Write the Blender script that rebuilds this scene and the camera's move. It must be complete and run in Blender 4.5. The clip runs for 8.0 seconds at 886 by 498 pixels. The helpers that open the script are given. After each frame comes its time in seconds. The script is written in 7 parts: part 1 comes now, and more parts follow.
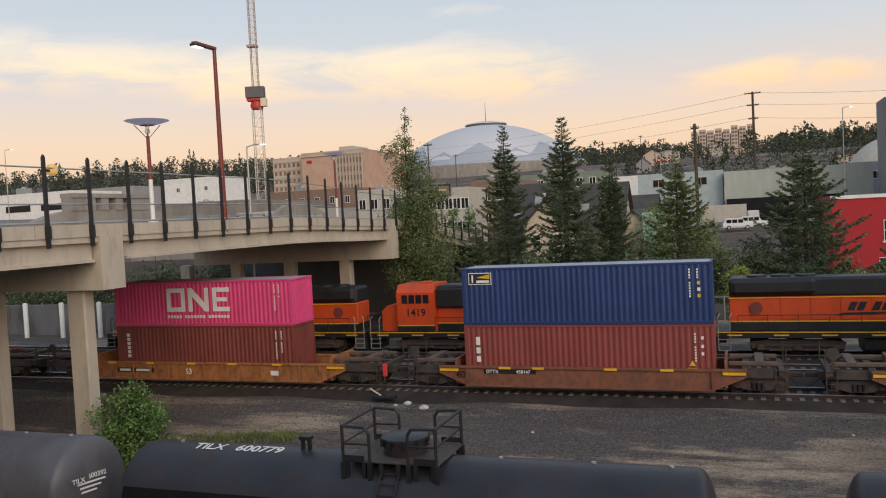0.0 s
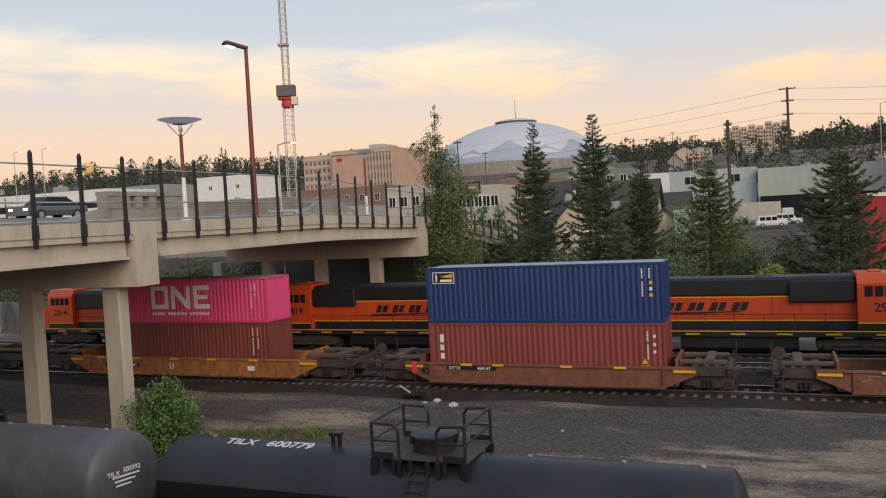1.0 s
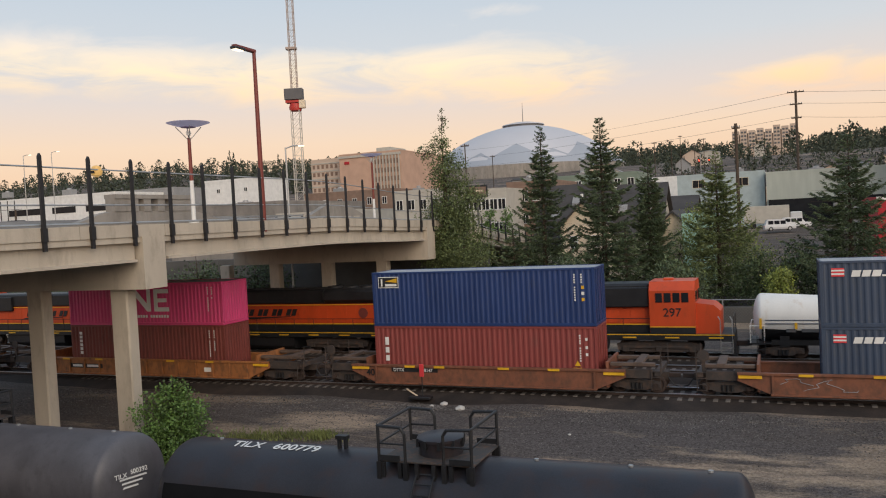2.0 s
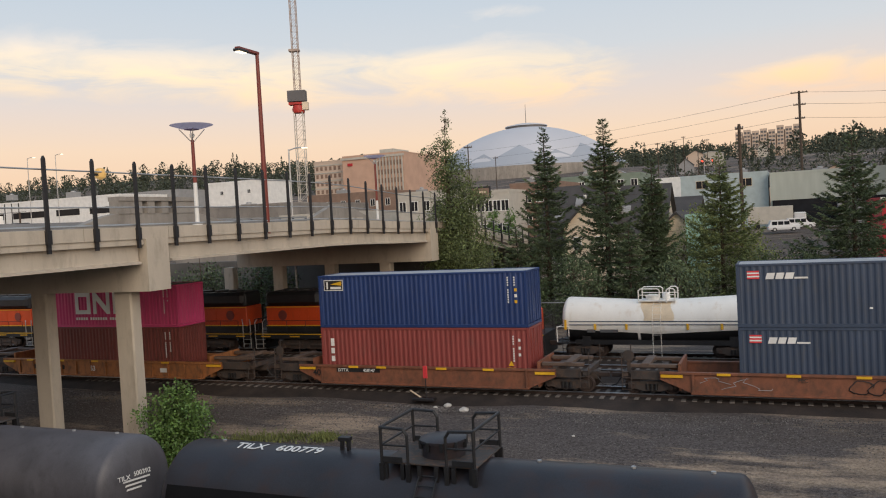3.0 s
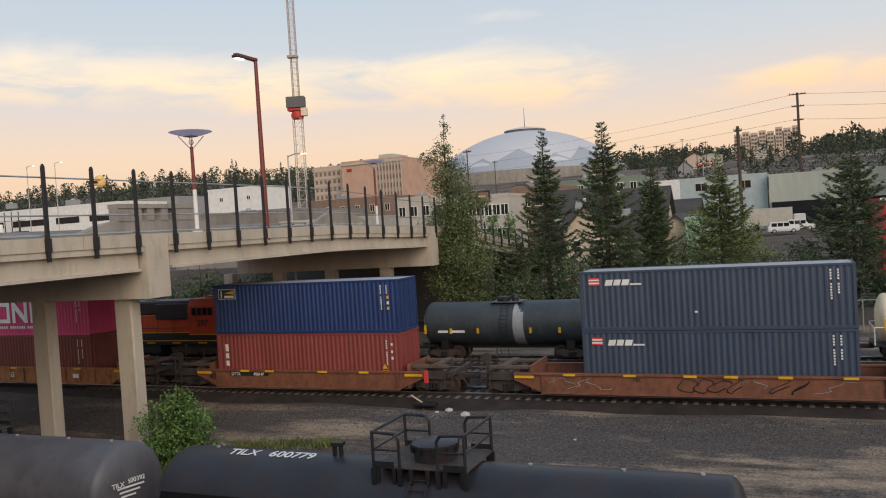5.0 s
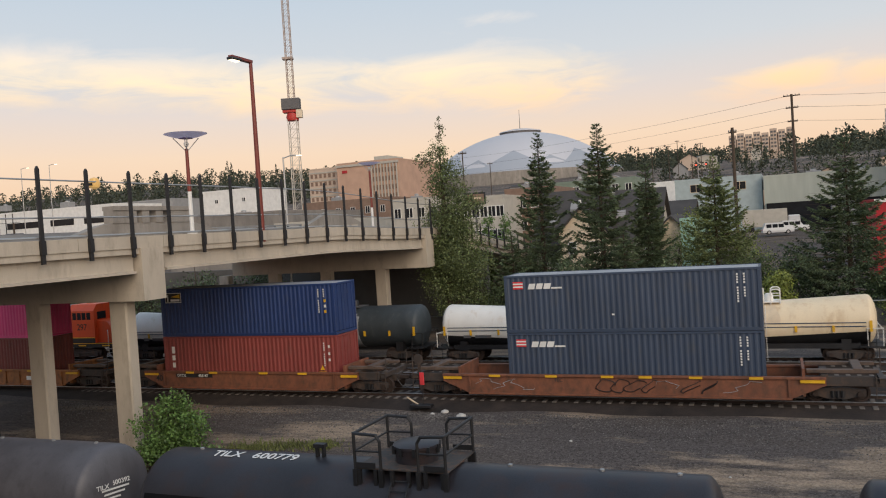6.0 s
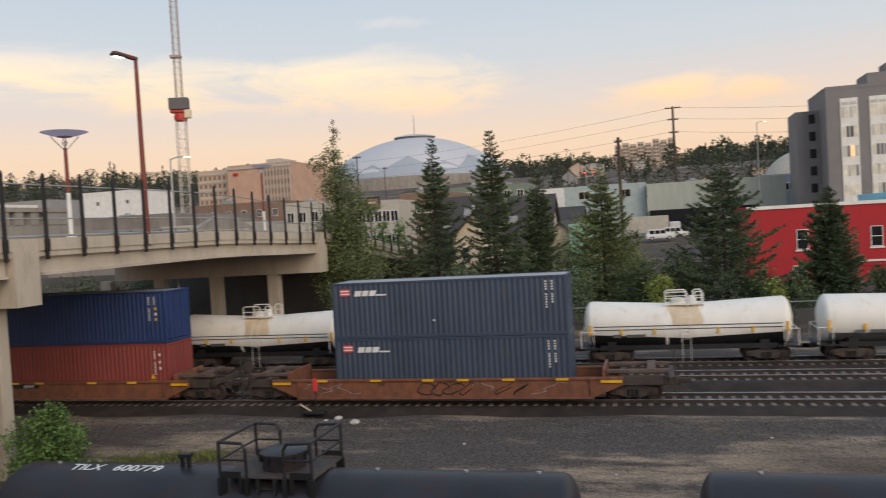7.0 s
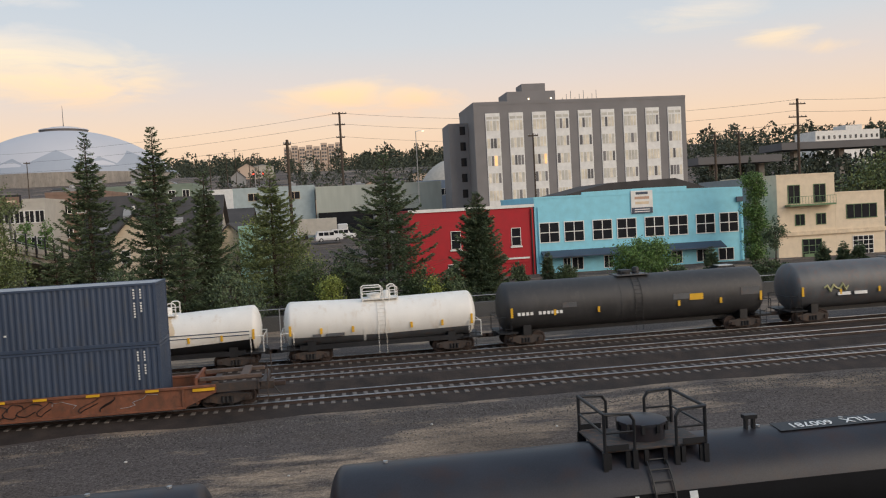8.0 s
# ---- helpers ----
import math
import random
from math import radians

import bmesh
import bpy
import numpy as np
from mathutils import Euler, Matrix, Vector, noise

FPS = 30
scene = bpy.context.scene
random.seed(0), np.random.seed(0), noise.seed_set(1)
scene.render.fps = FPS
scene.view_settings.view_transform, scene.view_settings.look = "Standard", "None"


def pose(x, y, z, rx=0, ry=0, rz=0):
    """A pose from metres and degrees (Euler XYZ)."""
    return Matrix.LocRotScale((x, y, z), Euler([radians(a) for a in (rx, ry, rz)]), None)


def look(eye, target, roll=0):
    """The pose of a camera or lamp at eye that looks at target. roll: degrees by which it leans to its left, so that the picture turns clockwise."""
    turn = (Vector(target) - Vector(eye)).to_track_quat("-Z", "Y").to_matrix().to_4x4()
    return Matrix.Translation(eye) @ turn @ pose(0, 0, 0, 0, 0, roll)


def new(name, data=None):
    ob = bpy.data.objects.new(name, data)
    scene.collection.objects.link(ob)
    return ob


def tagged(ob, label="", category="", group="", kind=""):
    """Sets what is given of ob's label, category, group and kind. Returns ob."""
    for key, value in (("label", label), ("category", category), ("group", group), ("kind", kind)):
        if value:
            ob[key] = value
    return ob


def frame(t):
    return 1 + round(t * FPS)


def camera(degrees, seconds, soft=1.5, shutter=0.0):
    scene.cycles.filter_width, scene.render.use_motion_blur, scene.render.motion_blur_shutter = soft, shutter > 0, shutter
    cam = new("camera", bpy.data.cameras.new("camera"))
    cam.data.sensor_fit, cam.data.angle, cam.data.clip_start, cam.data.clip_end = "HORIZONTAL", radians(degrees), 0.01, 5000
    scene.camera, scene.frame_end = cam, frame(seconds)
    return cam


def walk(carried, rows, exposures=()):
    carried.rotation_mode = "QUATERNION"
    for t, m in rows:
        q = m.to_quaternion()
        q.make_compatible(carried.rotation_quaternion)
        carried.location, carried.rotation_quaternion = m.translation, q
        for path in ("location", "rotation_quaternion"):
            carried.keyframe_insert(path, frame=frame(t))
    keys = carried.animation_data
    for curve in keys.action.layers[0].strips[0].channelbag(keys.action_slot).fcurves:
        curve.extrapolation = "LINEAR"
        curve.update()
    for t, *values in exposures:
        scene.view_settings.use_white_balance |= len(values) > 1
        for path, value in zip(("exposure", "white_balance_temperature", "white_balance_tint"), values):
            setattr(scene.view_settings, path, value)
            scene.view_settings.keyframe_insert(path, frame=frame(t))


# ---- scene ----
cam = camera(57.34, 8.0, soft=1.1, shutter=0.14)
W, TURN = 9.0, 19.9          # eye height over the ties; the tracks' bearing against the path's yaw
PATH = [(0.0, -0.1, -2.2, 3.0), (0.5, 1.24, -2.31, 3.11), (1.0, 1.99, -2.26, 3.03), (1.5, 2.33, -2.12, 2.97),
        (3.0, 2.73, -1.89, 3.09), (3.5, 2.75, -1.82, 3.45), (4.0, 2.77, -1.7, 3.69), (4.5, 2.82, -1.62, 3.59),
        (6.0, 2.39, -1.47, 3.68), (6.5, 1.73, -1.41, 3.59), (6.8, -0.84, -1.5, 3.45), (6.9, -2.66, -1.54, 3.4), (7.0, -5.08, -1.59, 3.36),
        (7.1, -8.3, -1.68, 3.34), (7.3, -14.8, -1.9, 3.3), (7.5, -21.51, -2.14, 3.29), (7.6, -24.1, -2.3, 3.25), (7.8, -27.0, -2.6, 3.14),
        (8.0, -28.13, -2.76, 3.08)]
walk(cam, [(t, pose(0, 0, W, 90 + p, r, y + TURN)) for t, y, p, r in PATH])

# ---- light ----
world = bpy.data.worlds.new("dusk_sky")
scene.world = world
world.use_nodes = True
wn, wl = world.node_tree.nodes, world.node_tree.links
wn.clear()


def wnode(kind, **sets):
    n = wn.new(kind)
    for k, v in sets.items():
        n.inputs[k].default_value = v
    return n


def wramp(stops):
    r = wn.new("ShaderNodeValToRGB")
    e = r.color_ramp.elements
    while len(e) < len(stops):
        e.new(0.5)
    for k, (p, c) in enumerate(stops):
        e[k].position, e[k].color = p, (*c, 1)
    return r


wc = wn.new("ShaderNodeTexCoord")
sep = wn.new("ShaderNodeSeparateXYZ")
wl.new(wc.outputs["Generated"], sep.inputs[0])
def wmath(op, a, b=None, c=None):
    n = wn.new("ShaderNodeMath")
    n.operation = op
    for k, v in enumerate((a, b, c)):
        if v is None:
            continue
        if isinstance(v, (int, float)):
            n.inputs[k].default_value = v
        else:
            wl.new(v, n.inputs[k])
    return n.outputs[0]


el = wmath("DEGREES", wmath("ARCSINE", sep.outputs["Z"]))
az = wmath("DEGREES", wmath("ARCTAN2", sep.outputs["X"], sep.outputs["Y"]))
grad = wramp([(0.0, (0.72, 0.46, 0.31)), (0.05, (0.80, 0.53, 0.345)), (0.10, (0.82, 0.60, 0.425)), (0.15, (0.70, 0.60, 0.54)), (0.20, (0.58, 0.60, 0.62)), (0.30, (0.47, 0.55, 0.63)), (0.7, (0.30, 0.40, 0.53))])
wl.new(sep.outputs["Z"], grad.inputs[0])
# wind-drawn cloud banks at their bearings and heights, broken up by noise
comb = wn.new("ShaderNodeCombineXYZ")
wl.new(wmath("MULTIPLY", az, 0.13), comb.inputs[0])
wl.new(wmath("MULTIPLY", el, 0.55), comb.inputs[1])
cn = wnode("ShaderNodeTexNoise", Scale=1.0, Detail=8.0, Roughness=0.58, Distortion=0.6)
wl.new(comb.outputs[0], cn.inputs["Vector"])
total = None
for a0, e0, sa, se, wgt in ((-48, 11.2, 11, 1.7, 0.85), (-34, 10.0, 7, 1.5, 0.8), (-21, 10.6, 8, 1.9, 0.75), (-15, 9.0, 5, 1.2, 0.75), (-18, 14.2, 3, 0.5, 0.35), (2, 8.1, 5, 1.2, 0.9), (7, 7.6, 3, 0.9, 0.5), (26, 12.0, 4.5, 0.9, 0.55), (31, 9.9, 2.5, 0.7, 0.5), (34, 8.9, 2, 0.5, 0.5), (75, 10, 18, 2.2, 0.7), (-95, 11, 20, 2.5, 0.7), (150, 10, 30, 2.5, 0.7)):
    u = wmath("POWER", wmath("ABSOLUTE", wmath("DIVIDE", wmath("SUBTRACT", az, a0), sa)), 2.0)
    v = wmath("POWER", wmath("ABSOLUTE", wmath("DIVIDE", wmath("SUBTRACT", el, e0), se)), 2.0)
    e = wmath("MULTIPLY", wmath("EXPONENT", wmath("MULTIPLY", wmath("ADD", u, v), -1.0)), wgt)
    total = e if total is None else wmath("ADD", total, e)
dens = wmath("ADD", total, wmath("MULTIPLY", wmath("SUBTRACT", cn.outputs["Fac"], 0.55), wmath("MULTIPLY_ADD", total, 3.2, 0.3)))
cmask = wramp([(0.12, (0, 0, 0)), (0.45, (0.55, 0.55, 0.55)), (0.95, (1, 1, 1))])
wl.new(dens, cmask.inputs[0])
ccol = wramp([(0.10, (0.86, 0.52, 0.36)), (0.15, (1.0, 0.70, 0.40)), (0.185, (0.98, 0.78, 0.52)), (0.22, (0.84, 0.74, 0.64)), (0.30, (0.74, 0.72, 0.70))])
wl.new(sep.outputs["Z"], ccol.inputs[0])
mix = wn.new("ShaderNodeMix")
mix.data_type = "RGBA"
wl.new(cmask.outputs[0], mix.inputs["Factor"])
wl.new(grad.outputs[0], mix.inputs["A"])
wl.new(ccol.outputs[0], mix.inputs["B"])
bg1 = wnode("ShaderNodeBackground", Strength=1.03)
wl.new(mix.outputs["Result"], bg1.inputs["Color"])
sky = wn.new("ShaderNodeTexSky")
sky.sky_type, sky.sun_disc, sky.sun_elevation, sky.sun_rotation = "NISHITA", False, radians(25), radians(136)
bg2 = wnode("ShaderNodeBackground", Strength=0.008)
wl.new(sky.outputs[0], bg2.inputs["Color"])
addn, wout = wn.new("ShaderNodeAddShader"), wn.new("ShaderNodeOutputWorld")
wl.new(bg1.outputs[0], addn.inputs[0])
wl.new(bg2.outputs[0], addn.inputs[1])
wl.new(addn.outputs[0], wout.inputs["Surface"])
sun = new("sun", bpy.data.lights.new("sun", "SUN"))
sun.data.energy, sun.data.angle, sun.data.color = 1.75, radians(48), (1.0, 0.82, 0.64)
sun.matrix_world = look((41, -12, 28), (0, 30, 0))
scene.view_settings.exposure = 0.1


# ---- materials ----
def mat(name, col, rough=0.6, metal=0.0, var=0.18, scale=1.2, grime=None, amount=0.35, bump=0.15, fine=30.0, streak=1.0, glow=None, island=0.0, spec=0.5):
    m = bpy.data.materials.new(name)
    m.use_nodes = True
    nt = m.node_tree
    n, l = nt.nodes, nt.links
    b = n["Principled BSDF"]
    b.inputs["Roughness"].default_value, b.inputs["Metallic"].default_value = rough, metal
    b.inputs["Specular IOR Level"].default_value = spec
    tc = n.new("ShaderNodeTexCoord")
    mp = n.new("ShaderNodeMapping")
    mp.inputs["Scale"].default_value = (1, 1, 1 / streak)
    l.new(tc.outputs["Object"], mp.inputs[0])
    big, small = n.new("ShaderNodeTexNoise"), n.new("ShaderNodeTexNoise")
    big.inputs["Scale"].default_value, big.inputs["Detail"].default_value = scale, 6
    small.inputs["Scale"].default_value, small.inputs["Detail"].default_value = fine, 4
    l.new(mp.outputs[0], big.inputs["Vector"])
    l.new(tc.outputs["Object"], small.inputs["Vector"])
    add = n.new("ShaderNodeMath")
    add.operation = "MULTIPLY_ADD"
    add.inputs[1].default_value = 0.45
    l.new(small.outputs["Fac"], add.inputs[0])
    l.new(big.outputs["Fac"], add.inputs[2])
    rp = n.new("ShaderNodeValToRGB")
    e = rp.color_ramp.elements
    e[0].position, e[1].position = 0.5, 0.95
    e[0].color = (*[max(c * (1 - var), 0) for c in col], 1)
    e[1].color = (*[min(c * (1 + var), 1) for c in col], 1)
    l.new(add.outputs[0], rp.inputs[0])
    out = rp.outputs[0]
    if grime:
        g2 = n.new("ShaderNodeTexNoise")
        g2.inputs["Scale"].default_value, g2.inputs["Detail"].default_value, g2.inputs["Roughness"].default_value = scale * 2.7, 8, 0.65
        l.new(mp.outputs[0], g2.inputs["Vector"])
        r2 = n.new("ShaderNodeValToRGB")
        r2.color_ramp.elements[0].position, r2.color_ramp.elements[1].position = 0.62 - amount * 0.35, 0.78 - amount * 0.2
        l.new(g2.outputs["Fac"], r2.inputs[0])
        mx = n.new("ShaderNodeMix")
        mx.data_type = "RGBA"
        sc = n.new("ShaderNodeMath")
        sc.operation = "MULTIPLY"
        sc.inputs[1].default_value = min(1, amount * 2)
        l.new(r2.outputs[0], sc.inputs[0])
        l.new(sc.outputs[0], mx.inputs["Factor"])
        l.new(out, mx.inputs["A"])
        mx.inputs["B"].default_value = (*grime, 1)
        out = mx.outputs["Result"]
    if island:
        gm = n.new("ShaderNodeNewGeometry")
        hs = n.new("ShaderNodeHueSaturation")
        mr = n.new("ShaderNodeMapRange")
        mr.inputs["To Min"].default_value, mr.inputs["To Max"].default_value = 1 - island, 1 + island
        l.new(gm.outputs["Random Per Island"], mr.inputs["Value"])
        l.new(mr.outputs[0], hs.inputs["Value"])
        l.new(out, hs.inputs["Color"])
        out = hs.outputs[0]
    l.new(out, b.inputs["Base Color"])
    rr = n.new("ShaderNodeMapRange")
    rr.inputs["To Min"].default_value, rr.inputs["To Max"].default_value = max(rough - 0.12, 0.05), min(rough + 0.12, 1)
    l.new(big.outputs["Fac"], rr.inputs["Value"])
    l.new(rr.outputs[0], b.inputs["Roughness"])
    if bump:
        bp = n.new("ShaderNodeBump")
        bp.inputs["Strength"].default_value, bp.inputs["Distance"].default_value = bump, 0.03
        l.new(add.outputs[0], bp.inputs["Height"])
        l.new(bp.outputs[0], b.inputs["Normal"])
    if glow:
        b.inputs["Emission Color"].default_value, b.inputs["Emission Strength"].default_value = (*glow[0], 1), glow[1]
    return m


RUST = (0.10, 0.045, 0.022)
M = dict(
    one=mat("magenta_paint", (0.68, 0.062, 0.20), 0.5, var=0.1, grime=(0.52, 0.14, 0.21), amount=0.2, streak=4),
    brown=mat("brown_paint", (0.19, 0.043, 0.034), 0.5, var=0.15, grime=(0.09, 0.03, 0.02), amount=0.3, streak=4),
    blue=mat("blue_paint", (0.017, 0.042, 0.145), 0.45, var=0.15, grime=(0.04, 0.05, 0.09), amount=0.2, streak=4),
    tex=mat("red_paint", (0.25, 0.052, 0.045), 0.5, var=0.12, grime=(0.17, 0.06, 0.05), amount=0.3, streak=4),
    slate=mat("slate_paint", (0.046, 0.066, 0.108), 0.5, var=0.15, grime=(0.07, 0.075, 0.085), amount=0.3, streak=4),
    roof=mat("container_roof_paint", (0.35, 0.36, 0.38), 0.5, grime=(0.2, 0.17, 0.14), amount=0.3),
    well=mat("well_orange", (0.36, 0.14, 0.045), 0.65, var=0.2, grime=(0.12, 0.06, 0.03), amount=0.45, streak=2),
    well2=mat("well_rust", (0.22, 0.082, 0.044), 0.7, var=0.25, grime=(0.12, 0.058, 0.036), amount=0.5, streak=1.5),
    frame=mat("grimy_steel", (0.050, 0.040, 0.036), 0.7, var=0.3, grime=(0.12, 0.07, 0.045), amount=0.4),
    black=mat("black_paint", (0.014, 0.014, 0.016), 0.5, var=0.3, grime=(0.04, 0.035, 0.03), amount=0.25),
    tar=mat("tank_black", (0.027, 0.027, 0.034), 0.42, var=0.4, scale=0.45, grime=(0.045, 0.026, 0.022), amount=0.4, bump=0.05, spec=0.38),
    orange=mat("loco_orange", (0.60, 0.072, 0.016), 0.45, var=0.12, grime=(0.30, 0.06, 0.02), amount=0.25, streak=3),
    yellow=mat("yellow_stripe", (0.75, 0.42, 0.02), 0.5, var=0.15),
    white=mat("white_marking", (0.78, 0.77, 0.74), 0.6, var=0.1, grime=(0.5, 0.47, 0.42), amount=0.15),
    cream2=mat("tank_cream", (0.80, 0.66, 0.46), 0.5, var=0.1, scale=0.7, grime=(0.55, 0.36, 0.18), amount=0.3, streak=3, bump=0.04),
    cream=mat("tank_white", (0.83, 0.80, 0.745), 0.45, var=0.08, scale=0.7, grime=(0.55, 0.40, 0.24), amount=0.22, streak=4, bump=0.04),
    tan=mat("tan_stain", (0.68, 0.55, 0.39), 0.6, var=0.2),
    grey=mat("tank_grey", (0.10, 0.105, 0.112), 0.5, var=0.2, grime=(0.16, 0.10, 0.08), amount=0.35, streak=2),
    steel=mat("rail_steel", (0.62, 0.63, 0.66), 0.36, metal=1.0, var=0.1, bump=0),
    rust=mat("rail_rust", (0.048, 0.031, 0.025), 0.8, var=0.3),
    tie=mat("tie_wood", (0.17, 0.15, 0.135), 0.9, var=0.35, scale=3),
    conc=mat("concrete", (0.50, 0.44, 0.36), 0.85, var=0.12, scale=0.7, grime=(0.31, 0.265, 0.21), amount=0.3, streak=3),
    concd=mat("old_concrete", (0.30, 0.275, 0.245), 0.9, var=0.2, scale=0.4, grime=(0.18, 0.16, 0.14), amount=0.35, streak=3),
    road=mat("worn_roadway", (0.20, 0.18, 0.16), 0.9, var=0.2, scale=0.4, grime=(0.13, 0.12, 0.11), amount=0.35),
    post=mat("fence_post_black", (0.018, 0.017, 0.019), 0.5, var=0.2),
    galv=mat("galvanised", (0.42, 0.42, 0.42), 0.45, metal=0.6, var=0.15),
    maroon=mat("maroon_pole", (0.19, 0.035, 0.025), 0.45, var=0.15),
    bark=mat("bark", (0.075, 0.055, 0.04), 0.95, var=0.35, scale=4, bump=0.6),
    needle=mat("needles", (0.088, 0.122, 0.060), 0.7, var=0.3, island=0.6, bump=0),
    # lit copy of the needles: low sunlight put into one fir's colour
    needle_lit=mat("sunlit_needles", (0.15, 0.185, 0.07), 0.7, var=0.3, island=0.6, bump=0),
    leaf=mat("leaves", (0.110, 0.142, 0.052), 0.6, var=0.25, island=0.6, bump=0),
    hedge=mat("hedge_leaves", (0.068, 0.098, 0.038), 0.65, var=0.25, island=0.5, bump=0),
    leafy=mat("yellow_leaves", (0.20, 0.24, 0.05), 0.6, var=0.25, island=0.45, bump=0),
    bush=mat("bush_leaves", (0.105, 0.185, 0.045), 0.6, var=0.25, island=0.5, bump=0),
    far=mat("far_trees", (0.052, 0.064, 0.042), 0.9, var=0.3, island=0.3, bump=0),
    dry=mat("dry_grass", (0.15, 0.17, 0.055), 0.9, var=0.3, island=0.4, bump=0),
    domew=mat("dome_roof", (0.56, 0.56, 0.59), 0.6, var=0.06, scale=0.02),
    domeb=mat("dome_blue", (0.36, 0.39, 0.44), 0.6, var=0.08, scale=0.02),
    brick=mat("orange_brick", (0.52, 0.34, 0.25), 0.9, var=0.12, scale=0.3),
    beige=mat("beige_stucco", (0.74, 0.62, 0.46), 0.85, var=0.08, grime=(0.5, 0.40, 0.28), amount=0.2),
    pale=mat("pale_siding", (0.47, 0.44, 0.385), 0.85, var=0.1),
    greyw=mat("grey_wall", (0.30, 0.30, 0.30), 0.85, var=0.1),
    dgrey=mat("dark_grey_wall", (0.135, 0.130, 0.132), 0.85, var=0.1, scale=0.3),
    redw=mat("red_siding", (0.42, 0.022, 0.030), 0.8, var=0.1, grime=(0.34, 0.02, 0.03), amount=0.2),
    cyan=mat("sky_blue_siding", (0.28, 0.66, 0.80), 0.8, var=0.08, grime=(0.26, 0.58, 0.70), amount=0.2),
    shingle=mat("dark_roof", (0.06, 0.056, 0.055), 0.9, var=0.25, scale=0.6),
    metalroof=mat("metal_roof", (0.38, 0.41, 0.42), 0.5, var=0.1),
    teal=mat("pale_teal_wall", (0.40, 0.47, 0.48), 0.8, var=0.1),
    glass=mat("window_glass", (0.02, 0.022, 0.026), 0.1, var=0.2, bump=0, spec=0.12),
    litglass=mat("curtained_glass", (0.76, 0.70, 0.58), 0.25, var=0.25, scale=0.6, bump=0),
    lampw=mat("lamp_glow", (0.9, 0.85, 0.7), 0.5, glow=((1.0, 0.82, 0.55), 2.2)),
    redl=mat("red_light", (0.6, 0.02, 0.01), 0.5, glow=((1.0, 0.06, 0.03), 6.0)),
    greenl=mat("green_light", (0.02, 0.5, 0.2), 0.5, glow=((0.05, 1.0, 0.45), 4.0)),
    marker=mat("marker_red", (0.70, 0.05, 0.06), 0.5, var=0.1),
    green=mat("green_trim", (0.12, 0.20, 0.10), 0.6),
    rock=mat("pale_rock", (0.5, 0.48, 0.45), 0.9, var=0.2),
    car=mat("car_grey", (0.13, 0.14, 0.16), 0.3, metal=0.4, var=0.05, bump=0),
    carw=mat("car_white", (0.62, 0.62, 0.62), 0.35, var=0.05, bump=0),
    rubber=mat("tyre_rubber", (0.02, 0.02, 0.02), 0.85),
    craneR=mat("crane_red", (0.45, 0.03, 0.02), 0.5),
    craneW=mat("crane_pale", (0.50, 0.46, 0.40), 0.6),
    violet=mat("violet_plastic", (0.22, 0.12, 0.30), 0.4),
    purple=mat("lamp_dish", (0.62, 0.58, 0.64), 0.4),
)

# the dish lets daylight through
pt = M["purple"].node_tree
thru, both = pt.nodes.new("ShaderNodeBsdfTranslucent"), pt.nodes.new("ShaderNodeMixShader")
thru.inputs["Color"].default_value = (0.80, 0.74, 0.82, 1)
both.inputs[0].default_value = 0.6
pt.links.new(pt.nodes["Principled BSDF"].outputs[0], both.inputs[1])
pt.links.new(thru.outputs[0], both.inputs[2])
pt.links.new(both.outputs[0], pt.nodes["Material Output"].inputs["Surface"])


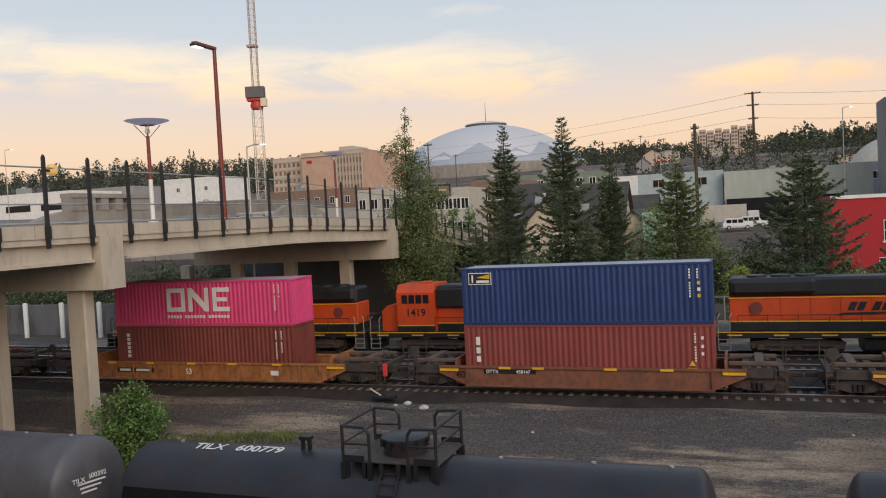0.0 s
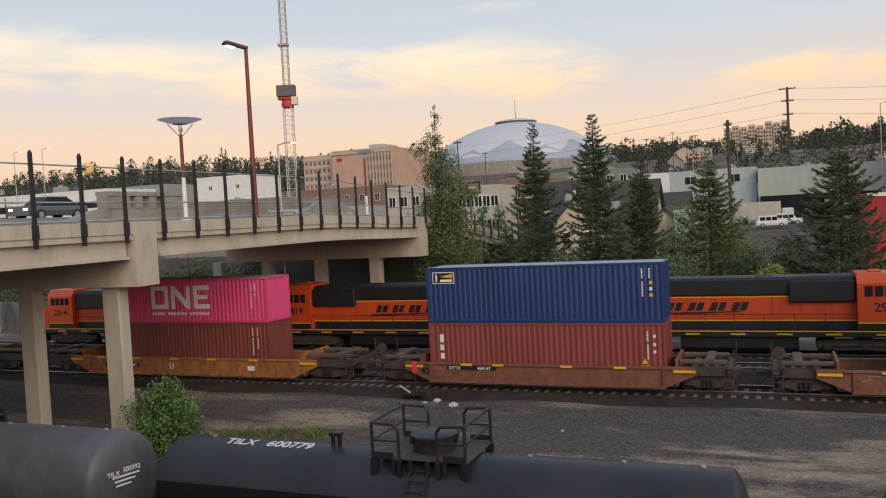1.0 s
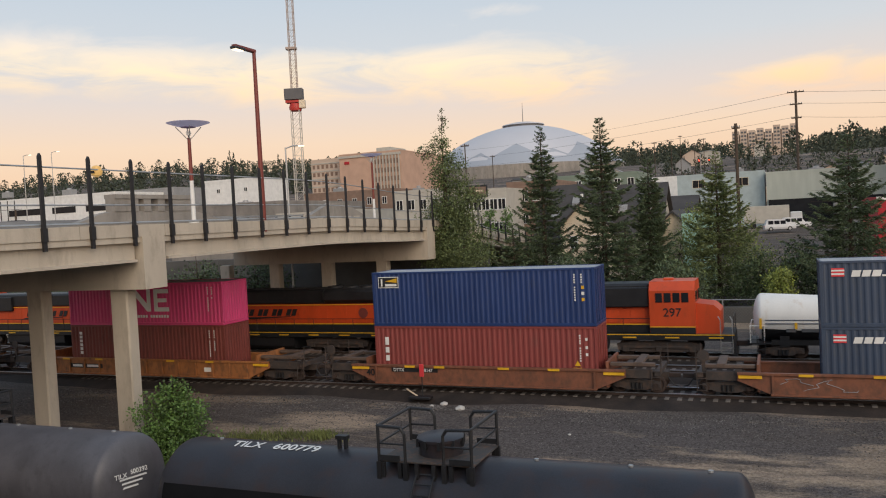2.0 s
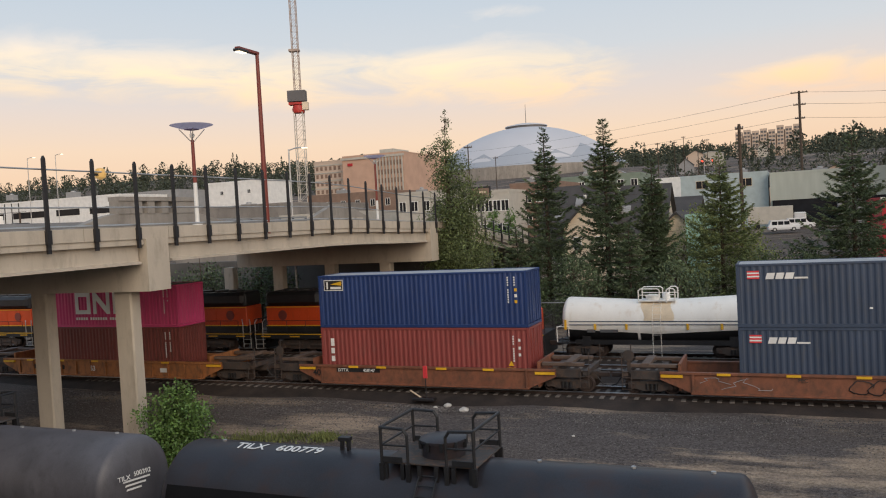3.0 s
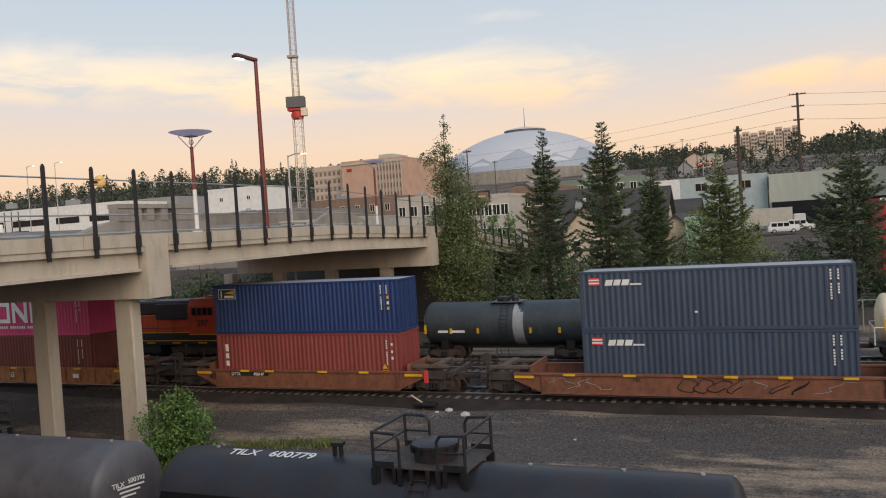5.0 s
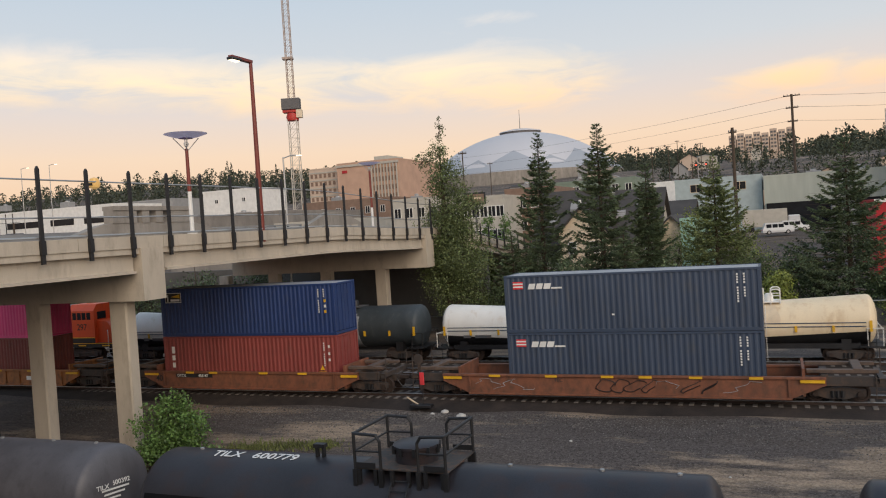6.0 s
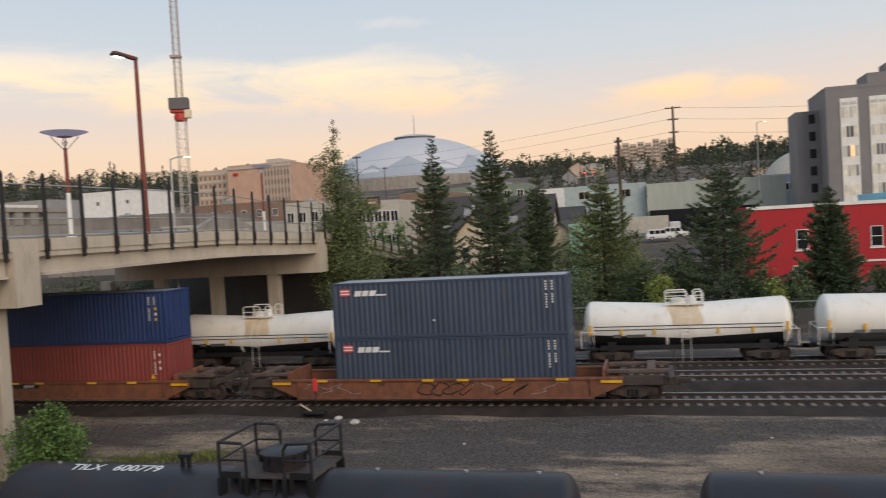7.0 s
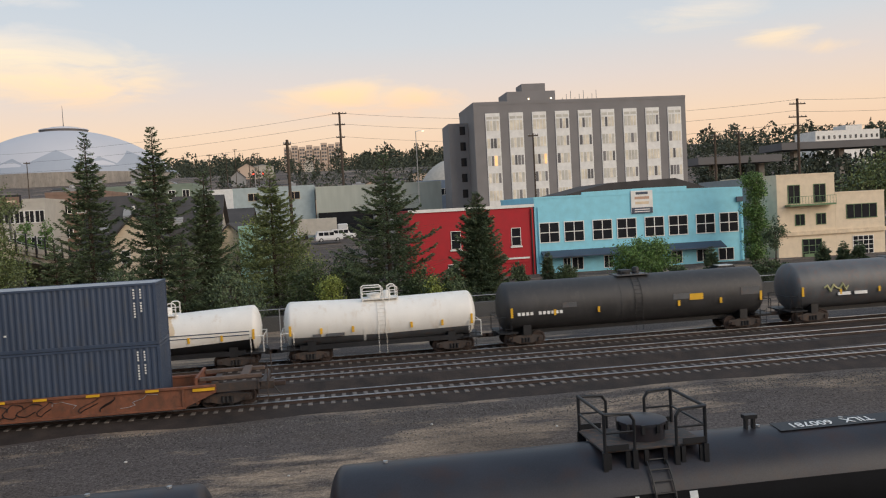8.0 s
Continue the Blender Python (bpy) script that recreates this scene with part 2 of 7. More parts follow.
# ---- mesh building ----
class Geo:
    def __init__(self):
        self.v, self.f = [], []

    def face(self, pts):
        k = len(self.v)
        self.v += [tuple(p) for p in pts]
        self.f.append(tuple(range(k, k + len(pts))))

    def box(self, x0, x1, y0, y1, z0, z1, c=0.0):
        k = len(self.v)
        if c <= 0:
            self.v += [(x, y, z) for x in (x0, x1) for y in (y0, y1) for z in (z0, z1)]
            self.f += [tuple(k + i for i in q) for q in ((0, 1, 3, 2), (4, 6, 7, 5), (0, 4, 5, 1), (2, 3, 7, 6), (0, 2, 6, 4), (1, 5, 7, 3))]
        else:
            ring = [(x0 + c, y0), (x1 - c, y0), (x1, y0 + c), (x1, y1 - c), (x1 - c, y1), (x0 + c, y1), (x0, y1 - c), (x0, y0 + c)]
            inr = [(min(max(x, x0 + c), x1 - c), min(max(y, y0 + c), y1 - c)) for x, y in ring]
            self.rings([[(*p, z0) for p in inr], [(*p, z0 + c) for p in ring], [(*p, z1 - c) for p in ring], [(*p, z1) for p in inr]], True)
        return self

    def rings(self, rs, caps=False):
        k, n = len(self.v), len(rs[0])
        for r in rs:
            self.v += [tuple(p) for p in r]
        for i in range(len(rs) - 1):
            for j in range(n):
                a, b = k + i * n + j, k + i * n + (j + 1) % n
                self.f.append((a, b, b + n, a + n))
        if caps:
            self.f.append(tuple(range(k + n - 1, k - 1, -1)))
            self.f.append(tuple(range(k + (len(rs) - 1) * n, k + len(rs) * n)))
        return self

    def tube(self, p, q, r, n=8, r2=None):
        p, q = Vector(p), Vector(q)
        d = (q - p).normalized()
        u = d.orthogonal().normalized()
        w = d.cross(u)
        r2 = r if r2 is None else r2
        rs = [[c + (u * math.cos(a) + w * math.sin(a)) * rr for a in [math.tau * i / n for i in range(n)]] for c, rr in ((p, r), (q, r2))]
        return self.rings(rs, True)

    def path(self, pts, r, n=6):
        """One unbroken bent tube through the points."""
        pts = [Vector(p) for p in pts]
        rs, u = [], None
        for i, p in enumerate(pts):
            a = (p - pts[i - 1]).normalized() if i else None
            b = (pts[i + 1] - p).normalized() if i < len(pts) - 1 else None
            d = ((a or b) + (b or a)).normalized()
            k = 1 / max(d.dot(b or a), 0.5)
            u = d.orthogonal().normalized() if u is None else (u - d * u.dot(d)).normalized()
            w = d.cross(u)
            rs.append([p + (u * math.cos(t) + w * math.sin(t)) * r * (k if 0 < i < len(pts) - 1 else 1) for t in [math.tau * q / n for q in range(n)]])
        return self.rings(rs, True)

    def lathe_x(self, prof, cy, cz, n=32):
        """prof: (x, radius) along the x axis round (cy, cz)."""
        return self.rings([[(x, cy + r * math.cos(a), cz + r * math.sin(a)) for a in [math.tau * i / n for i in range(n)]] for x, r in prof], True)

    def lathe_z(self, prof, cx, cy, n=16):
        return self.rings([[(cx + r * math.cos(a), cy + r * math.sin(a), z) for a in [math.tau * i / n for i in range(n)]] for r, z in prof], True)

    def prism_x(self, yz, x0, x1):
        return self.rings([[(x0, y, z) for y, z in yz], [(x1, y, z) for y, z in yz]], True)

    def prism_y(self, xz, y0, y1):
        return self.rings([[(x, y0, z) for x, z in xz], [(x, y1, z) for x, z in xz]], True)

    def prism_z(self, xy, z0, z1):
        return self.rings([[(x, y, z0) for x, y in xy], [(x, y, z1) for x, y in xy]], True)


def mesh(name, g, material, smooth=False, fix=True):
    me = bpy.data.meshes.new(name)
    me.from_pydata(g.v, [], g.f)
    if fix:
        bm = bmesh.new()
        bm.from_mesh(me)
        bmesh.ops.recalc_face_normals(bm, faces=bm.faces)
        if smooth:
            for e in bm.edges:
                e.smooth = not (len(e.link_faces) == 2 and e.calc_face_angle(0) > 0.7)
        bm.to_mesh(me)
        bm.free()
    if smooth:
        me.polygons.foreach_set("use_smooth", [True] * len(me.polygons))
    me.materials.append(material)
    me.update()
    return me


def part(name, g, material, parent, label="", smooth=False):
    ob = new(name, mesh(name, g, material, smooth))
    ob.parent = parent
    return tagged(ob, label)


def thing(name, label, category, at=(0, 0, 0), rz=0, group="", kind=""):
    ob = new(name)
    ob.matrix_basis = pose(*at, 0, 0, rz)
    return tagged(ob, label, category, group, kind)


def single(name, g, material, label, category, at=(0, 0, 0), rz=0, group="", kind="", smooth=False, fix=True):
    ob = new(name, mesh(name, g, material, smooth, fix))
    ob.matrix_basis = pose(*at, 0, 0, rz)
    return tagged(ob, label, category, group, kind)


def lettering(name, words, size, material, parent, at, rot=(90, 0, 0), wide=1.0, spacing=1.0):
    cu = bpy.data.curves.new(name, "FONT")
    cu.body, cu.size, cu.align_x, cu.align_y, cu.extrude, cu.space_character, cu.offset = words, size, "CENTER", "CENTER", 0.004, spacing, size * 0.012
    tmp = new("letters", cu)
    bpy.context.view_layer.update()
    me = bpy.data.meshes.new_from_object(tmp.evaluated_get(bpy.context.evaluated_depsgraph_get()))
    bpy.data.objects.remove(tmp)
    me.materials.clear()
    me.materials.append(material)
    ob = new(name, me)
    ob.parent = parent
    ob.matrix_basis = pose(*at, *rot) @ Matrix.Diagonal((wide, 1, 1, 1))
    return ob


# ---- ground ----
def smooth01(a, b, v):
    u = min(max((v - a) / (b - a), 0), 1)
    return u * u * (3 - 2 * u)


def height(x, y):
    z = -1.62 + 1.32 * smooth01(23, 36, y)
    z += 1.2 * smooth01(56, 92, y) + 3.9 * smooth01(98, 142, y) + 8 * smooth01(150, 330, y) + 30 * smooth01(300, 640, y) + 36 * smooth01(640, 1250, y)
    z += (noise.noise((x * 0.15, y * 0.15, 0)) * 0.12 + noise.noise((x * 0.6, y * 0.6, 3)) * 0.04) * smooth01(20, 26, y)
    z += (30 * smooth01(250, 700, -x) + 12 * smooth01(250, 500, x)) * smooth01(450, 850, y)
    z += 16 * noise.noise((x * 0.002, y * 0.002, 5)) * smooth01(500, 1000, y)
    return z


def dirt():
    """Dark cinder gravel with tan dusty patches drawn out along the tracks, pebbles and fine grit."""
    m = bpy.data.materials.new("yard_dirt")
    m.use_nodes = True
    n, l = m.node_tree.nodes, m.node_tree.links
    b = n["Principled BSDF"]
    b.inputs["Roughness"].default_value = 0.95
    b.inputs["Specular IOR Level"].default_value = 0.2
    tc = n.new("ShaderNodeTexCoord")

    def layer(scale, stretch, detail, lo, hi, rough=0.6):
        mp, nz, rp = n.new("ShaderNodeMapping"), n.new("ShaderNodeTexNoise"), n.new("ShaderNodeValToRGB")
        mp.inputs["Scale"].default_value = (stretch, 1, 1)
        nz.inputs["Scale"].default_value, nz.inputs["Detail"].default_value, nz.inputs["Roughness"].default_value = scale, detail, rough
        l.new(tc.outputs["Object"], mp.inputs[0])
        l.new(mp.outputs[0], nz.inputs["Vector"])
        l.new(nz.outputs["Fac"], rp.inputs[0])
        rp.color_ramp.elements[0].position, rp.color_ramp.elements[1].position = lo, hi
        return rp.outputs[0], nz.outputs["Fac"]

    def blend(f, a, c):
        x = n.new("ShaderNodeMix")
        x.data_type = "RGBA"
        l.new(f, x.inputs["Factor"])
        for q, s in ((a, "A"), (c, "B")):
            if isinstance(q, tuple):
                x.inputs[s].default_value = (*q, 1)
            else:
                l.new(q, x.inputs[s])
        return x.outputs["Result"]

    grit, gh = layer(9.0, 1.0, 6, 0.35, 0.7, 0.75)
    dark = blend(grit, (0.042, 0.035, 0.034), (0.19, 0.163, 0.150))
    sand = blend(grit, (0.22, 0.165, 0.118), (0.52, 0.40, 0.295))
    patch, _ = layer(0.24, 0.30, 9, 0.50, 0.585, 0.7)
    base = blend(patch, dark, sand)
    streaks, _ = layer(0.9, 0.16, 7, 0.50, 0.66, 0.7)
    base = blend(streaks, base, blend(grit, (0.036, 0.030, 0.029), (0.13, 0.110, 0.101)))
    brown, _ = layer(0.09, 0.5, 5, 0.45, 0.7)
    base = blend(brown, base, blend(grit, (0.055, 0.044, 0.037), (0.155, 0.124, 0.10)))
    peb, _ = layer(22.0, 1.0, 2, 0.66, 0.70)
    base = blend(peb, base, (0.30, 0.28, 0.26))
    l.new(base, b.inputs["Base Color"])
    bp = n.new("ShaderNodeBump")
    bp.inputs["Strength"].default_value, bp.inputs["Distance"].default_value = 0.7, 0.06
    l.new(gh, bp.inputs["Height"])
    l.new(bp.outputs[0], b.inputs["Normal"])
    return m


def ground():
    xs = [-3000, -2000, -1400, -1000, -700, -450, -300, -200, -140, -100] + [i * 1.5 for i in range(-50, 51)] + [100, 140, 200, 300, 450, 700, 1000, 1400, 2000, 3000]
    ys = [-2500, -1000, -400, -150, -60, -20, 0, 8, 14] + [16 + i * 1.0 for i in range(64)] + [84, 90, 98, 110, 125, 145, 170, 200, 240, 290, 350, 420, 500, 600, 720, 860, 1020, 1200, 1400, 1700, 2300, 3200]
    g = Geo()
    for y in ys:
        g.v += [(x, y, height(x, y)) for x in xs]
    n = len(xs)
    g.f = [(j * n + i, j * n + i + 1, (j + 1) * n + i + 1, (j + 1) * n + i) for j in range(len(ys) - 1) for i in range(n - 1)]
    m = dirt()
    single("ground", g, m, "dark gravel and dusty tan dirt of the rail yard", "ground", kind="structure", smooth=True, fix=False)


TRACKS = [(40.45, 0.0), (46.3, 0.0), (50.5, 0.0), (19.0, -1.48)]


def tracks():
    for k, (yc, z) in enumerate(TRACKS):
        x0, x1 = (-260, 260)
        bed = Geo().prism_x([(yc - 2.9, z - 0.45), (yc - (1.22 if k == 0 else 1.75), z - 0.012), (yc + 1.75, z - 0.012), (yc + 2.9, z - 0.45)], x0, x1)
        b = single("ballast", bed, M["ballast"], "dark crushed stone ballast bed under the rails", "ballast", kind="structure")
        for s in (-1, 1):
            yr = yc + s * 0.7525
            g = Geo().prism_x([(yr - 0.07, z), (yr + 0.07, z), (yr + 0.07, z + 0.02), (yr + 0.012, z + 0.04), (yr + 0.012, z + 0.13), (yr - 0.012, z + 0.13), (yr - 0.012, z + 0.04), (yr - 0.07, z + 0.02)], x0, x1)
            rail = thing("rail", "steel rail with polished top on wooden ties", "rail", kind="structure")
            part("web", g, M["rust"], rail, "rusty web")
            part("head", Geo().prism_x([(yr - 0.036, z + 0.131), (yr + 0.036, z + 0.131), (yr + 0.036, z + 0.165), (yr + 0.028, z + 0.172), (yr - 0.028, z + 0.172), (yr - 0.036, z + 0.165)], x0, x1), M["steel"], rail, "shiny worn running surface")
        if k == 3:
            continue
        tie = mesh("tie", Geo().box(-0.11, 0.11, -1.3, 1.3, -0.17, 0.004, 0.015), M["tie"])
        for i in range(150 if k == 0 else 130):
            ob = new("tie", tie)
            ob.parent = b
            ob.matrix_basis = pose(-42 + i * 0.55 + random.uniform(-0.03, 0.03), yc + random.uniform(-0.04, 0.04), z + random.uniform(-0.010, 0.012), 0, 0, random.uniform(-1, 1))
    # loose stones on the shoulder
    g = Geo()
    for i in range(17000):
        x, y = random.uniform(-42, 30), 37.6 - abs(random.gauss(0, 2.2))
        if y < 30 or y > 38.6:
            continue
        s = random.uniform(0.014, 0.032)
        zz = max(height(x, y), -0.45 + 0.4 * smooth01(37.5, 38.7, y)) + s * 0.2
        g.rings([[(x - s, y - s, zz), (x + s, y - s * 0.8, zz), (x + s * 0.8, y + s, zz), (x - s * 0.7, y + s, zz)], [(x - s * 0.5, y - s * 0.4, zz + s), (x + s * 0.6, y - s * 0.5, zz + s * 0.8), (x + s * 0.4, y + s * 0.5, zz + s), (x - s * 0.4, y + s * 0.5, zz + s * 0.9)]], True)
    single("gravel", g, M["grit"], "loose grey gravel beside the track", "gravel", kind="stuff", fix=False)


M["grit"] = mat("pale_grit", (0.11, 0.10, 0.095), 0.95, var=0.3, island=0.75)
M["deck"] = mat("rusty_deck", (0.12, 0.080, 0.060), 0.75, var=0.3, grime=(0.06, 0.045, 0.04), amount=0.4)
M["ballast"] = mat("ballast_stone", (0.031, 0.022, 0.018), 0.95, var=0.6, scale=1.0, fine=14, bump=0.9, grime=(0.022, 0.017, 0.015), amount=0.35)
ground()
tracks()


# ---- containers ----
def corrugated(x0, x1, z0, z1, y, depth, pitch, flip=1):
    """A pressed steel side, trapezoid waves along x."""
    g = Geo()
    pts, x = [], x0
    n = max(1, round((x1 - x0) / pitch))
    p = (x1 - x0) / n
    for i in range(n):
        a = x0 + i * p
        pts += [(a, 0), (a + p * 0.26, 0), (a + p * 0.5, depth), (a + p * 0.76, depth)]
    pts.append((x1, 0))
    k = len(pts)
    g.v = [(px, y + flip * d, z) for z in (z0, z1) for px, d in pts]
    g.f = [(i, i + 1, k + i + 1, k + i) for i in range(k - 1)]
    return g


def turn_x(g):
    """Turns a side into an end wall: x and y trade places."""
    g.v = [(y, x, z) for x, y, z in g.v]
    return g


CL, CW, CH = 12.19, 2.44, 2.9


def container(colour, label, at, doors=False, CH=2.9):
    """Origin at the base's middle; the near side faces -y."""
    c = thing("shipping_container", label, "container", at, group="stacked containers")
    h, w = CL / 2, CW / 2
    part("side_panel", corrugated(-h + 0.12, h - 0.12, 0.16, CH - 0.1, -w + 0.02, 0.036, 0.278), colour, c)
    part("side_panel", corrugated(-h + 0.12, h - 0.12, 0.16, CH - 0.1, w - 0.02, 0.036, 0.278, -1), colour, c)
    part("end_panel", turn_x(corrugated(-w + 0.1, w - 0.1, 0.16, CH - 0.1, -h + 0.03, 0.036, 0.25)), colour, c)
    if doors:
        for s in (-1, 1):
            d = part("door", Geo().box(h - 0.09, h - 0.03, min(s * 0.02, s * 1.1), max(s * 0.02, s * 1.1), 0.18, CH - 0.14, 0.012), colour, c)
            for y in (0.35, 0.8):
                part("lock_rod", Geo().tube((h - 0.01, s * y, 0.12), (h - 0.01, s * y, CH - 0.1), 0.02), colour, d)
    else:
        part("end_panel", turn_x(corrugated(-w + 0.1, w - 0.1, 0.16, CH - 0.1, h - 0.03, 0.036, 0.25, -1)), colour, c)
    part("roof", Geo().box(-h + 0.1, h - 0.1, -w + 0.06, w - 0.06, CH - 0.06, CH - 0.02, 0.01), M["roof"], c, "pale dusty roof")
    for sy in (-1, 1):
        y0, y1 = sorted((sy * w, sy * (w - 0.07)))
        part("bottom_rail", Geo().box(-h + 0.15, h - 0.15, y0, y1, 0.0, 0.165, 0.01), colour, c)
        part("top_rail", Geo().box(-h + 0.15, h - 0.15, y0, y1, CH - 0.11, CH, 0.01), colour, c)
        for sx in (-1, 1):
            x0, x1 = sorted((sx * h, sx * (h - 0.14)))
            part("corner_post", Geo().box(x0, x1, y0, y1, 0.12, CH - 0.12, 0.01), colour, c)
            for z0 in (0.0, CH - 0.118):
                part("corner_casting", Geo().box(*sorted((sx * (h + 0.004), sx * (h - 0.178))), *sorted((sy * (w + 0.004), sy * (w - 0.16))), z0, z0 + 0.12, 0.012), colour, c)
    for sx in (-1, 1):
        for z0, z1 in ((0.0, 0.15), (CH - 0.12, CH - 0.01)):
            part("end_rail", Geo().box(*sorted((sx * h, sx * (h - 0.08))), -w + 0.15, w - 0.15, z0, z1, 0.01), colour, c)
    return c


def bars(c, x, z, w, rows, y=None, gap=0.09, material=None, tall=False):
    """Plain bars for small unreadable writing on the near side."""
    y = -CW / 2 - 0.004 if y is None else y
    for i in range(rows):
        if tall:
            # one upright line of small characters
            for k in range(max(2, round(w / 0.125))):
                q = z - k * 0.125
                if k != 4:
                    part("marking", Geo().box(x + i * gap, x + i * gap + 0.075, y - 0.004, y, q - 0.085, q), material or M["white"], c)
        else:
            part("marking", Geo().box(x, x + w, y - 0.004, y, z - i * gap - 0.05, z - i * gap), material or M["white"], c)


YC = 40.45            # near track
ZC = 0.53
STACK = []


def stack_train():
    up = ZC + CH + 0.02
    yf = -CW / 2 - 0.003

    def plate(c, name, x0, x1, z0, z1, material, lift=0.0):
        part(name, Geo().box(x0, x1, yf - 0.006 - lift, yf - lift, z0, z1), material, c)

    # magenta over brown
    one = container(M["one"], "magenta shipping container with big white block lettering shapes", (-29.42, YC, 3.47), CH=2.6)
    x, z0, z1 = -2.28, 0.84, 2.22
    for a, b, c0, c1 in ((0, 1.3, 1.96, z1), (0, 1.3, z0, 1.10), (0, 0.29, 1.10, 1.96), (1.01, 1.3, 1.10, 1.96), (1.52, 1.81, z0, z1), (2.65, 2.94, z0, z1), (3.2, 4.36, 1.96, z1), (3.2, 4.2, 1.41, 1.65), (3.2, 4.36, z0, 1.10), (3.2, 3.49, 1.10, 1.41), (3.2, 3.49, 1.65, 1.96)):
        plate(one, "marking", x + a, x + b, c0, c1, M["white"])
    part("marking", Geo().prism_y([(x + 1.81, z1), (x + 1.81, z1 - 0.5), (x + 2.65, z0), (x + 2.65, z0 + 0.5)], yf - 0.006, yf), M["white"], one)
    xx = -2.26
    for n in (5, 7, 7):
        for _ in range(n):
            plate(one, "marking", xx, xx + 0.15, 0.46, 0.63, M["white"])
            xx += 0.21
        xx += 0.17
    bars(one, 5.0, 2.3, 1.5, 1, tall=True)
    bars(one, 5.3, 2.3, 0.7, 1, tall=True)
    low = container(M["brown"], "brown shipping container in the bottom of the well car", (-29.42, YC, 0.86), CH=2.6)
    for i in range(6):
        plate(low, "marking", -5.35, -5.12, 1.98 - i * 0.25, 2.16 - i * 0.25, M["white"])
    bars(low, 4.95, 2.3, 1.6, 1, tall=True)
    bars(low, 5.3, 2.3, 1.2, 1, tall=True)
    # blue over red
    blue = container(M["blue"], "navy blue shipping container with a yellow and black emblem", (-7.2, YC, up), True)
    plate(blue, "emblem", -5.72, -4.51, 2.06, 2.66, M["white"])
    plate(blue, "emblem", -5.68, -4.55, 2.1, 2.62, M["black"], 0.007)
    part("emblem", Geo().prism_y([(-5.3, 2.42), (-4.6, 2.58), (-4.6, 2.34)], yf - 0.022, yf - 0.015), M["yellow"], blue, "yellow beam emblem")
    plate(blue, "emblem", -5.3, -4.62, 2.15, 2.28, M["white"], 0.015)
    plate(blue, "emblem", -5.55, -5.46, 2.15, 2.55, M["white"], 0.015)
    bars(blue, 5.05, 2.6, 1.4, 1, tall=True)
    bars(blue, 5.4, 2.6, 0.6, 1, tall=True)
    for zz in (1.95, 1.65, 1.35):
        plate(blue, "marking", 5.42, 5.56, zz - 0.1, zz + 0.06, M["yellow" if zz != 1.65 else "white"])
    red = container(M["tex"], "faded red shipping container with white side lettering shapes", (-7.2, YC, ZC), True)
    for zz, hh in ((2.1, 0.42), (1.62, 0.3), (1.18, 0.3)):
        plate(red, "marking", -5.48, -5.26, zz - hh / 2, zz + hh / 2, M["white"])
    bars(red, 5.2, 2.5, 1.4, 1, tall=True)
    plate(red, "marking", 4.85, 5.3, 0.62, 0.86, M["yellow"])
    part("marking", Geo().prism_y([(4.93, 0.95), (5.23, 0.95), (5.08, 1.22)], yf - 0.006, yf), M["yellow"], red)
    for zz in (2.3, 1.9, 1.55):
        plate(red, "marking", 5.5, 5.62, zz - 0.1, zz + 0.05, M["white"])
    # two slate ones
    for z, txt in ((up, "upper"), (ZC, "lower")):
        ny = container(M["slate"], "slate blue shipping container with a red and white flag emblem", (14.95, YC, z))
        for i in range(5):
            plate(ny, "emblem", -5.62, -5.1, 2.22 + i * 0.075, 2.29 + i * 0.075, M["marker" if i % 2 == 0 else "white"])
        xx = -4.85
        for w in (0.34, 0.32, 0.34):
            part("emblem", Geo().prism_y([(xx, 2.2), (xx + w, 2.2), (xx + w + 0.08, 2.48), (xx + 0.08, 2.48)], yf - 0.006, yf), M["white"], ny)
            xx += w + 0.07
        plate(ny, "marking", xx, xx + 0.55, 2.2, 2.28, M["white"])
        bars(ny, 5.05, 2.65, 1.4, 1, tall=True)
        bars(ny, 5.35, 2.65, 1.1, 1, tall=True)
        if txt == "upper":
            plate(ny, "marking", -0.7, -0.58, 0.82, 0.9, M["white"])
        STACK.append(ny)
    STACK.extend([one, low, blue, red])


WHEELS = {}


def wheelset(parent, x, y, z, r):
    """Two flanged wheels on an axle, its origin on the axle's middle."""
    if r not in WHEELS:
        g = Geo().tube((0, -1.0, 0), (0, 1.0, 0), 0.08, 8)
        for s in (-1, 1):
            ys = s * 0.75
            g.rings([[(q * math.cos(a), ys + s * dy, q * math.sin(a)) for a in [math.tau * i / 28 for i in range(28)]] for dy, q in ((-0.09, 0.1), (-0.085, r + 0.02), (-0.06, r + 0.025), (-0.05, r), (0.065, r - 0.004), (0.068, r - 0.09), (0.03, r - 0.12), (0.02, 0.16), (0.07, 0.13), (0.07, 0.05))], True)
        WHEELS[r] = mesh("wheelset", g, M["rust"], True)
    ob = new("wheelset", WHEELS[r])
    ob.parent = parent
    ob.matrix_basis = pose(x, y, z)
    return tagged(ob, "worn steel wheels on an axle")


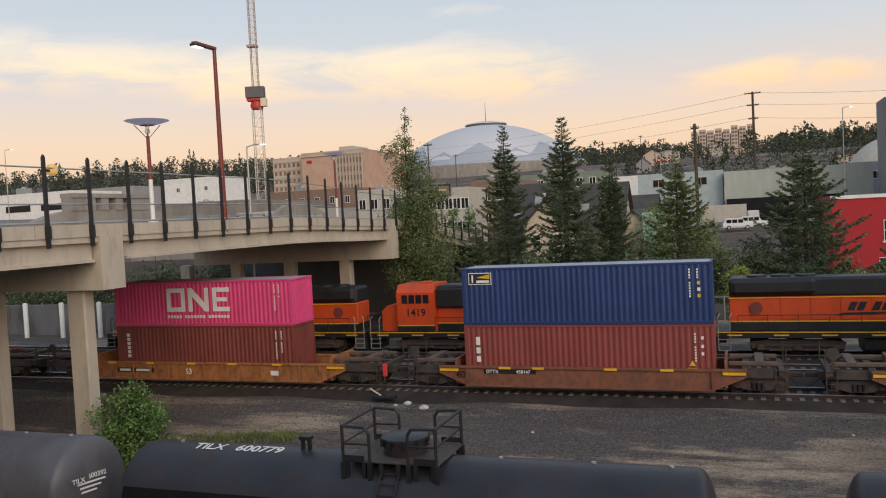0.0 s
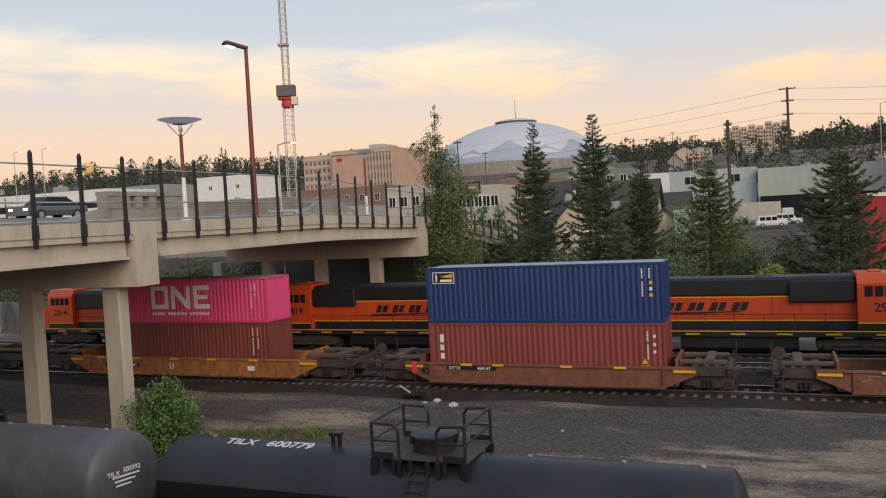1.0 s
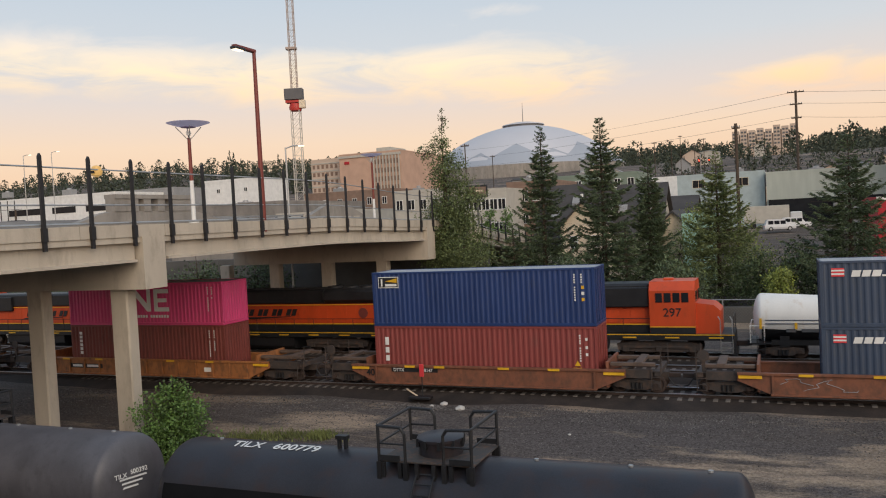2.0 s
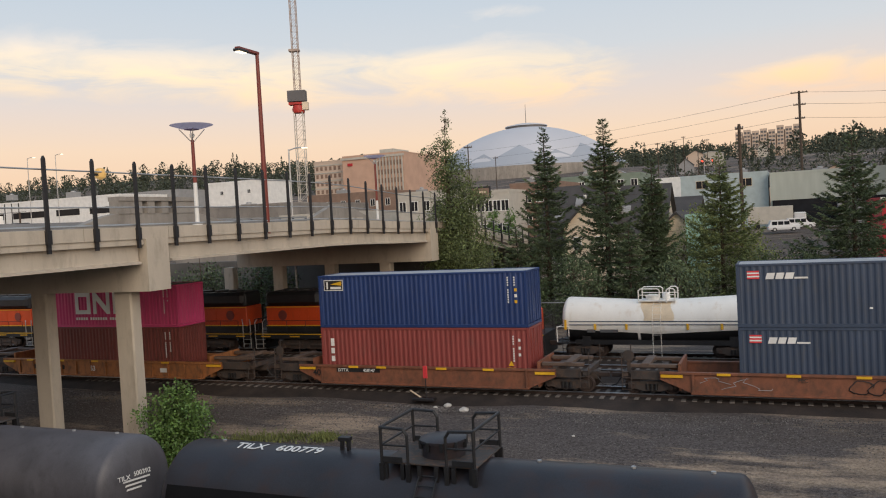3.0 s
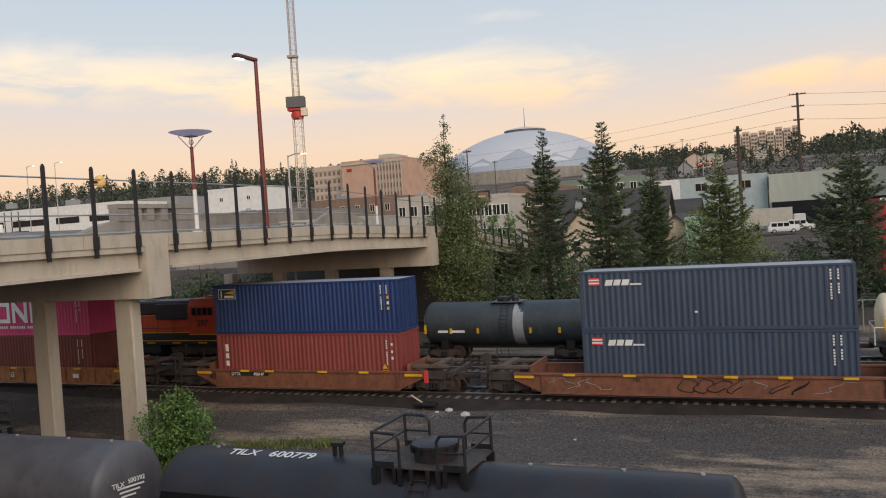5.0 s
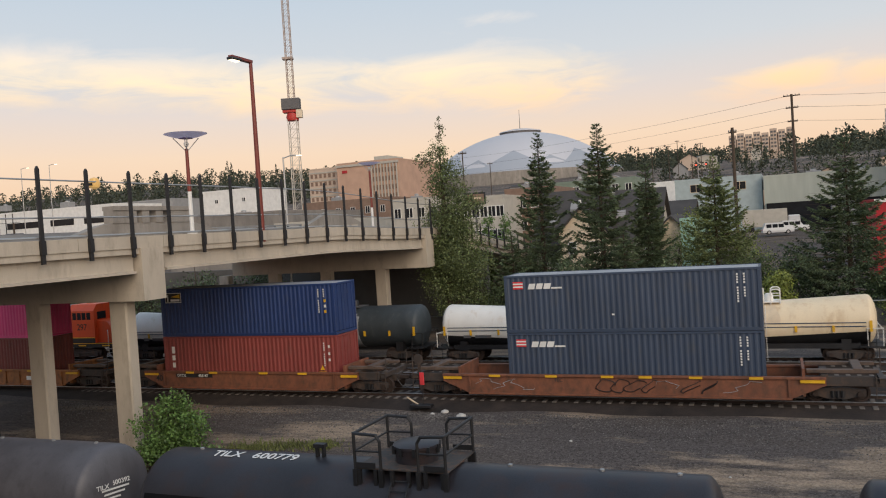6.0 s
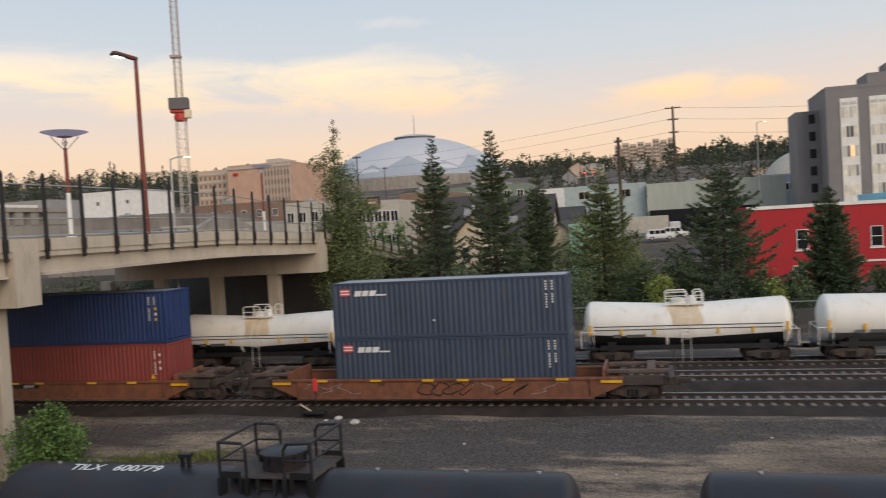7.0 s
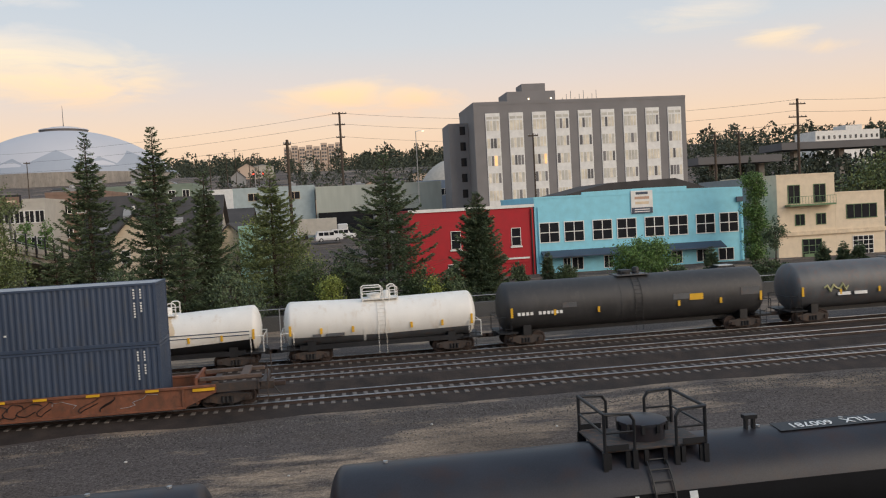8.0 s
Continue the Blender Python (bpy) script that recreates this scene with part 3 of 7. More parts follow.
def truck(parent, x, yc=0.0, r=0.42, base=0.9, material=None, z=0.172):
    """A two-axle truck: side frames, springs, bolster, wheelsets."""
    material = material or M["frame"]
    for s in (-1, 1):
        y0, y1 = sorted((yc + s * 1.0, yc + s * 1.12))
        sf = part("side_frame", Geo().prism_y([(x - base - 0.22, z + r + 0.18), (x - base - 0.22, z + r - 0.1), (x - base + 0.15, z + r - 0.12), (x - 0.42, z + 0.2), (x + 0.42, z + 0.2), (x + base - 0.15, z + r - 0.12), (x + base + 0.22, z + r - 0.1), (x + base + 0.22, z + r + 0.18), (x + 0.4, z + r + 0.28), (x - 0.4, z + r + 0.28)], y0, y1), material, parent)
        for dx in (-0.2, 0, 0.2):
            part("spring", Geo().tube((x + dx, yc + s * 1.14, z + 0.26), (x + dx, yc + s * 1.14, z + 0.55), 0.08, 8), M["black"], sf)
        for dx in (-base, base):
            part("bearing_cap", Geo().tube((x + dx, yc + s * 1.1, z + r), (x + dx, yc + s * 1.22, z + r), 0.12, 10), M["rust"], sf)
    part("bolster", Geo().box(x - 0.2, x + 0.2, yc - 1.0, yc + 1.0, z + 0.4, z + 0.72), material, parent)
    for dx in (-base, base):
        wheelset(parent, x + dx, yc, z + r, r)


def well_car(x0, w0, w1, x1, colour, label, yellow, tag=None, ribs=13):
    """x0, x1: the ends; w0, w1: the well. All in the car's own x, its origin at x0."""
    c = thing("well_car", label, "rail car", (x0, YC, 0), group="double-stack train")
    a, b, e = w0 - x0, w1 - x0, x1 - x0
    hw = 1.50
    for s in (-1, 1):
        y0, y1 = sorted((s * hw, s * (hw - 0.09)))
        side = part("side_sill", Geo().prism_y([(a - 0.9, 1.38), (a - 0.9, 1.02), (a + 0.5, 0.42), (b - 0.5, 0.42), (b + 0.9, 1.02), (b + 0.9, 1.38)], y0, y1), colour, c)
        part("top_chord", Geo().box(a - 0.9, b + 0.9, *sorted((s * (hw + 0.09), s * (hw - 0.13))), 1.29, 1.40, 0.01), colour, side)
        part("bottom_chord", Geo().box(a + 0.5, b - 0.5, *sorted((s * (hw + 0.09), s * (hw - 0.2))), 0.36, 0.46, 0.01), colour, side)
        n = ribs
        for i in range(n):
            xx = a + 0.6 + (b - a - 1.2) * i / (n - 1)
            part("stiffener", Geo().box(xx - 0.05, xx + 0.05, *sorted((s * (hw + 0.085), s * hw)), 0.44, 1.29), colour, side)
        if s < 0:
            for f in yellow:
                xx = a + (b - a) * f
                part("reflector", Geo().box(xx - 0.3, xx + 0.3, -hw - 0.10, -hw - 0.092, 1.27, 1.385), M["yellow"], c, "yellow reflector strip")
            for xx in (a - 0.35, b + 0.35):
                part("reflector", Geo().box(xx - 0.5, xx + 0.5, -hw - 0.10, -hw - 0.004, 1.14, 1.27), M["yellow"], c, "yellow reflector strip")
            for xx in (a - 1.15, b + 1.15):
                part("placard", Geo().box(xx - 0.13, xx + 0.13, -1.36, -1.35, 1.05, 1.3), M["white"], c, "small white placard")
    part("well_floor", Geo().box(a, b, -1.3, 1.3, 0.40, 0.5), M["frame"], c)
    for k, (p, q) in enumerate(((0.0, a), (e, b))):
        lo, hi = sorted((p, q))
        d = 1 if k == 0 else -1
        # end platform: centre sill, cross beams, deck frames
        part("end_sill", Geo().box(*sorted((p + d * 0.1, q)), -0.35, 0.35, 0.75, 1.12), M["frame"], c)
        part("well_bulkhead", Geo().box(*sorted((q - d * 0.06, q + d * 0.06)), -1.4, 1.4, 0.5, 1.75), colour, c)
        part("cross_beam", Geo().box(*sorted((p + d * 0.35, p + d * 0.6)), -1.42, 1.42, 1.12, 1.34), M["frame"], c)
        part("cross_beam", Geo().box(*sorted((q - d * 1.0, q - d * 0.7)), -1.42, 1.42, 1.12, 1.5), M["frame"], c)
        for yy in (-1.2, 0.75):
            part("deck_frame", Geo().box(*sorted((p + d * 0.6, q - d * 0.12)), yy, yy + 0.32, 1.52, 1.68, 0.02), M["deck"], c, "rusty grey end platform")
        part("deck_frame", Geo().box(*sorted((p + d * 1.2, p + d * 1.6)), -1.2, 1.2, 1.55, 1.72, 0.02), M["deck"], c)
        part("side_bracket", Geo().box(*sorted((p + d * 0.7, q - d * 0.6)), -1.38, -1.28, 0.98, 1.4, 0.01), M["frame"], c)
        for yy in (-1.35, 1.3):
            part("grab_post", Geo().tube((p + d * 0.3, yy, 1.2), (p + d * 0.3, yy, 2.25), 0.03, 6), M["frame"], c, "upright grab iron")
        lad = Geo()
        for xx in (0.32, 0.75):
            lad.tube((p + d * xx, -1.45, 0.45), (p + d * xx, -1.45, 1.5), 0.022, 6)
        for zz in (0.5, 0.78, 1.06, 1.34):
            lad.tube((p + d * 0.32, -1.45, zz), (p + d * 0.75, -1.45, zz), 0.018, 6)
        part("ladder", lad, M["frame"], c, "steel step ladder")
        part("coupler", Geo().box(*sorted((p + d * 0.3, p - d * 0.45)), -0.14, 0.14, 0.82, 1.04, 0.03), M["rust"], c)
        part("air_hose", Geo().path([(p + d * 0.1, -0.5, 0.9), (p - d * 0.15, -0.5, 0.55), (p - d * 0.4, -0.4, 0.45)], 0.03), M["black"], c)
        if k == 0:
            wheel = Geo().tube((p + 0.62, -1.30, 2.1), (p + 0.62, -1.26, 2.1), 0.28, 16)
            part("brake_wheel", wheel, M["frame"], c, "round hand brake wheel")
            part("brake_stand", Geo().box(p + 0.54, p + 0.7, -1.25, -1.15, 1.3, 2.2), M["frame"], c)
        truck(c, q - d * 1.35)
    if tag:
        tag(c, a, b, -hw)
    STACK.append(c)
    return c


def well_cars():
    def t1(c, a, b, y):
        part("number_panel", Geo().box(a + 1.9, a + 4.6, y - 0.012, y - 0.004, 0.75, 1.02), M["black"], c)
        for k, w in ((2.1, 0.8), (3.3, 1.1)):
            part("marking", Geo().box(a + k, a + k + w, y - 0.02, y - 0.014, 0.82, 0.96), M["white"], c)
        lettering("length_mark", "53", 0.45, M["white"], c, (a + 7.1, y - 0.06, 0.85))
        part("placard", Geo().box(b - 3.7, b - 3.1, y - 0.06, y - 0.05, 0.72, 0.98), M["white"], c)

    def t2(c, a, b, y):
        part("number_panel", Geo().box(a + 1.5, a + 4.2, y - 0.014, y - 0.004, 1.02, 1.24), M["black"], c, "black panel with white car number")
        lettering("car_number", "DTTX", 0.24, M["white"], c, (a + 1.95, y - 0.05, 1.13))
        lettering("car_number", "458147", 0.24, M["white"], c, (a + 3.55, y - 0.05, 1.13))
        lettering("length_mark", "40", 0.5, M["black"], c, (a + 0.25, y - 0.05, 0.95))

    def t3(c, a, b, y):
        lettering("car_number", "FEC", 0.25, M["frame"], c, (a + 5.3, y - 0.05, 1.13))
        # sprayed scrawls: loops and zigzags
        for k, (cx, n, wd, m) in enumerate(((1.6, 7, 0.2, "roof"), (2.5, 8, 0.2, "roof"), (3.5, 7, 0.22, "roof"), (10.6, 7, 0.18, "roof"), (13.9, 8, 0.2, "roof"))):
            pts = [(a + cx + (i - n / 2) * wd + 0.18 * math.sin(i * 2.3 + k), y - 0.02, 0.90 + 0.27 * math.sin(i * 2.6 + k * 2) * (1 if i % 2 else -1)) for i in range(n)]
            part("graffiti", Geo().path(pts, 0.012, 4), M[m], c, "pale sprayed graffiti line")
        for k, (cx, rx, rz) in enumerate(((7.6, 0.45, 0.3), (8.3, 0.4, 0.33), (9.0, 0.5, 0.28), (9.7, 0.35, 0.32), (11.6, 0.5, 0.3), (12.4, 0.4, 0.3))):
            pts = [(a + cx + rx * math.cos(t) + 0.08 * math.sin(3 * t + k), y - 0.02, 0.88 + rz * math.sin(t + 0.3 * k)) for t in [math.tau * q / 14 for q in range(13)]]
            part("graffiti", Geo().path(pts, 0.022, 4), M["black"], c, "dark sprayed graffiti loop")

    well_car(-66.5, -62.2, -45.8, -41.6, M["well"], "empty orange-brown well car with weathered sides", [])
    well_car(-41.2, -37.3, -21.0, -17.5, M["well"], "orange well car with ribbed sides and yellow reflectors", [0.1, 0.27, 0.45, 0.62, 0.8], t1)
    well_car(-16.7, -13.75, -0.65, 2.2, M["well2"], "rust-red well car carrying a blue and a red container", [0.2, 0.33, 0.6, 0.8], t2, 2)
    well_car(3.2, 6.2, 22.6, 26.2, M["well2"], "rusty brown well car covered in faint graffiti", [0.12, 0.3, 0.47, 0.58, 0.72, 0.88], t3, 2)


stack_train()
well_cars()


# ---- tank cars ----
REAR, NEAR = [], []
YR = 50.5             # far running track
YN = 19.0             # near siding


def tank_car(x, yc, half, r, zc, shell, label, z=0.0, slope=0.0, style="white", hatch=0.0):
    """x: its middle. The shell's axis lies at zc over the railhead datum z."""
    c = thing("tank_car", label, "rail car", (x, yc, z), group="tank cars")
    prof = []
    hd = r * (0.3 if style == "near" else 0.36)
    for i in range(9):
        a = i / 8 * math.pi / 2
        prof.append((-half + hd - hd * math.cos(a), max(r * math.sin(a), 0.02)))
    mid = [(xx, r) for xx in [(-half + hd) * (1 - k / 6) for k in range(1, 6)] + [0.0]]
    left = prof + mid
    full = left + [(-xx, rr) for xx, rr in reversed(left[:-1])]
    g = Geo()
    n = 40
    g.rings([[(xx, rr * math.cos(a), zc + rr * math.sin(a) - slope * (1 - abs(xx) / half) ) for a in [math.tau * i / n for i in range(n)]] for xx, rr in full], True)
    part("tank_shell", g, shell, c, smooth=True)
    rung = M["cream"] if style == "white" else M["black"]
    zt = zc + r - slope
    if style != "near":
        part("jacket_band", Geo().lathe_x([(-0.05 + hatch - 1.1, r - 0.02), (-0.05 + hatch - 1.1, r + 0.015), (hatch - 1.0, r + 0.015), (hatch - 1.0, r - 0.02)], 0, zc - slope * 0.9, n), shell, c, smooth=True)
    # sill and underframe
    part("centre_sill", Geo().box(-half - 0.35, half + 0.35, -0.3, 0.3, 0.85, 1.15), M["black"], c)
    for sx in (-1, 1):
        xe = sx * (half - 0.1)
        part("end_platform", Geo().box(*sorted((xe - sx * 0.9, xe + sx * 0.3)), -1.4, 1.4, 1.05, 1.13, 0.01), M["black"], c)
        part("saddle", Geo().box(*sorted((xe - sx * 1.8, xe - sx * 1.3)), -1.2, 1.2, 0.9, zc - r * 0.72), M["black"], c)
        part("coupler", Geo().box(*sorted((xe + sx * 0.2, xe + sx * 0.95)), -0.14, 0.14, 0.78, 1.02, 0.03), M["rust"], c)
        g = Geo()
        for yy in (-1.36, 1.36):
            g.path([(xe - sx * 0.5, yy, 1.1), (xe - sx * 0.5, yy, 2.1), (xe + sx * 0.25, yy, 2.1), (xe + sx * 0.25, yy, 1.1)], 0.025)
        g.tube((xe + sx * 0.25, -1.36, 2.05), (xe + sx * 0.25, 1.36, 2.05), 0.025, 6)
        part("end_rail", g, rung, c, "tubular end handrail")
        lad = Geo()
        for yy in (-1.42,):
            for xx in (0.0, 0.42):
                lad.tube((xe - sx * (0.1 + xx), yy, 0.4), (xe - sx * (0.1 + xx), yy, 1.5), 0.02, 6)
            for zz in (0.45, 0.75, 1.05, 1.35):
                lad.tube((xe - sx * 0.1, yy, zz), (xe - sx * 0.52, yy, zz), 0.018, 6)
        part("ladder", lad, M["black"], c)
        truck(c, sx * (half - 1.55), 0.0, 0.44, 0.88)
    # top fittings
    if style == "near":
        near_top(c, hatch, zt)
    else:
        part("manway", Geo().lathe_z([(0.42, zt - 0.15), (0.42, zt + 0.22), (0.46, zt + 0.24), (0.46, zt + 0.3), (0.3, zt + 0.34)], hatch - 0.35, 0), rung, c, smooth=True)
        part("valve_dome", Geo().lathe_z([(0.24, zt - 0.1), (0.24, zt + 0.35), (0.17, zt + 0.46)], hatch + 0.45, 0), rung, c, smooth=True)
        part("platform", Geo().box(hatch - 1.1, hatch + 1.1, -0.75, 0.75, zt - 0.02, zt + 0.04), M["grey"] if style != "white" else M["cream"], c)
        if style == "white":
            for x0, x1 in ((hatch - 1.1, hatch + 0.15), (hatch + 0.55, hatch + 1.05)):
                g = Geo()
                for yy in (-0.75, 0.75):
                    g.path([(x0, yy, zt - 0.1), (x0, yy, zt + 0.65), (x0 + 0.12, yy, zt + 0.75), (x1 - 0.12, yy, zt + 0.75), (x1, yy, zt + 0.65), (x1, yy, zt - 0.1)], 0.035)
                    g.tube((x0, yy, zt + 0.38), (x1, yy, zt + 0.38), 0.025, 6)
                part("safety_rail", g, M["cream"], c, "white tubular safety rail")
        else:
            g = Geo()
            g.path([(hatch - 0.8, -0.7, zt), (hatch - 0.8, -0.7, zt + 0.25), (hatch + 0.8, -0.7, zt + 0.25), (hatch + 0.8, -0.7, zt)], 0.03)
            part("safety_rail", g, M["black"], c)
        curved_ladder(c, hatch, r + 0.05, zc - slope, rung, 80, 0.6)
        ye = -r - 0.005
        for f in (-0.93, -0.62, -0.3, 0.3, 0.62, 0.93):
            part("reflector", Geo().box(f * half - 0.07, f * half + 0.07, ye - 0.03, ye + 0.04, zc - 0.55, zc + 0.05 if abs(f) > 0.9 else zc - 0.2), M["yellow"], c, "yellow reflector strip")
    return c


def curved_ladder(c, h, rl, zc, m, top, fine=1.0):
    """A ladder bent round the shell's near side, its rungs under one stile."""
    st = None
    for dx in (-0.24, 0.24):
        pts = [(h + dx, -rl * math.cos(a), zc + rl * math.sin(a)) for a in [radians(top - 11 * i) for i in range(9)]]
        g = Geo().path(pts + [(h + dx, -rl, zc - 1.4), (h + dx, -rl + 0.1, zc - 1.9)], 0.026 * fine, 6)
        st = part("ladder_stile", g, m, c)
    for i in range(11):
        a = radians(top - 4 - 10 * i)
        part("rung", Geo().tube((h - 0.24, -rl * math.cos(a), zc + rl * math.sin(a)), (h + 0.24, -rl * math.cos(a), zc + rl * math.sin(a)), 0.018 * fine, 5), m, st)


def near_top(c, h, zt):
    """Platform with handrails round a big lidded manway."""
    part("platform", Geo().box(h - 1.28, h + 1.28, -0.93, 0.93, zt + 0.02, zt + 0.07, 0.01), M["grate"], c, "steel grating walkway")
    for k in range(6):
        for sy in (-1, 1):
            xx = h - 1.15 + k * 0.46
            part("strut", Geo().box(xx - 0.05, xx + 0.05, *sorted((sy * 0.9, sy * 0.98)), zt - 0.42, zt + 0.02), M["black"], c)
    part("manway", Geo().lathe_z([(0.56, zt - 0.2), (0.56, zt + 0.42), (0.61, zt + 0.43), (0.61, zt + 0.5), (0.52, zt + 0.54), (0.1, zt + 0.57)], h + 0.05, 0, 28), M["tar"], c, "round lidded manway housing", smooth=True)
    for k in range(10):
        a = math.tau * k / 10
        part("lid_bolt", Geo().box(h + 0.05 + 0.60 * math.cos(a) - 0.04, h + 0.05 + 0.60 * math.cos(a) + 0.04, 0.60 * math.sin(a) - 0.04, 0.60 * math.sin(a) + 0.04, zt + 0.28, zt + 0.5), M["black"], c)
    for sx in (-1, 1):
        for sy in (-1, 1):
            x0, x1 = h + sx * 1.25, h + sx * 0.52
            g = Geo()
            y = sy * 0.97
            g.path([(x1, y, zt - 0.2), (x1, y, zt + 0.77), (x1 + sx * 0.1, y, zt + 0.92), (x0, y, zt + 0.95), (x0, y, zt - 0.2)], 0.04, 8)
            g.tube((x1, y, zt + 0.5), (x0, y, zt + 0.5), 0.028, 6)
            part("safety_rail", g, M["black"], c, "black tubular safety rail")
            part("rail_foot", Geo().box(x1 - 0.06, x1 + 0.06, y - 0.05, y + 0.05, zt - 0.6, zt + 0.05), M["black"], c)
            part("rail_foot", Geo().box(x0 - 0.06, x0 + 0.06, y - 0.05, y + 0.05, zt - 0.6, zt + 0.05), M["black"], c)
        g = Geo()
        g.tube((h + sx * 1.25, -0.97, zt + 0.95), (h + sx * 1.25, 0.97, zt + 0.95), 0.04, 8)
        g.tube((h + sx * 1.25, -0.97, zt + 0.5), (h + sx * 1.25, 0.97, zt + 0.5), 0.028, 6)
        part("cross_rail", g, M["black"], c)
        for y in (-1, 1):
            part("toe_board", Geo().box(h + sx * 0.95 - 0.28, h + sx * 0.95 + 0.28, *sorted((y * 0.97, y * 1.0)), zt + 0.08, zt + 0.22), M["black"], c)
    # ladder down the near side
    curved_ladder(c, h, 1.6, zt - 1.52, M["black"], 58)
    # small vent and lifting lugs
    v0 = h - 2.85 if h > 0 else h + 2.9
    part("vent_bracket", Geo().box(v0 - 0.13, v0 - 0.07, -0.07, 0.07, zt - 0.03, zt + 0.26).box(v0 + 0.07, v0 + 0.13, -0.07, 0.07, zt - 0.03, zt + 0.26).box(v0 - 0.17, v0 + 0.17, -0.1, 0.1, zt + 0.26, zt + 0.36), M["black"], c, "small black vent bracket")
    for f in (-6.6, 2.9, 5.2, 7.0):
        part("lug", Geo().tube((f, 0.1, zt - 0.03), (f, 0.1, zt + 0.04), 0.06, 8), M["galv"], c)


M["tar0"] = mat("tank_dark_grey", (0.105, 0.100, 0.110), 0.45, var=0.2, grime=(0.06, 0.058, 0.062), amount=0.3, streak=2, bump=0.05)
# near-black for the tank side that gets no sky light
M["pitch"] = mat("shaded_side_black", (0.008, 0.008, 0.009), 0.75, var=0.3, bump=0.05, spec=0.15)
M["grate"] = mat("walkway_grating", (0.05, 0.045, 0.043), 0.75, var=0.3, scale=2, grime=(0.16, 0.08, 0.045), amount=0.4)


def on_shell(c, words, x, a, r, zc, size, flip=False):
    """Letters on the shell at the angle a over the level; top towards the crest, or turned over."""
    y, z = -(r + 0.006) * math.cos(a), zc + (r + 0.006) * math.sin(a)
    tilt = 90 - math.degrees(a)
    ob = lettering("car_number", words, size, M["white"], c, (x, y, z), (tilt, 0, 180 if flip else 0))
    if flip:
        ob.matrix_basis = Matrix.Translation((x, y, z)) @ pose(0, 0, 0, tilt, 0, 0) @ pose(0, 0, 0, 0, 0, 180)
    return ob


NZ, NZC = -1.48, 2.93        # near siding's datum and the shells' axis over it


def near_cars():
    r = 1.52
    for k, x in enumerate((-26.3, -8.58, 10.0, 28.1)):
        c = tank_car(x, YN, 8.03, r, NZC, M["tar" if k else "tar0"], ("dark grey tank car with white numbers on its end", "black tank car with a railed platform round its hatch", "black tank car with a railed hatch platform", "black tank car on the near siding")[k], NZ + (0.0, 0.0, 0.1, 0.1)[k], style="near", hatch=-0.27 if k >= 2 else 0.34)
        NEAR.append(c)
        # skin over the lower near side; its black paints in the missing sky sheen
        if k:
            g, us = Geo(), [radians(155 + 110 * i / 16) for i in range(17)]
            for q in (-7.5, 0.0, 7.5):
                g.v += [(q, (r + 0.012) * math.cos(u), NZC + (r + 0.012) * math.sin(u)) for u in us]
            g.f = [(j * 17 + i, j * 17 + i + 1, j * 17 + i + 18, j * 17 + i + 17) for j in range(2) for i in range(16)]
            part("lower_shade", g, M["pitch"], c, "lower side of the shell, coloured black as shade", smooth=True)
        if k == 2:
            for xx, w in ((-0.95, 0.05), (0.42, 0.1)):
                a = radians(20)
                ob = part("marking", Geo().box(-w, w, -0.1, 0.1, 0, 0.01, 0.004), M["white"], c, "splashed white paint mark")
                ob.matrix_basis = Matrix.Translation((xx, -(r + 0.014) * math.cos(a), NZC + (r + 0.014) * math.sin(a))) @ pose(0, 0, 0, 70, 0, 0)
        if k == 1:
            on_shell(c, "TILX", -5.45, radians(82), r, NZC, 0.49)
            on_shell(c, "600779", -3.85, radians(82), r, NZC, 0.49)
        if k == 0:
            lettering("car_number", "TILX", 0.2, M["white"], c, (8.05, -0.78, NZC + 0.44), (86, 0, 76))
            lettering("car_number", "600392", 0.2, M["white"], c, (8.06, -0.06, NZC + 0.44), (86, 0, 76))
            for i in range(3):
                ob = part("marking", Geo().box(-0.6, 0.5 - i * 0.15, 0, 0.01, 0, 0.055), M["white"], c)
                ob.matrix_basis = pose(8.06, -0.35, NZC + 0.27 - i * 0.13, -4, 0, 76)
        if k == 2:
            a = radians(85)
            ob = part("number_panel", Geo().box(-1.7, 1.7, -0.28, 0.28, 0, 0.012), M["black"], c)
            ob.matrix_basis = Matrix.Translation((4.95, -r * math.cos(a), NZC + r * math.sin(a))) @ pose(0, 0, 0, 5, 0, 0)
            on_shell(c, "TILX", 5.5, a, r + 0.014, NZC, 0.4, True)
            on_shell(c, "600781", 4.2, a, r + 0.014, NZC, 0.4, True)


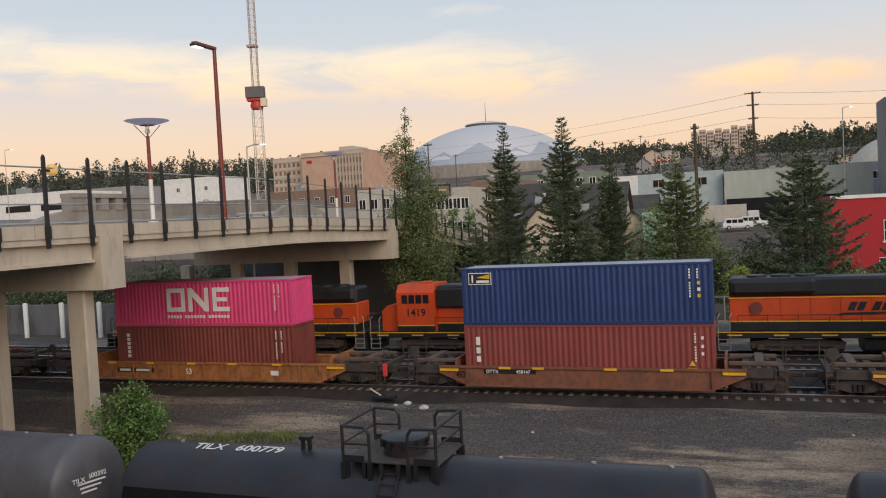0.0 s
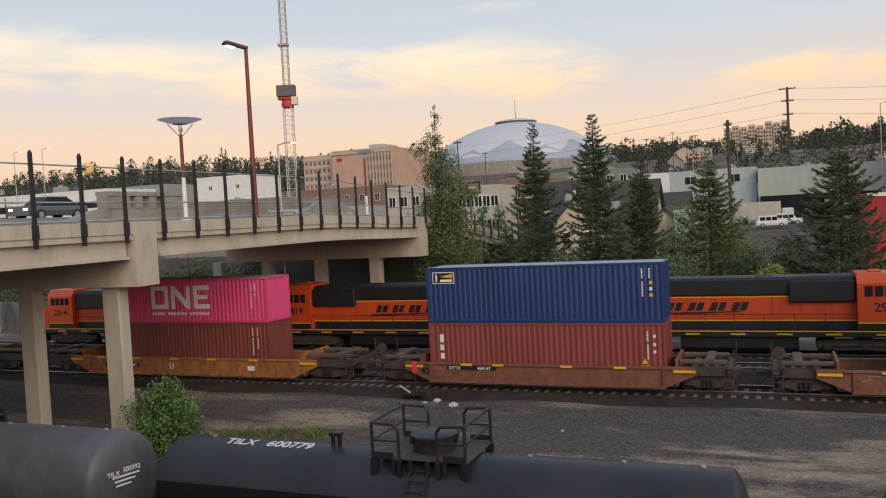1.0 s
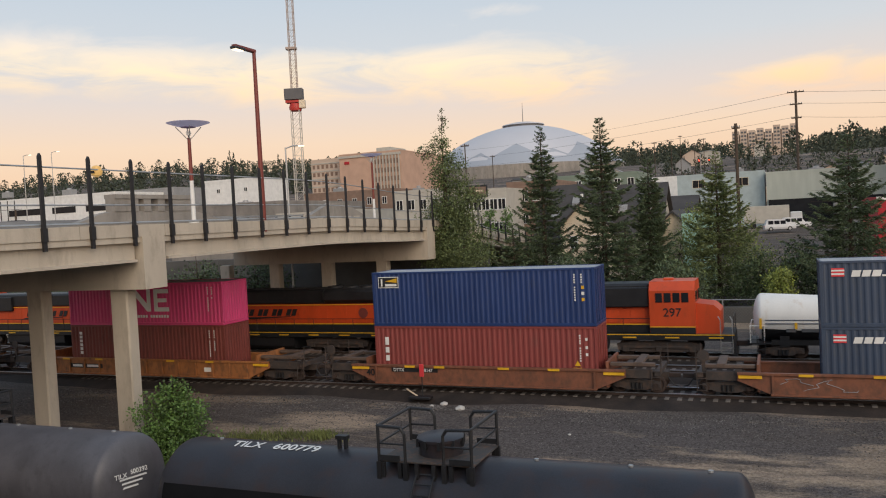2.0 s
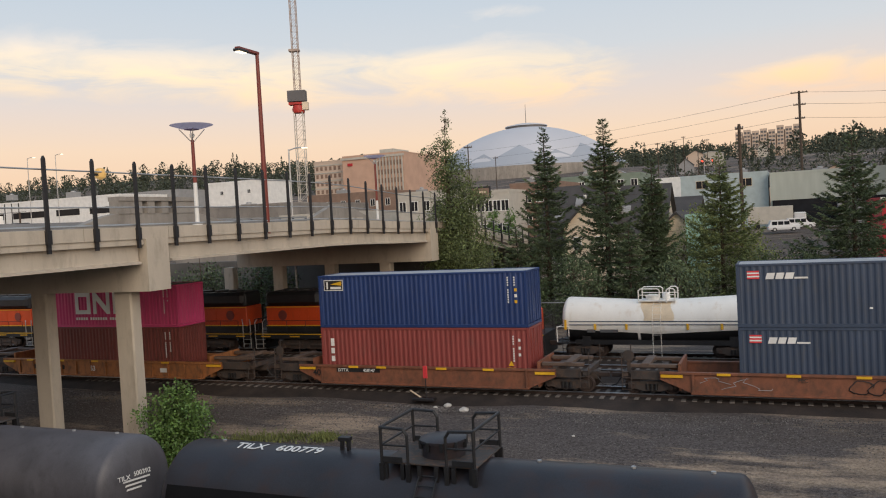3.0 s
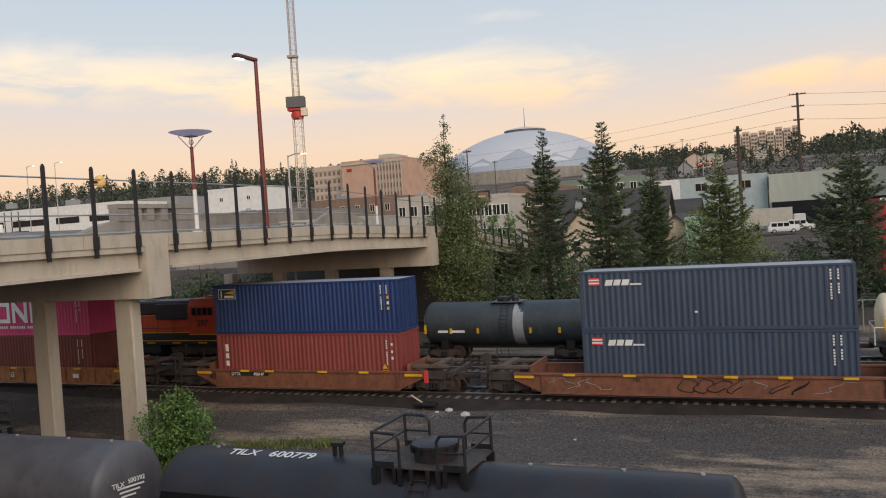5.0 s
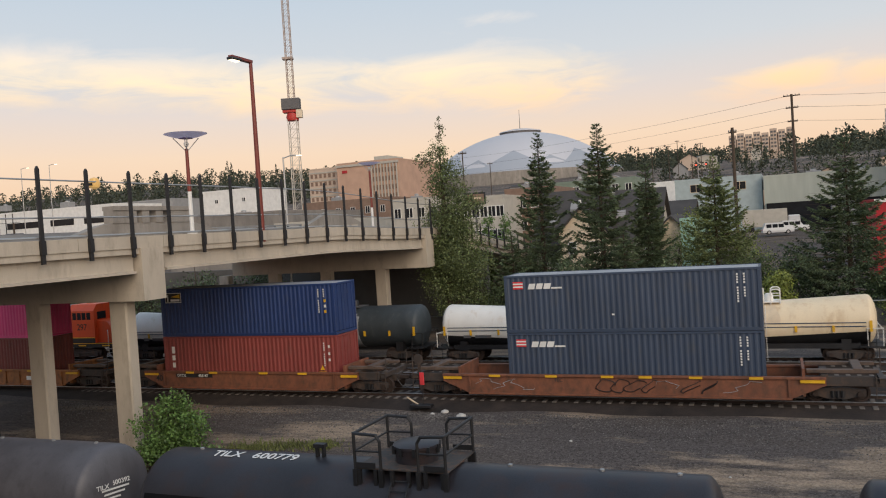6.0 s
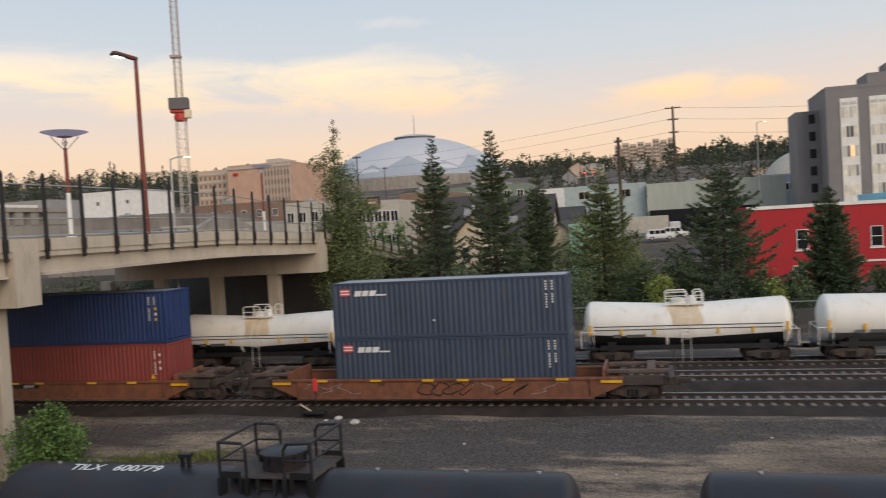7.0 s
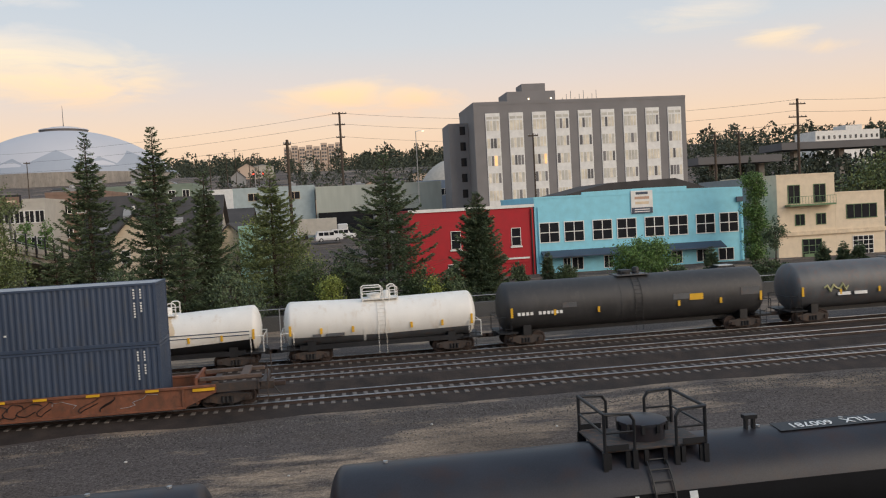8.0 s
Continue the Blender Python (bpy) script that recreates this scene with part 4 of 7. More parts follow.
def rear_cars():
    k = 1.033
    zt = 0.0

    def white(x, label, stripes=False, slope=0.3, stain=True, shell="cream"):
        c = tank_car(x * k, YR, 5.95, 1.38, 2.48, M[shell], label, zt, slope, "white")
        part("skirt", Geo().box(-5.0, 5.0, -1.2, 1.2, 0.98, 1.26), M["black"], c, "black underframe skirt")
        # black or grey skin over the lower part of the shell
        g, low = Geo(), -22 if stripes else -30
        us = [radians(180 - low + (180 + 2 * low) * i / 20) for i in range(21)]
        bx = [-5.5 + 11 * i / 10 for i in range(11)]
        for q in bx:
            g.v += [(q, 1.392 * math.cos(u), 2.48 + 1.392 * math.sin(u) - slope * (1 - abs(q) / 5.95)) for u in us]
        g.f = [(j * 21 + i, j * 21 + i + 1, j * 21 + i + 22, j * 21 + i + 21) for j in range(10) for i in range(20)]
        part("belly", g, M["black" if stripes else "grey"], c, "dark lower belly", smooth=True)
        if stripes:
            for zz in (2.55, 2.35):
                part("stripe", Geo().box(-5.3, 5.3, -1.4, -1.36, zz - slope * 0.5, zz + 0.05 - slope * 0.5), M["slate"], c, "thin dark stripe")
        if stain:
            sp, us = Geo(), [radians(75 + 95 * i / 14) for i in range(15)]
            for q in (-0.85, 0.0, 0.9):
                sp.v += [(q + 0.12 * math.sin(5 * u), 1.39 * math.cos(u), 2.48 + 1.39 * math.sin(u) - slope * (1 - abs(q) / 5.95)) for u in us]
            sp.f = [(j * 15 + i, j * 15 + i + 1, j * 15 + i + 16, j * 15 + i + 15) for j in range(2) for i in range(14)]
            part("stain", sp, M["tan"], c, "tan spill stain over the shell", smooth=True)
        for xx, w in ((-4.2, 0.5), (-3.4, 1.1)):
            part("marking", Geo().box(xx, xx + w, -1.36, -1.33, 1.75, 1.93), M["grey"], c)
        REAR.append(c)
        return c

    white(26.6, "white tank car with thin dark stripes and a tan stain", True)
    g = tank_car(39.6 * k, YR, 5.9, 1.42, 2.5, M["grey2"], "dark grey-blue tank car with a pale streak", zt, 0.05, "dark")
    part("stain", Geo().lathe_x([(0.6, 1.41), (0.6, 1.426), (1.3, 1.426), (1.3, 1.41)], 0, 2.45, 40), M["roof"], g, "pale dusty streak", smooth=True)
    for xx, w in ((-4.6, 0.7), (-3.7, 1.0)):
        part("marking", Geo().box(xx, xx + w, -1.40, -1.36, 2.0, 2.16), M["white"], g)
    REAR.append(g)
    white(52.4, "white tank car with thin dark stripes and rusty ends", True)
    white(65.9, "cream tank car stained tan along its side", True, shell="cream2")
    white(79.3, "white tank car with rusty stains and thin stripes", True)
    white(92.1, "clean white tank car with a grey belly", False, 0.12, False)
    d = tank_car(107.9 * k, YR, 8.9, 1.55, 2.62, M["tar2"], "long charcoal tank car with yellow reflectors", zt, 0.0, "dark")
    for i in range(11):
        if i != 4:
            part("marking", Geo().box(-7.9 + i * 0.27, -7.72 + i * 0.27, -1.54, -1.5, 2.16, 2.36), M["white"], d)
    for xx, w, hh in ((-5.0, 0.9, 0.3), (2.3, 1.2, 0.35), (6.9, 1.3, 0.5)):
        part("placard", Geo().box(xx, xx + w, -1.57, -1.5, 2.5, 2.5 + hh), M["grey"], d)
    part("placard", Geo().box(3.4, 4.3, -1.59, -1.5, 2.4, 2.8), M["yellow"], d, "yellow placard")
    REAR.append(d)
    s = tank_car(126.6 * k, YR, 8.7, 1.55, 2.62, M["grey"], "weathered grey tank car with pale graffiti", zt, 0.0, "dark")
    for k2, cx in enumerate((-6.6, -1.5)):
        pts = [(cx + i * 0.22, -1.58, 2.55 + 0.22 * math.sin(i * 2.4 + k2)) for i in range(9)]
        part("graffiti", Geo().path(pts, 0.06, 4), M["graf"], s, "faded olive graffiti")
    for xx, w in ((-5.6, 0.9), (-4.4, 0.9)):
        part("marking", Geo().box(xx, xx + w, -1.58, -1.5, 2.0, 2.2), M["white"], s)
    REAR.append(s)


M["graf"] = mat("olive_spray", (0.42, 0.40, 0.20), 0.7)
M["grey2"] = mat("tank_slate", (0.045, 0.055, 0.062), 0.5, var=0.2, grime=(0.11, 0.11, 0.11), amount=0.25, streak=3)
M["tar2"] = mat("tank_charcoal", (0.040, 0.039, 0.040), 0.55, var=0.2, grime=(0.07, 0.065, 0.06), amount=0.3, streak=3)


# ---- locomotives ----
def loco(x, L, cab, number, label, scheme):
    """x: the body's middle. cab: -1 or 1, the end on which the cab stands."""
    c = thing("locomotive", label, "locomotive", (x, YR, 0), group="locomotives")
    h = L / 2
    s = cab
    O, K = M["orange"], M["black"]

    def bx(name, x0, x1, y0, y1, z0, z1, m, ch=0.02, lab=""):
        return part(name, Geo().box(*sorted((s * x0, s * x1)), y0, y1, z0, z1, ch), m, c, lab)

    bx("frame", -h, h, -1.52, 1.52, 1.25, 1.62, K)
    bx("frame_stripe", -h, h, -1.53, -1.521, 1.56, 1.615, M["yellow"], 0, "thin yellow frame stripe")
    for i in range(9):
        xx = -h + 1.0 + i * (L - 2.0) / 8
        part("reflector", Geo().box(s * xx - 0.4, s * xx + 0.4, -1.545, -1.532, 1.38, 1.46), M["yellow"], c)
    # long hood
    hood1 = h - 4.72
    bx("hood", -h + 0.75, hood1, -0.95, 0.95, 1.62, 3.55, O, 0.05, "orange hood")
    bx("hood_band", -h + 0.73, hood1, -0.97, 0.97, 1.62, 2.12, K, 0.02)
    bx("hood_stripe", -h + 0.73, hood1, -0.98, -0.968, 2.10, 2.17, M["yellow"], 0)
    bx("hood_top", -h + 0.77, hood1, -1.0, 1.0, 3.5, 4.6, K, 0.14, "black hood top")
    bx("radiator", -h + 0.85, -h + 5.4, -1.25, 1.25, 3.6, 4.62, K, 0.25, "flared black radiator section")
    bx("hood_stripe", -h + 0.73, hood1, -1.015, -1.002, 3.46, 3.51, M["yellow"], 0)
    for i in range(3):
        xx = -h + 2.3 + i * 1.3
        part("fan", Geo().lathe_z([(0.55, 4.6), (0.55, 4.72), (0.48, 4.74)], s * xx, 0, 20), K, c, smooth=True)
    part("exhaust", Geo().box(s * 1.5 - 0.5, s * 1.5 + 0.5, -0.3, 0.3, 4.3, 4.65, 0.03), K, c)
    bx("blower_duct", hood1 - 3.4, hood1 - 0.05, -1.25, -0.9, 3.2, 4.4, K, 0.06)
    for i in range(10):
        xx = -h + 2.4 + i * (hood1 + h - 3.2) / 9
        part("hood_door", Geo().box(s * xx - 0.42, s * xx + 0.42, -0.985, -0.965, 2.22, 3.4, 0.006), O, c)
    # plain disc standing for the round reddish logo on the hood
    part("round_logo", Geo().tube((s * (-h + 2.2), -0.99, 2.9), (s * (-h + 2.2), -1.02, 2.9), 0.36, 20), M["brown"], c, "round dark red logo disc")
    # emblem: slanted blocks and a swoosh
    ex = -4.0 if s > 0 else -1.3
    for i in range(4):
        a = ex + i * 1.22
        for q in (0.0, 0.46):
            part("emblem", Geo().prism_y([(a + q, 2.72), (a + q + 0.36, 2.72), (a + q + 0.56, 3.2), (a + q + 0.2, 3.2)], -1.0, -0.99), K, c)
    part("emblem", Geo().prism_y([(ex - 0.6, 2.45), (ex + 4.0, 2.62), (ex + 4.2, 2.68), (ex - 0.2, 2.60)], -1.0, -0.99), K, c, "black underline swoosh")
    # cab and nose
    cb = Geo().prism_x([(-1.5, 1.62), (1.5, 1.62), (1.5, 4.2), (1.15, 4.72), (-1.15, 4.72), (-1.5, 4.2)], *sorted((s * hood1, s * (hood1 + 2.62))))
    cabp = part("cab", cb, O, c, "orange cab")
    for i in range(4):
        xx = hood1 + 0.56 + i * 0.5
        part("cab_window", Geo().box(s * xx - 0.2, s * xx + 0.2, -1.53, -1.48, 3.5, 4.06, 0.01), M["glass"], cabp)
    for yy in (-0.7, 0.7):
        part("windshield", Geo().box(*sorted((s * (hood1 + 2.61), s * (hood1 + 2.65))), yy - 0.45, yy + 0.45, 3.5, 4.1, 0.01), M["glass"], cabp)
    part("nose", Geo().prism_y([(s * (hood1 + 2.62), 1.62), (s * (h - 0.72), 1.62), (s * (h - 0.72), 2.95), (s * (h - 1.1), 3.3), (s * (hood1 + 2.62), 3.42)], -0.85 if not scheme else -1.2, 0.85 if not scheme else 1.2), O, c, "orange nose")
    bx("cab_band", hood1 + 0.01, hood1 + 2.61, -1.51, 1.51, 1.62, 2.02, K, 0)
    bx("cab_stripe", hood1 + 0.01, hood1 + 2.61, -1.518, -1.511, 2.02, 2.08, M["yellow"], 0)
    lettering("road_number", number, 0.7, K, c, (s * (hood1 + 1.3), -1.512, 2.88))
    bx("horn", hood1 + 0.7, hood1 + 1.3, -0.3, 0.3, 4.72, 4.84, O, 0.03)
    # handrails and steps
    g = Geo()
    g.tube((s * (-h + 1.2), -1.45, 2.55), (s * hood1, -1.45, 2.55), 0.022, 6)
    for i in range(11):
        xx = -h + 1.2 + i * (hood1 + h - 1.2) / 10
        g.tube((s * xx, -1.45, 1.6), (s * xx, -1.45, 2.55), 0.02, 6)
    part("handrail", g, K, c, "black side handrail")
    for e in (-1, 1):
        xe = e * h
        g = Geo()
        for dx in (0.1, 0.75):
            g.path([(xe - e * dx, -1.5, 0.55), (xe - e * dx, -1.5, 2.45), (xe - e * (dx + 0.12), -1.4, 2.65)], 0.03)
        part("step_rail", g, M["galv"], c, "pale grab rail")
        for zz in (0.5, 0.82, 1.14):
            part("step", Geo().box(*sorted((xe - e * 0.1, xe - e * 0.75)), -1.5, -1.2, zz, zz + 0.04), M["galv"], c)
        part("pilot", Geo().prism_y([(xe - e * 0.1, 0.3), (xe + e * 0.12, 0.3), (xe, 1.3), (xe - e * 0.2, 1.3)], -1.4, 1.4), K, c)
        part("coupler", Geo().box(*sorted((xe, xe + e * 0.75)), -0.15, 0.15, 0.75, 1.05, 0.03), M["rust"], c)
        g = Geo()
        for yy in (-1.0, 1.0):
            g.tube((xe - e * 0.05, yy, 1.6), (xe - e * 0.05, yy, 2.6), 0.025, 6)
        g.tube((xe - e * 0.05, -1.0, 2.6), (xe - e * 0.05, 1.0, 2.6), 0.025, 6)
        part("end_rail", g, K, c)
        # three-axle truck
        xt = e * (h - 4.3)
        part("side_frame", Geo().prism_y([(xt - 2.5, 1.0), (xt - 2.4, 0.62), (xt - 1.2, 0.5), (xt + 1.2, 0.5), (xt + 2.4, 0.62), (xt + 2.5, 1.0), (xt + 1.4, 1.15), (xt - 1.4, 1.15)], -1.22, -1.08), M["frame"], c)
        part("brake_gear", Geo().box(xt - 2.0, xt + 2.0, -1.3, -1.2, 0.72, 0.86, 0.02), M["frame"], c)
        for dx in (-1.95, 0, 1.95):
            wheelset(c, xt + dx, 0, 0.68, 0.51)
            part("journal_box", Geo().box(xt + dx - 0.2, xt + dx + 0.2, -1.32, -1.2, 0.52, 0.86, 0.03), M["frame"], c)
    part("fuel_tank", Geo().prism_x([(-1.35, 1.2), (-1.35, 0.6), (-1.1, 0.35), (1.1, 0.35), (1.35, 0.6), (1.35, 1.2)], -3.2, 3.2), K, c, "black fuel tank")
    REAR.append(c)
    return c


def locos():
    loco(-34.5, 21.8, -1, "2814", "black and orange locomotive with a dark hood", True)
    loco(-12.4, 21.8, -1, "1419", "orange and black locomotive with an angular cab", False)
    loco(9.63, 21.8, 1, "297", "orange and black locomotive with its nose to the tank cars", True)


near_cars()
rear_cars()
locos()


# ---- overpass ----
BX, S = -26.45, 1.15         # its near edge; the deck runs along y


def zb(y):
    """The deck edge's level: flat over the yard, falling beyond."""
    return 9.0 - 0.42 * smooth01(44, 62, y) - 2.6 * smooth01(61, 92, y) - 2.6 * smooth01(88, 130, y)


def strip_y(g, xz, ys, dz):
    g.rings([[(x, y, z + dz(y)) for x, z in xz] for y in ys], True)
    return g


def overpass():
    b = thing("overpass", "pale concrete road overpass on square piers", "bridge", kind="structure")
    ys = [-45 + i * 2.5 for i in range(72)]
    x1 = BX - 19
    part("deck", strip_y(Geo(), [(BX, 0.05), (BX, -0.28), (x1, -0.28), (x1, 1.12), (BX - 11, 1.12), (BX - 8.6, 0.45), (BX - 0.5, 0.32)], ys, zb), M["conc"], b)
    part("roadway", strip_y(Geo(), [(BX - 0.6, 0.3), (BX - 0.6, 0.345), (BX - 8.6, 0.47), (BX - 11, 1.14), (x1 + 0.4, 1.14), (x1 + 0.4, 1.0), (BX - 11, 1.0), (BX - 8.6, 0.3)], ys, zb), M["road"], b, "worn grey roadway")
    for x, lab in ((BX, "near"), (x1, "far")):
        a, e = (x + 0.06, x - 0.3) if lab == "near" else (x + 0.3, x)
        i = 0
        while i < 70:
            seg = ys[i:i + 3]
            if len(seg) < 2:
                break
            seg = [seg[0] + 0.015] + seg[1:-1] + [seg[-1] - 0.015]
            part("parapet", strip_y(Geo(), [(a, -0.02), (a, 0.52), (e, 0.52), (e, -0.02)], seg, zb), M["conc"], b)
            i += 2
    # girders span by span, between the caps
    for y0, y1, dep in ((-45, 28.3, 1.15), (30.3, 60.3, 1.12), (62.2, 98, 0.9)):
        seg = [y0 + (y1 - y0) * i / 10 for i in range(11)]
        for x in [BX - 0.25 - k * 2.6 for k in range(8)]:
            part("girder", strip_y(Geo(), [(x, -0.27), (x, -dep + 0.14), (x + 0.16, -dep + 0.1), (x + 0.16, -dep), (x - 0.46, -dep), (x - 0.46, -dep + 0.1), (x - 0.3, -dep + 0.14), (x - 0.3, -0.27)], seg, zb), M["conc"], b)
    # caps and columns
    for y0, y1, zlow in ((28.45, 29.86, 6.6), (60.4, 61.9, 5.9)):
        zz = zb(y0) - 0.02
        part("pier_cap", Geo().prism_y([(BX + 0.12, zz), (BX + 0.12, zlow), (x1 - 0.1, zlow), (x1 - 0.1, zz)], y0, y1), M["conc"], b)
        for k in range(4):
            x = BX - (1.9 if y0 < 40 else 4.4) - k * 5.35
            base = -1.2 if y0 < 40 else -0.3
            col = Geo().prism_z([(x - 0.52, y0 + 0.45), (x - 0.45, y0 + 0.38), (x + 0.45, y0 + 0.38), (x + 0.52, y0 + 0.45), (x + 0.52, y1 - 0.45), (x + 0.45, y1 - 0.38), (x - 0.45, y1 - 0.38), (x - 0.52, y1 - 0.45)], base, zlow)
            part("column", col, M["conc"], b)
    part("abutment", Geo().box(x1 - 60, BX + 1.0, 72, 73, -0.5, 6.0), M["dwall"], b, "abutment wall, its dark colour standing for the shade")
    # fence: dark tapered posts with three rails of pipe
    for k in range(-10, 34):
        y = 23.2 + k * 2.405
        if y > 112:
            break
        z = zb(y)
        hgt = 3.42 - 0.5 * smooth01(40, 62, y) - 1.3 * smooth01(62, 68, y)
        ob = part("fence_post", Geo().prism_x([(y - 0.085, z - 0.42), (y + 0.085, z - 0.42), (y + 0.07, z + hgt - 0.12), (y, z + hgt), (y - 0.07, z + hgt - 0.12)], BX + 0.065, BX + 0.17), M["post"], b)
        part("post_bracket", Geo().box(BX + 0.06, BX + 0.21, y - 0.11, y + 0.11, z - 0.05, z + 0.5), M["post"], ob)
    for hz, r in ((0.62, 0.05), (1.4, 0.035), (2.9, 0.035)):
        g = Geo()
        for y in ys[10:60]:
            f = 1 - 0.15 * smooth01(40, 62, y) - 0.35 * smooth01(62, 68, y)
            g.tube((BX - 0.02, y, zb(y) + hz * f), (BX - 0.02, y + 2.5, zb(y + 2.5) + hz * (1 - 0.15 * smooth01(40, 62, y + 2.5) - 0.35 * smooth01(62, 68, y + 2.5))), r, 6)
        part("fence_rail", g, M["galv"], b, "grey pipe rail")


# shade beyond the overpass put into a dark base; the retaining wall shares it
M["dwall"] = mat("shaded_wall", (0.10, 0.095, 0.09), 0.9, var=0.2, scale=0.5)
overpass()


# ---- plants ----
def bear(az, d):
    """Plan place at a bearing from the line across the tracks."""
    return d * math.sin(radians(az)), d * math.cos(radians(az))


def blade(g, p, d, side, L, w):
    """One small leaf: a bent diamond of two triangles."""
    a, b = p + d * L * 0.5 + side * w, p + d * L * 0.5 - side * w
    k = len(g.v)
    g.v += [tuple(p), tuple(a), tuple(p + d * L), tuple(b)]
    g.f.append((k, k + 1, k + 2, k + 3))


def rnd(rng):
    v = Vector((rng.gauss(0, 1), rng.gauss(0, 1), rng.gauss(0, 1)))
    return v.normalized() if v.length > 0 else Vector((0, 0, 1))


def conifer(x, y, h, r, seed, label, leaf="needle", lean=0.0, full=1.0, low=0.04, dome=1.0):
    rng = random.Random(seed)
    z0 = height(x, y) - 0.1
    t = thing("conifer_tree", label, "tree", (x, y, z0), rng.uniform(0, 360), group="trees by the fence")
    g = Geo().tube((0, 0, 0), (lean * 0.5, 0, h * 0.5), 0.018 * h, 8, 0.010 * h).tube((lean * 0.5, 0, h * 0.5), (lean, 0, h * 0.97), 0.010 * h, 6, 0.02)
    part("trunk", g, M["bark"], t)
    g, limbs = Geo(), Geo()
    step = 0.56 / full ** 0.5
    z = h * low
    turn = 0.0
    while z < h * 0.985:
        f = z / h
        around = (11 if dome < 0.8 else 7) if f < 0.8 else 5
        turn += 0.55
        for k in range(around):
            a = turn + math.tau * k / around + rng.uniform(-0.3, 0.3)
            reach = 1.12 * r * (1 - f) ** (dome * 0.88) * rng.uniform(0.42, 1.14) + 0.04
            if rng.random() < 0.12:
                reach *= rng.uniform(1.1, 1.3)
            out = Vector((math.cos(a), math.sin(a), 0))
            base = Vector((lean * f, 0, z + rng.uniform(-0.14, 0.14)))
            up = 0.45 if f > 0.9 else rng.uniform(-0.05, 0.3)
            end = base + out * reach + Vector((0, 0, reach * up))
            if reach > 0.5:
                limbs.tube(base, end, 0.028, 4, 0.006)
            m = int(5 + reach * 21)
            for q in range(m):
                u = 0.08 + 0.92 * (q + rng.random()) / m
                p = base.lerp(end, u) + Vector((0, 0, -0.22 * reach * math.sin(u * 2.9)))
                wid = (1.05 - u) * reach * (0.55 if dome < 0.8 else 0.36)
                sd = Vector((-out.y, out.x, 0)) * rng.uniform(-1, 1)
                p = p + sd * wid + Vector((0, 0, rng.uniform(-0.07, 0.05) - 0.10 * wid))
                d = (out + sd * 0.9 + Vector((0, 0, rng.uniform(-0.35, 0.1)))).normalized()
                for _ in range(4):
                    dd = (d + rnd(rng) * 0.45).normalized()
                    blade(g, p, dd, dd.cross(rnd(rng)).normalized(), rng.uniform(0.16, 0.42) * (0.55 if f > 0.86 else 1), rng.uniform(0.018, 0.05) * (0.7 if f > 0.86 else 1))
        z += step * rng.uniform(0.8, 1.2) * (0.6 + 0.5 * (1 - f))
    tagged(part("bough", limbs, M["bark"], t), kind="stuff")
    ob = tagged(new("crown", mesh("crown", g, M[leaf], fix=False)), kind="stuff")
    ob.parent = t
    return t


def broadleaf(x, y, h, lobes, seed, label, leaf="leaf", n=5200, size=0.2, z0=None, category="tree", name="tree", trunk=True):
    """lobes: (dx, dy, z, rx, rz) clumps of crown; leaves crowd towards their skins."""
    rng = random.Random(seed)
    z0 = height(x, y) - 0.05 if z0 is None else z0
    t = thing(name, label, category, (x, y, z0), 0)
    if trunk:
        part("trunk", Geo().tube((0, 0, 0), (0.1, 0, h * 0.55), 0.02 * h, 8, 0.012 * h).tube((0.1, 0, h * 0.55), (0, 0, h * 0.9), 0.012 * h, 6, 0.02), M["bark"], t)
    g, limbs = Geo(), Geo()
    tot = sum(l[3] ** 2 * l[4] for l in lobes) ** 1.0
    for dx, dy, z, rx, rz in lobes:
        limbs.tube((0.05, 0, max(z - rz * 0.9, 0.05)), (dx, dy, z), 0.05 * max(rx, 0.4), 5, 0.012)
        clumps = [Vector((0, 0, 0))]
        for _ in range(int(14 + 14 * rx)):
            d = rnd(rng)
            q = rng.uniform(0.55, 1.05)
            clumps.append(Vector((d.x * rx * q, d.y * rx * q, d.z * rz * q)))
        for q in clumps[1:]:
            limbs.tube((dx, dy, z), Vector((dx, dy, z)) + q * 0.9, 0.02, 4, 0.006)
        m = int(n * rx ** 2 * rz / tot)
        for _ in range(m):
            c = rng.choice(clumps)
            s = min(rx, rz) * 0.24
            p = Vector((dx, dy, z)) + c + Vector((rng.gauss(0, s), rng.gauss(0, s), rng.gauss(0, s * 0.8)))
            d = (rnd(rng) + Vector((0, 0, -0.25))).normalized()
            blade(g, p, d, d.cross(rnd(rng)).normalized(), size * rng.uniform(0.6, 1.5), size * rng.uniform(0.25, 0.5))
    tagged(part("bough", limbs, M["bark"], t), kind="stuff")
    ob = tagged(new("crown", mesh("crown", g, M[leaf], fix=False)), kind="stuff")
    ob.parent = t
    return t


def tip(az, el, d):
    x, y = bear(az, d)
    return x, y, 9 + d * math.tan(radians(el)) - height(x, y)


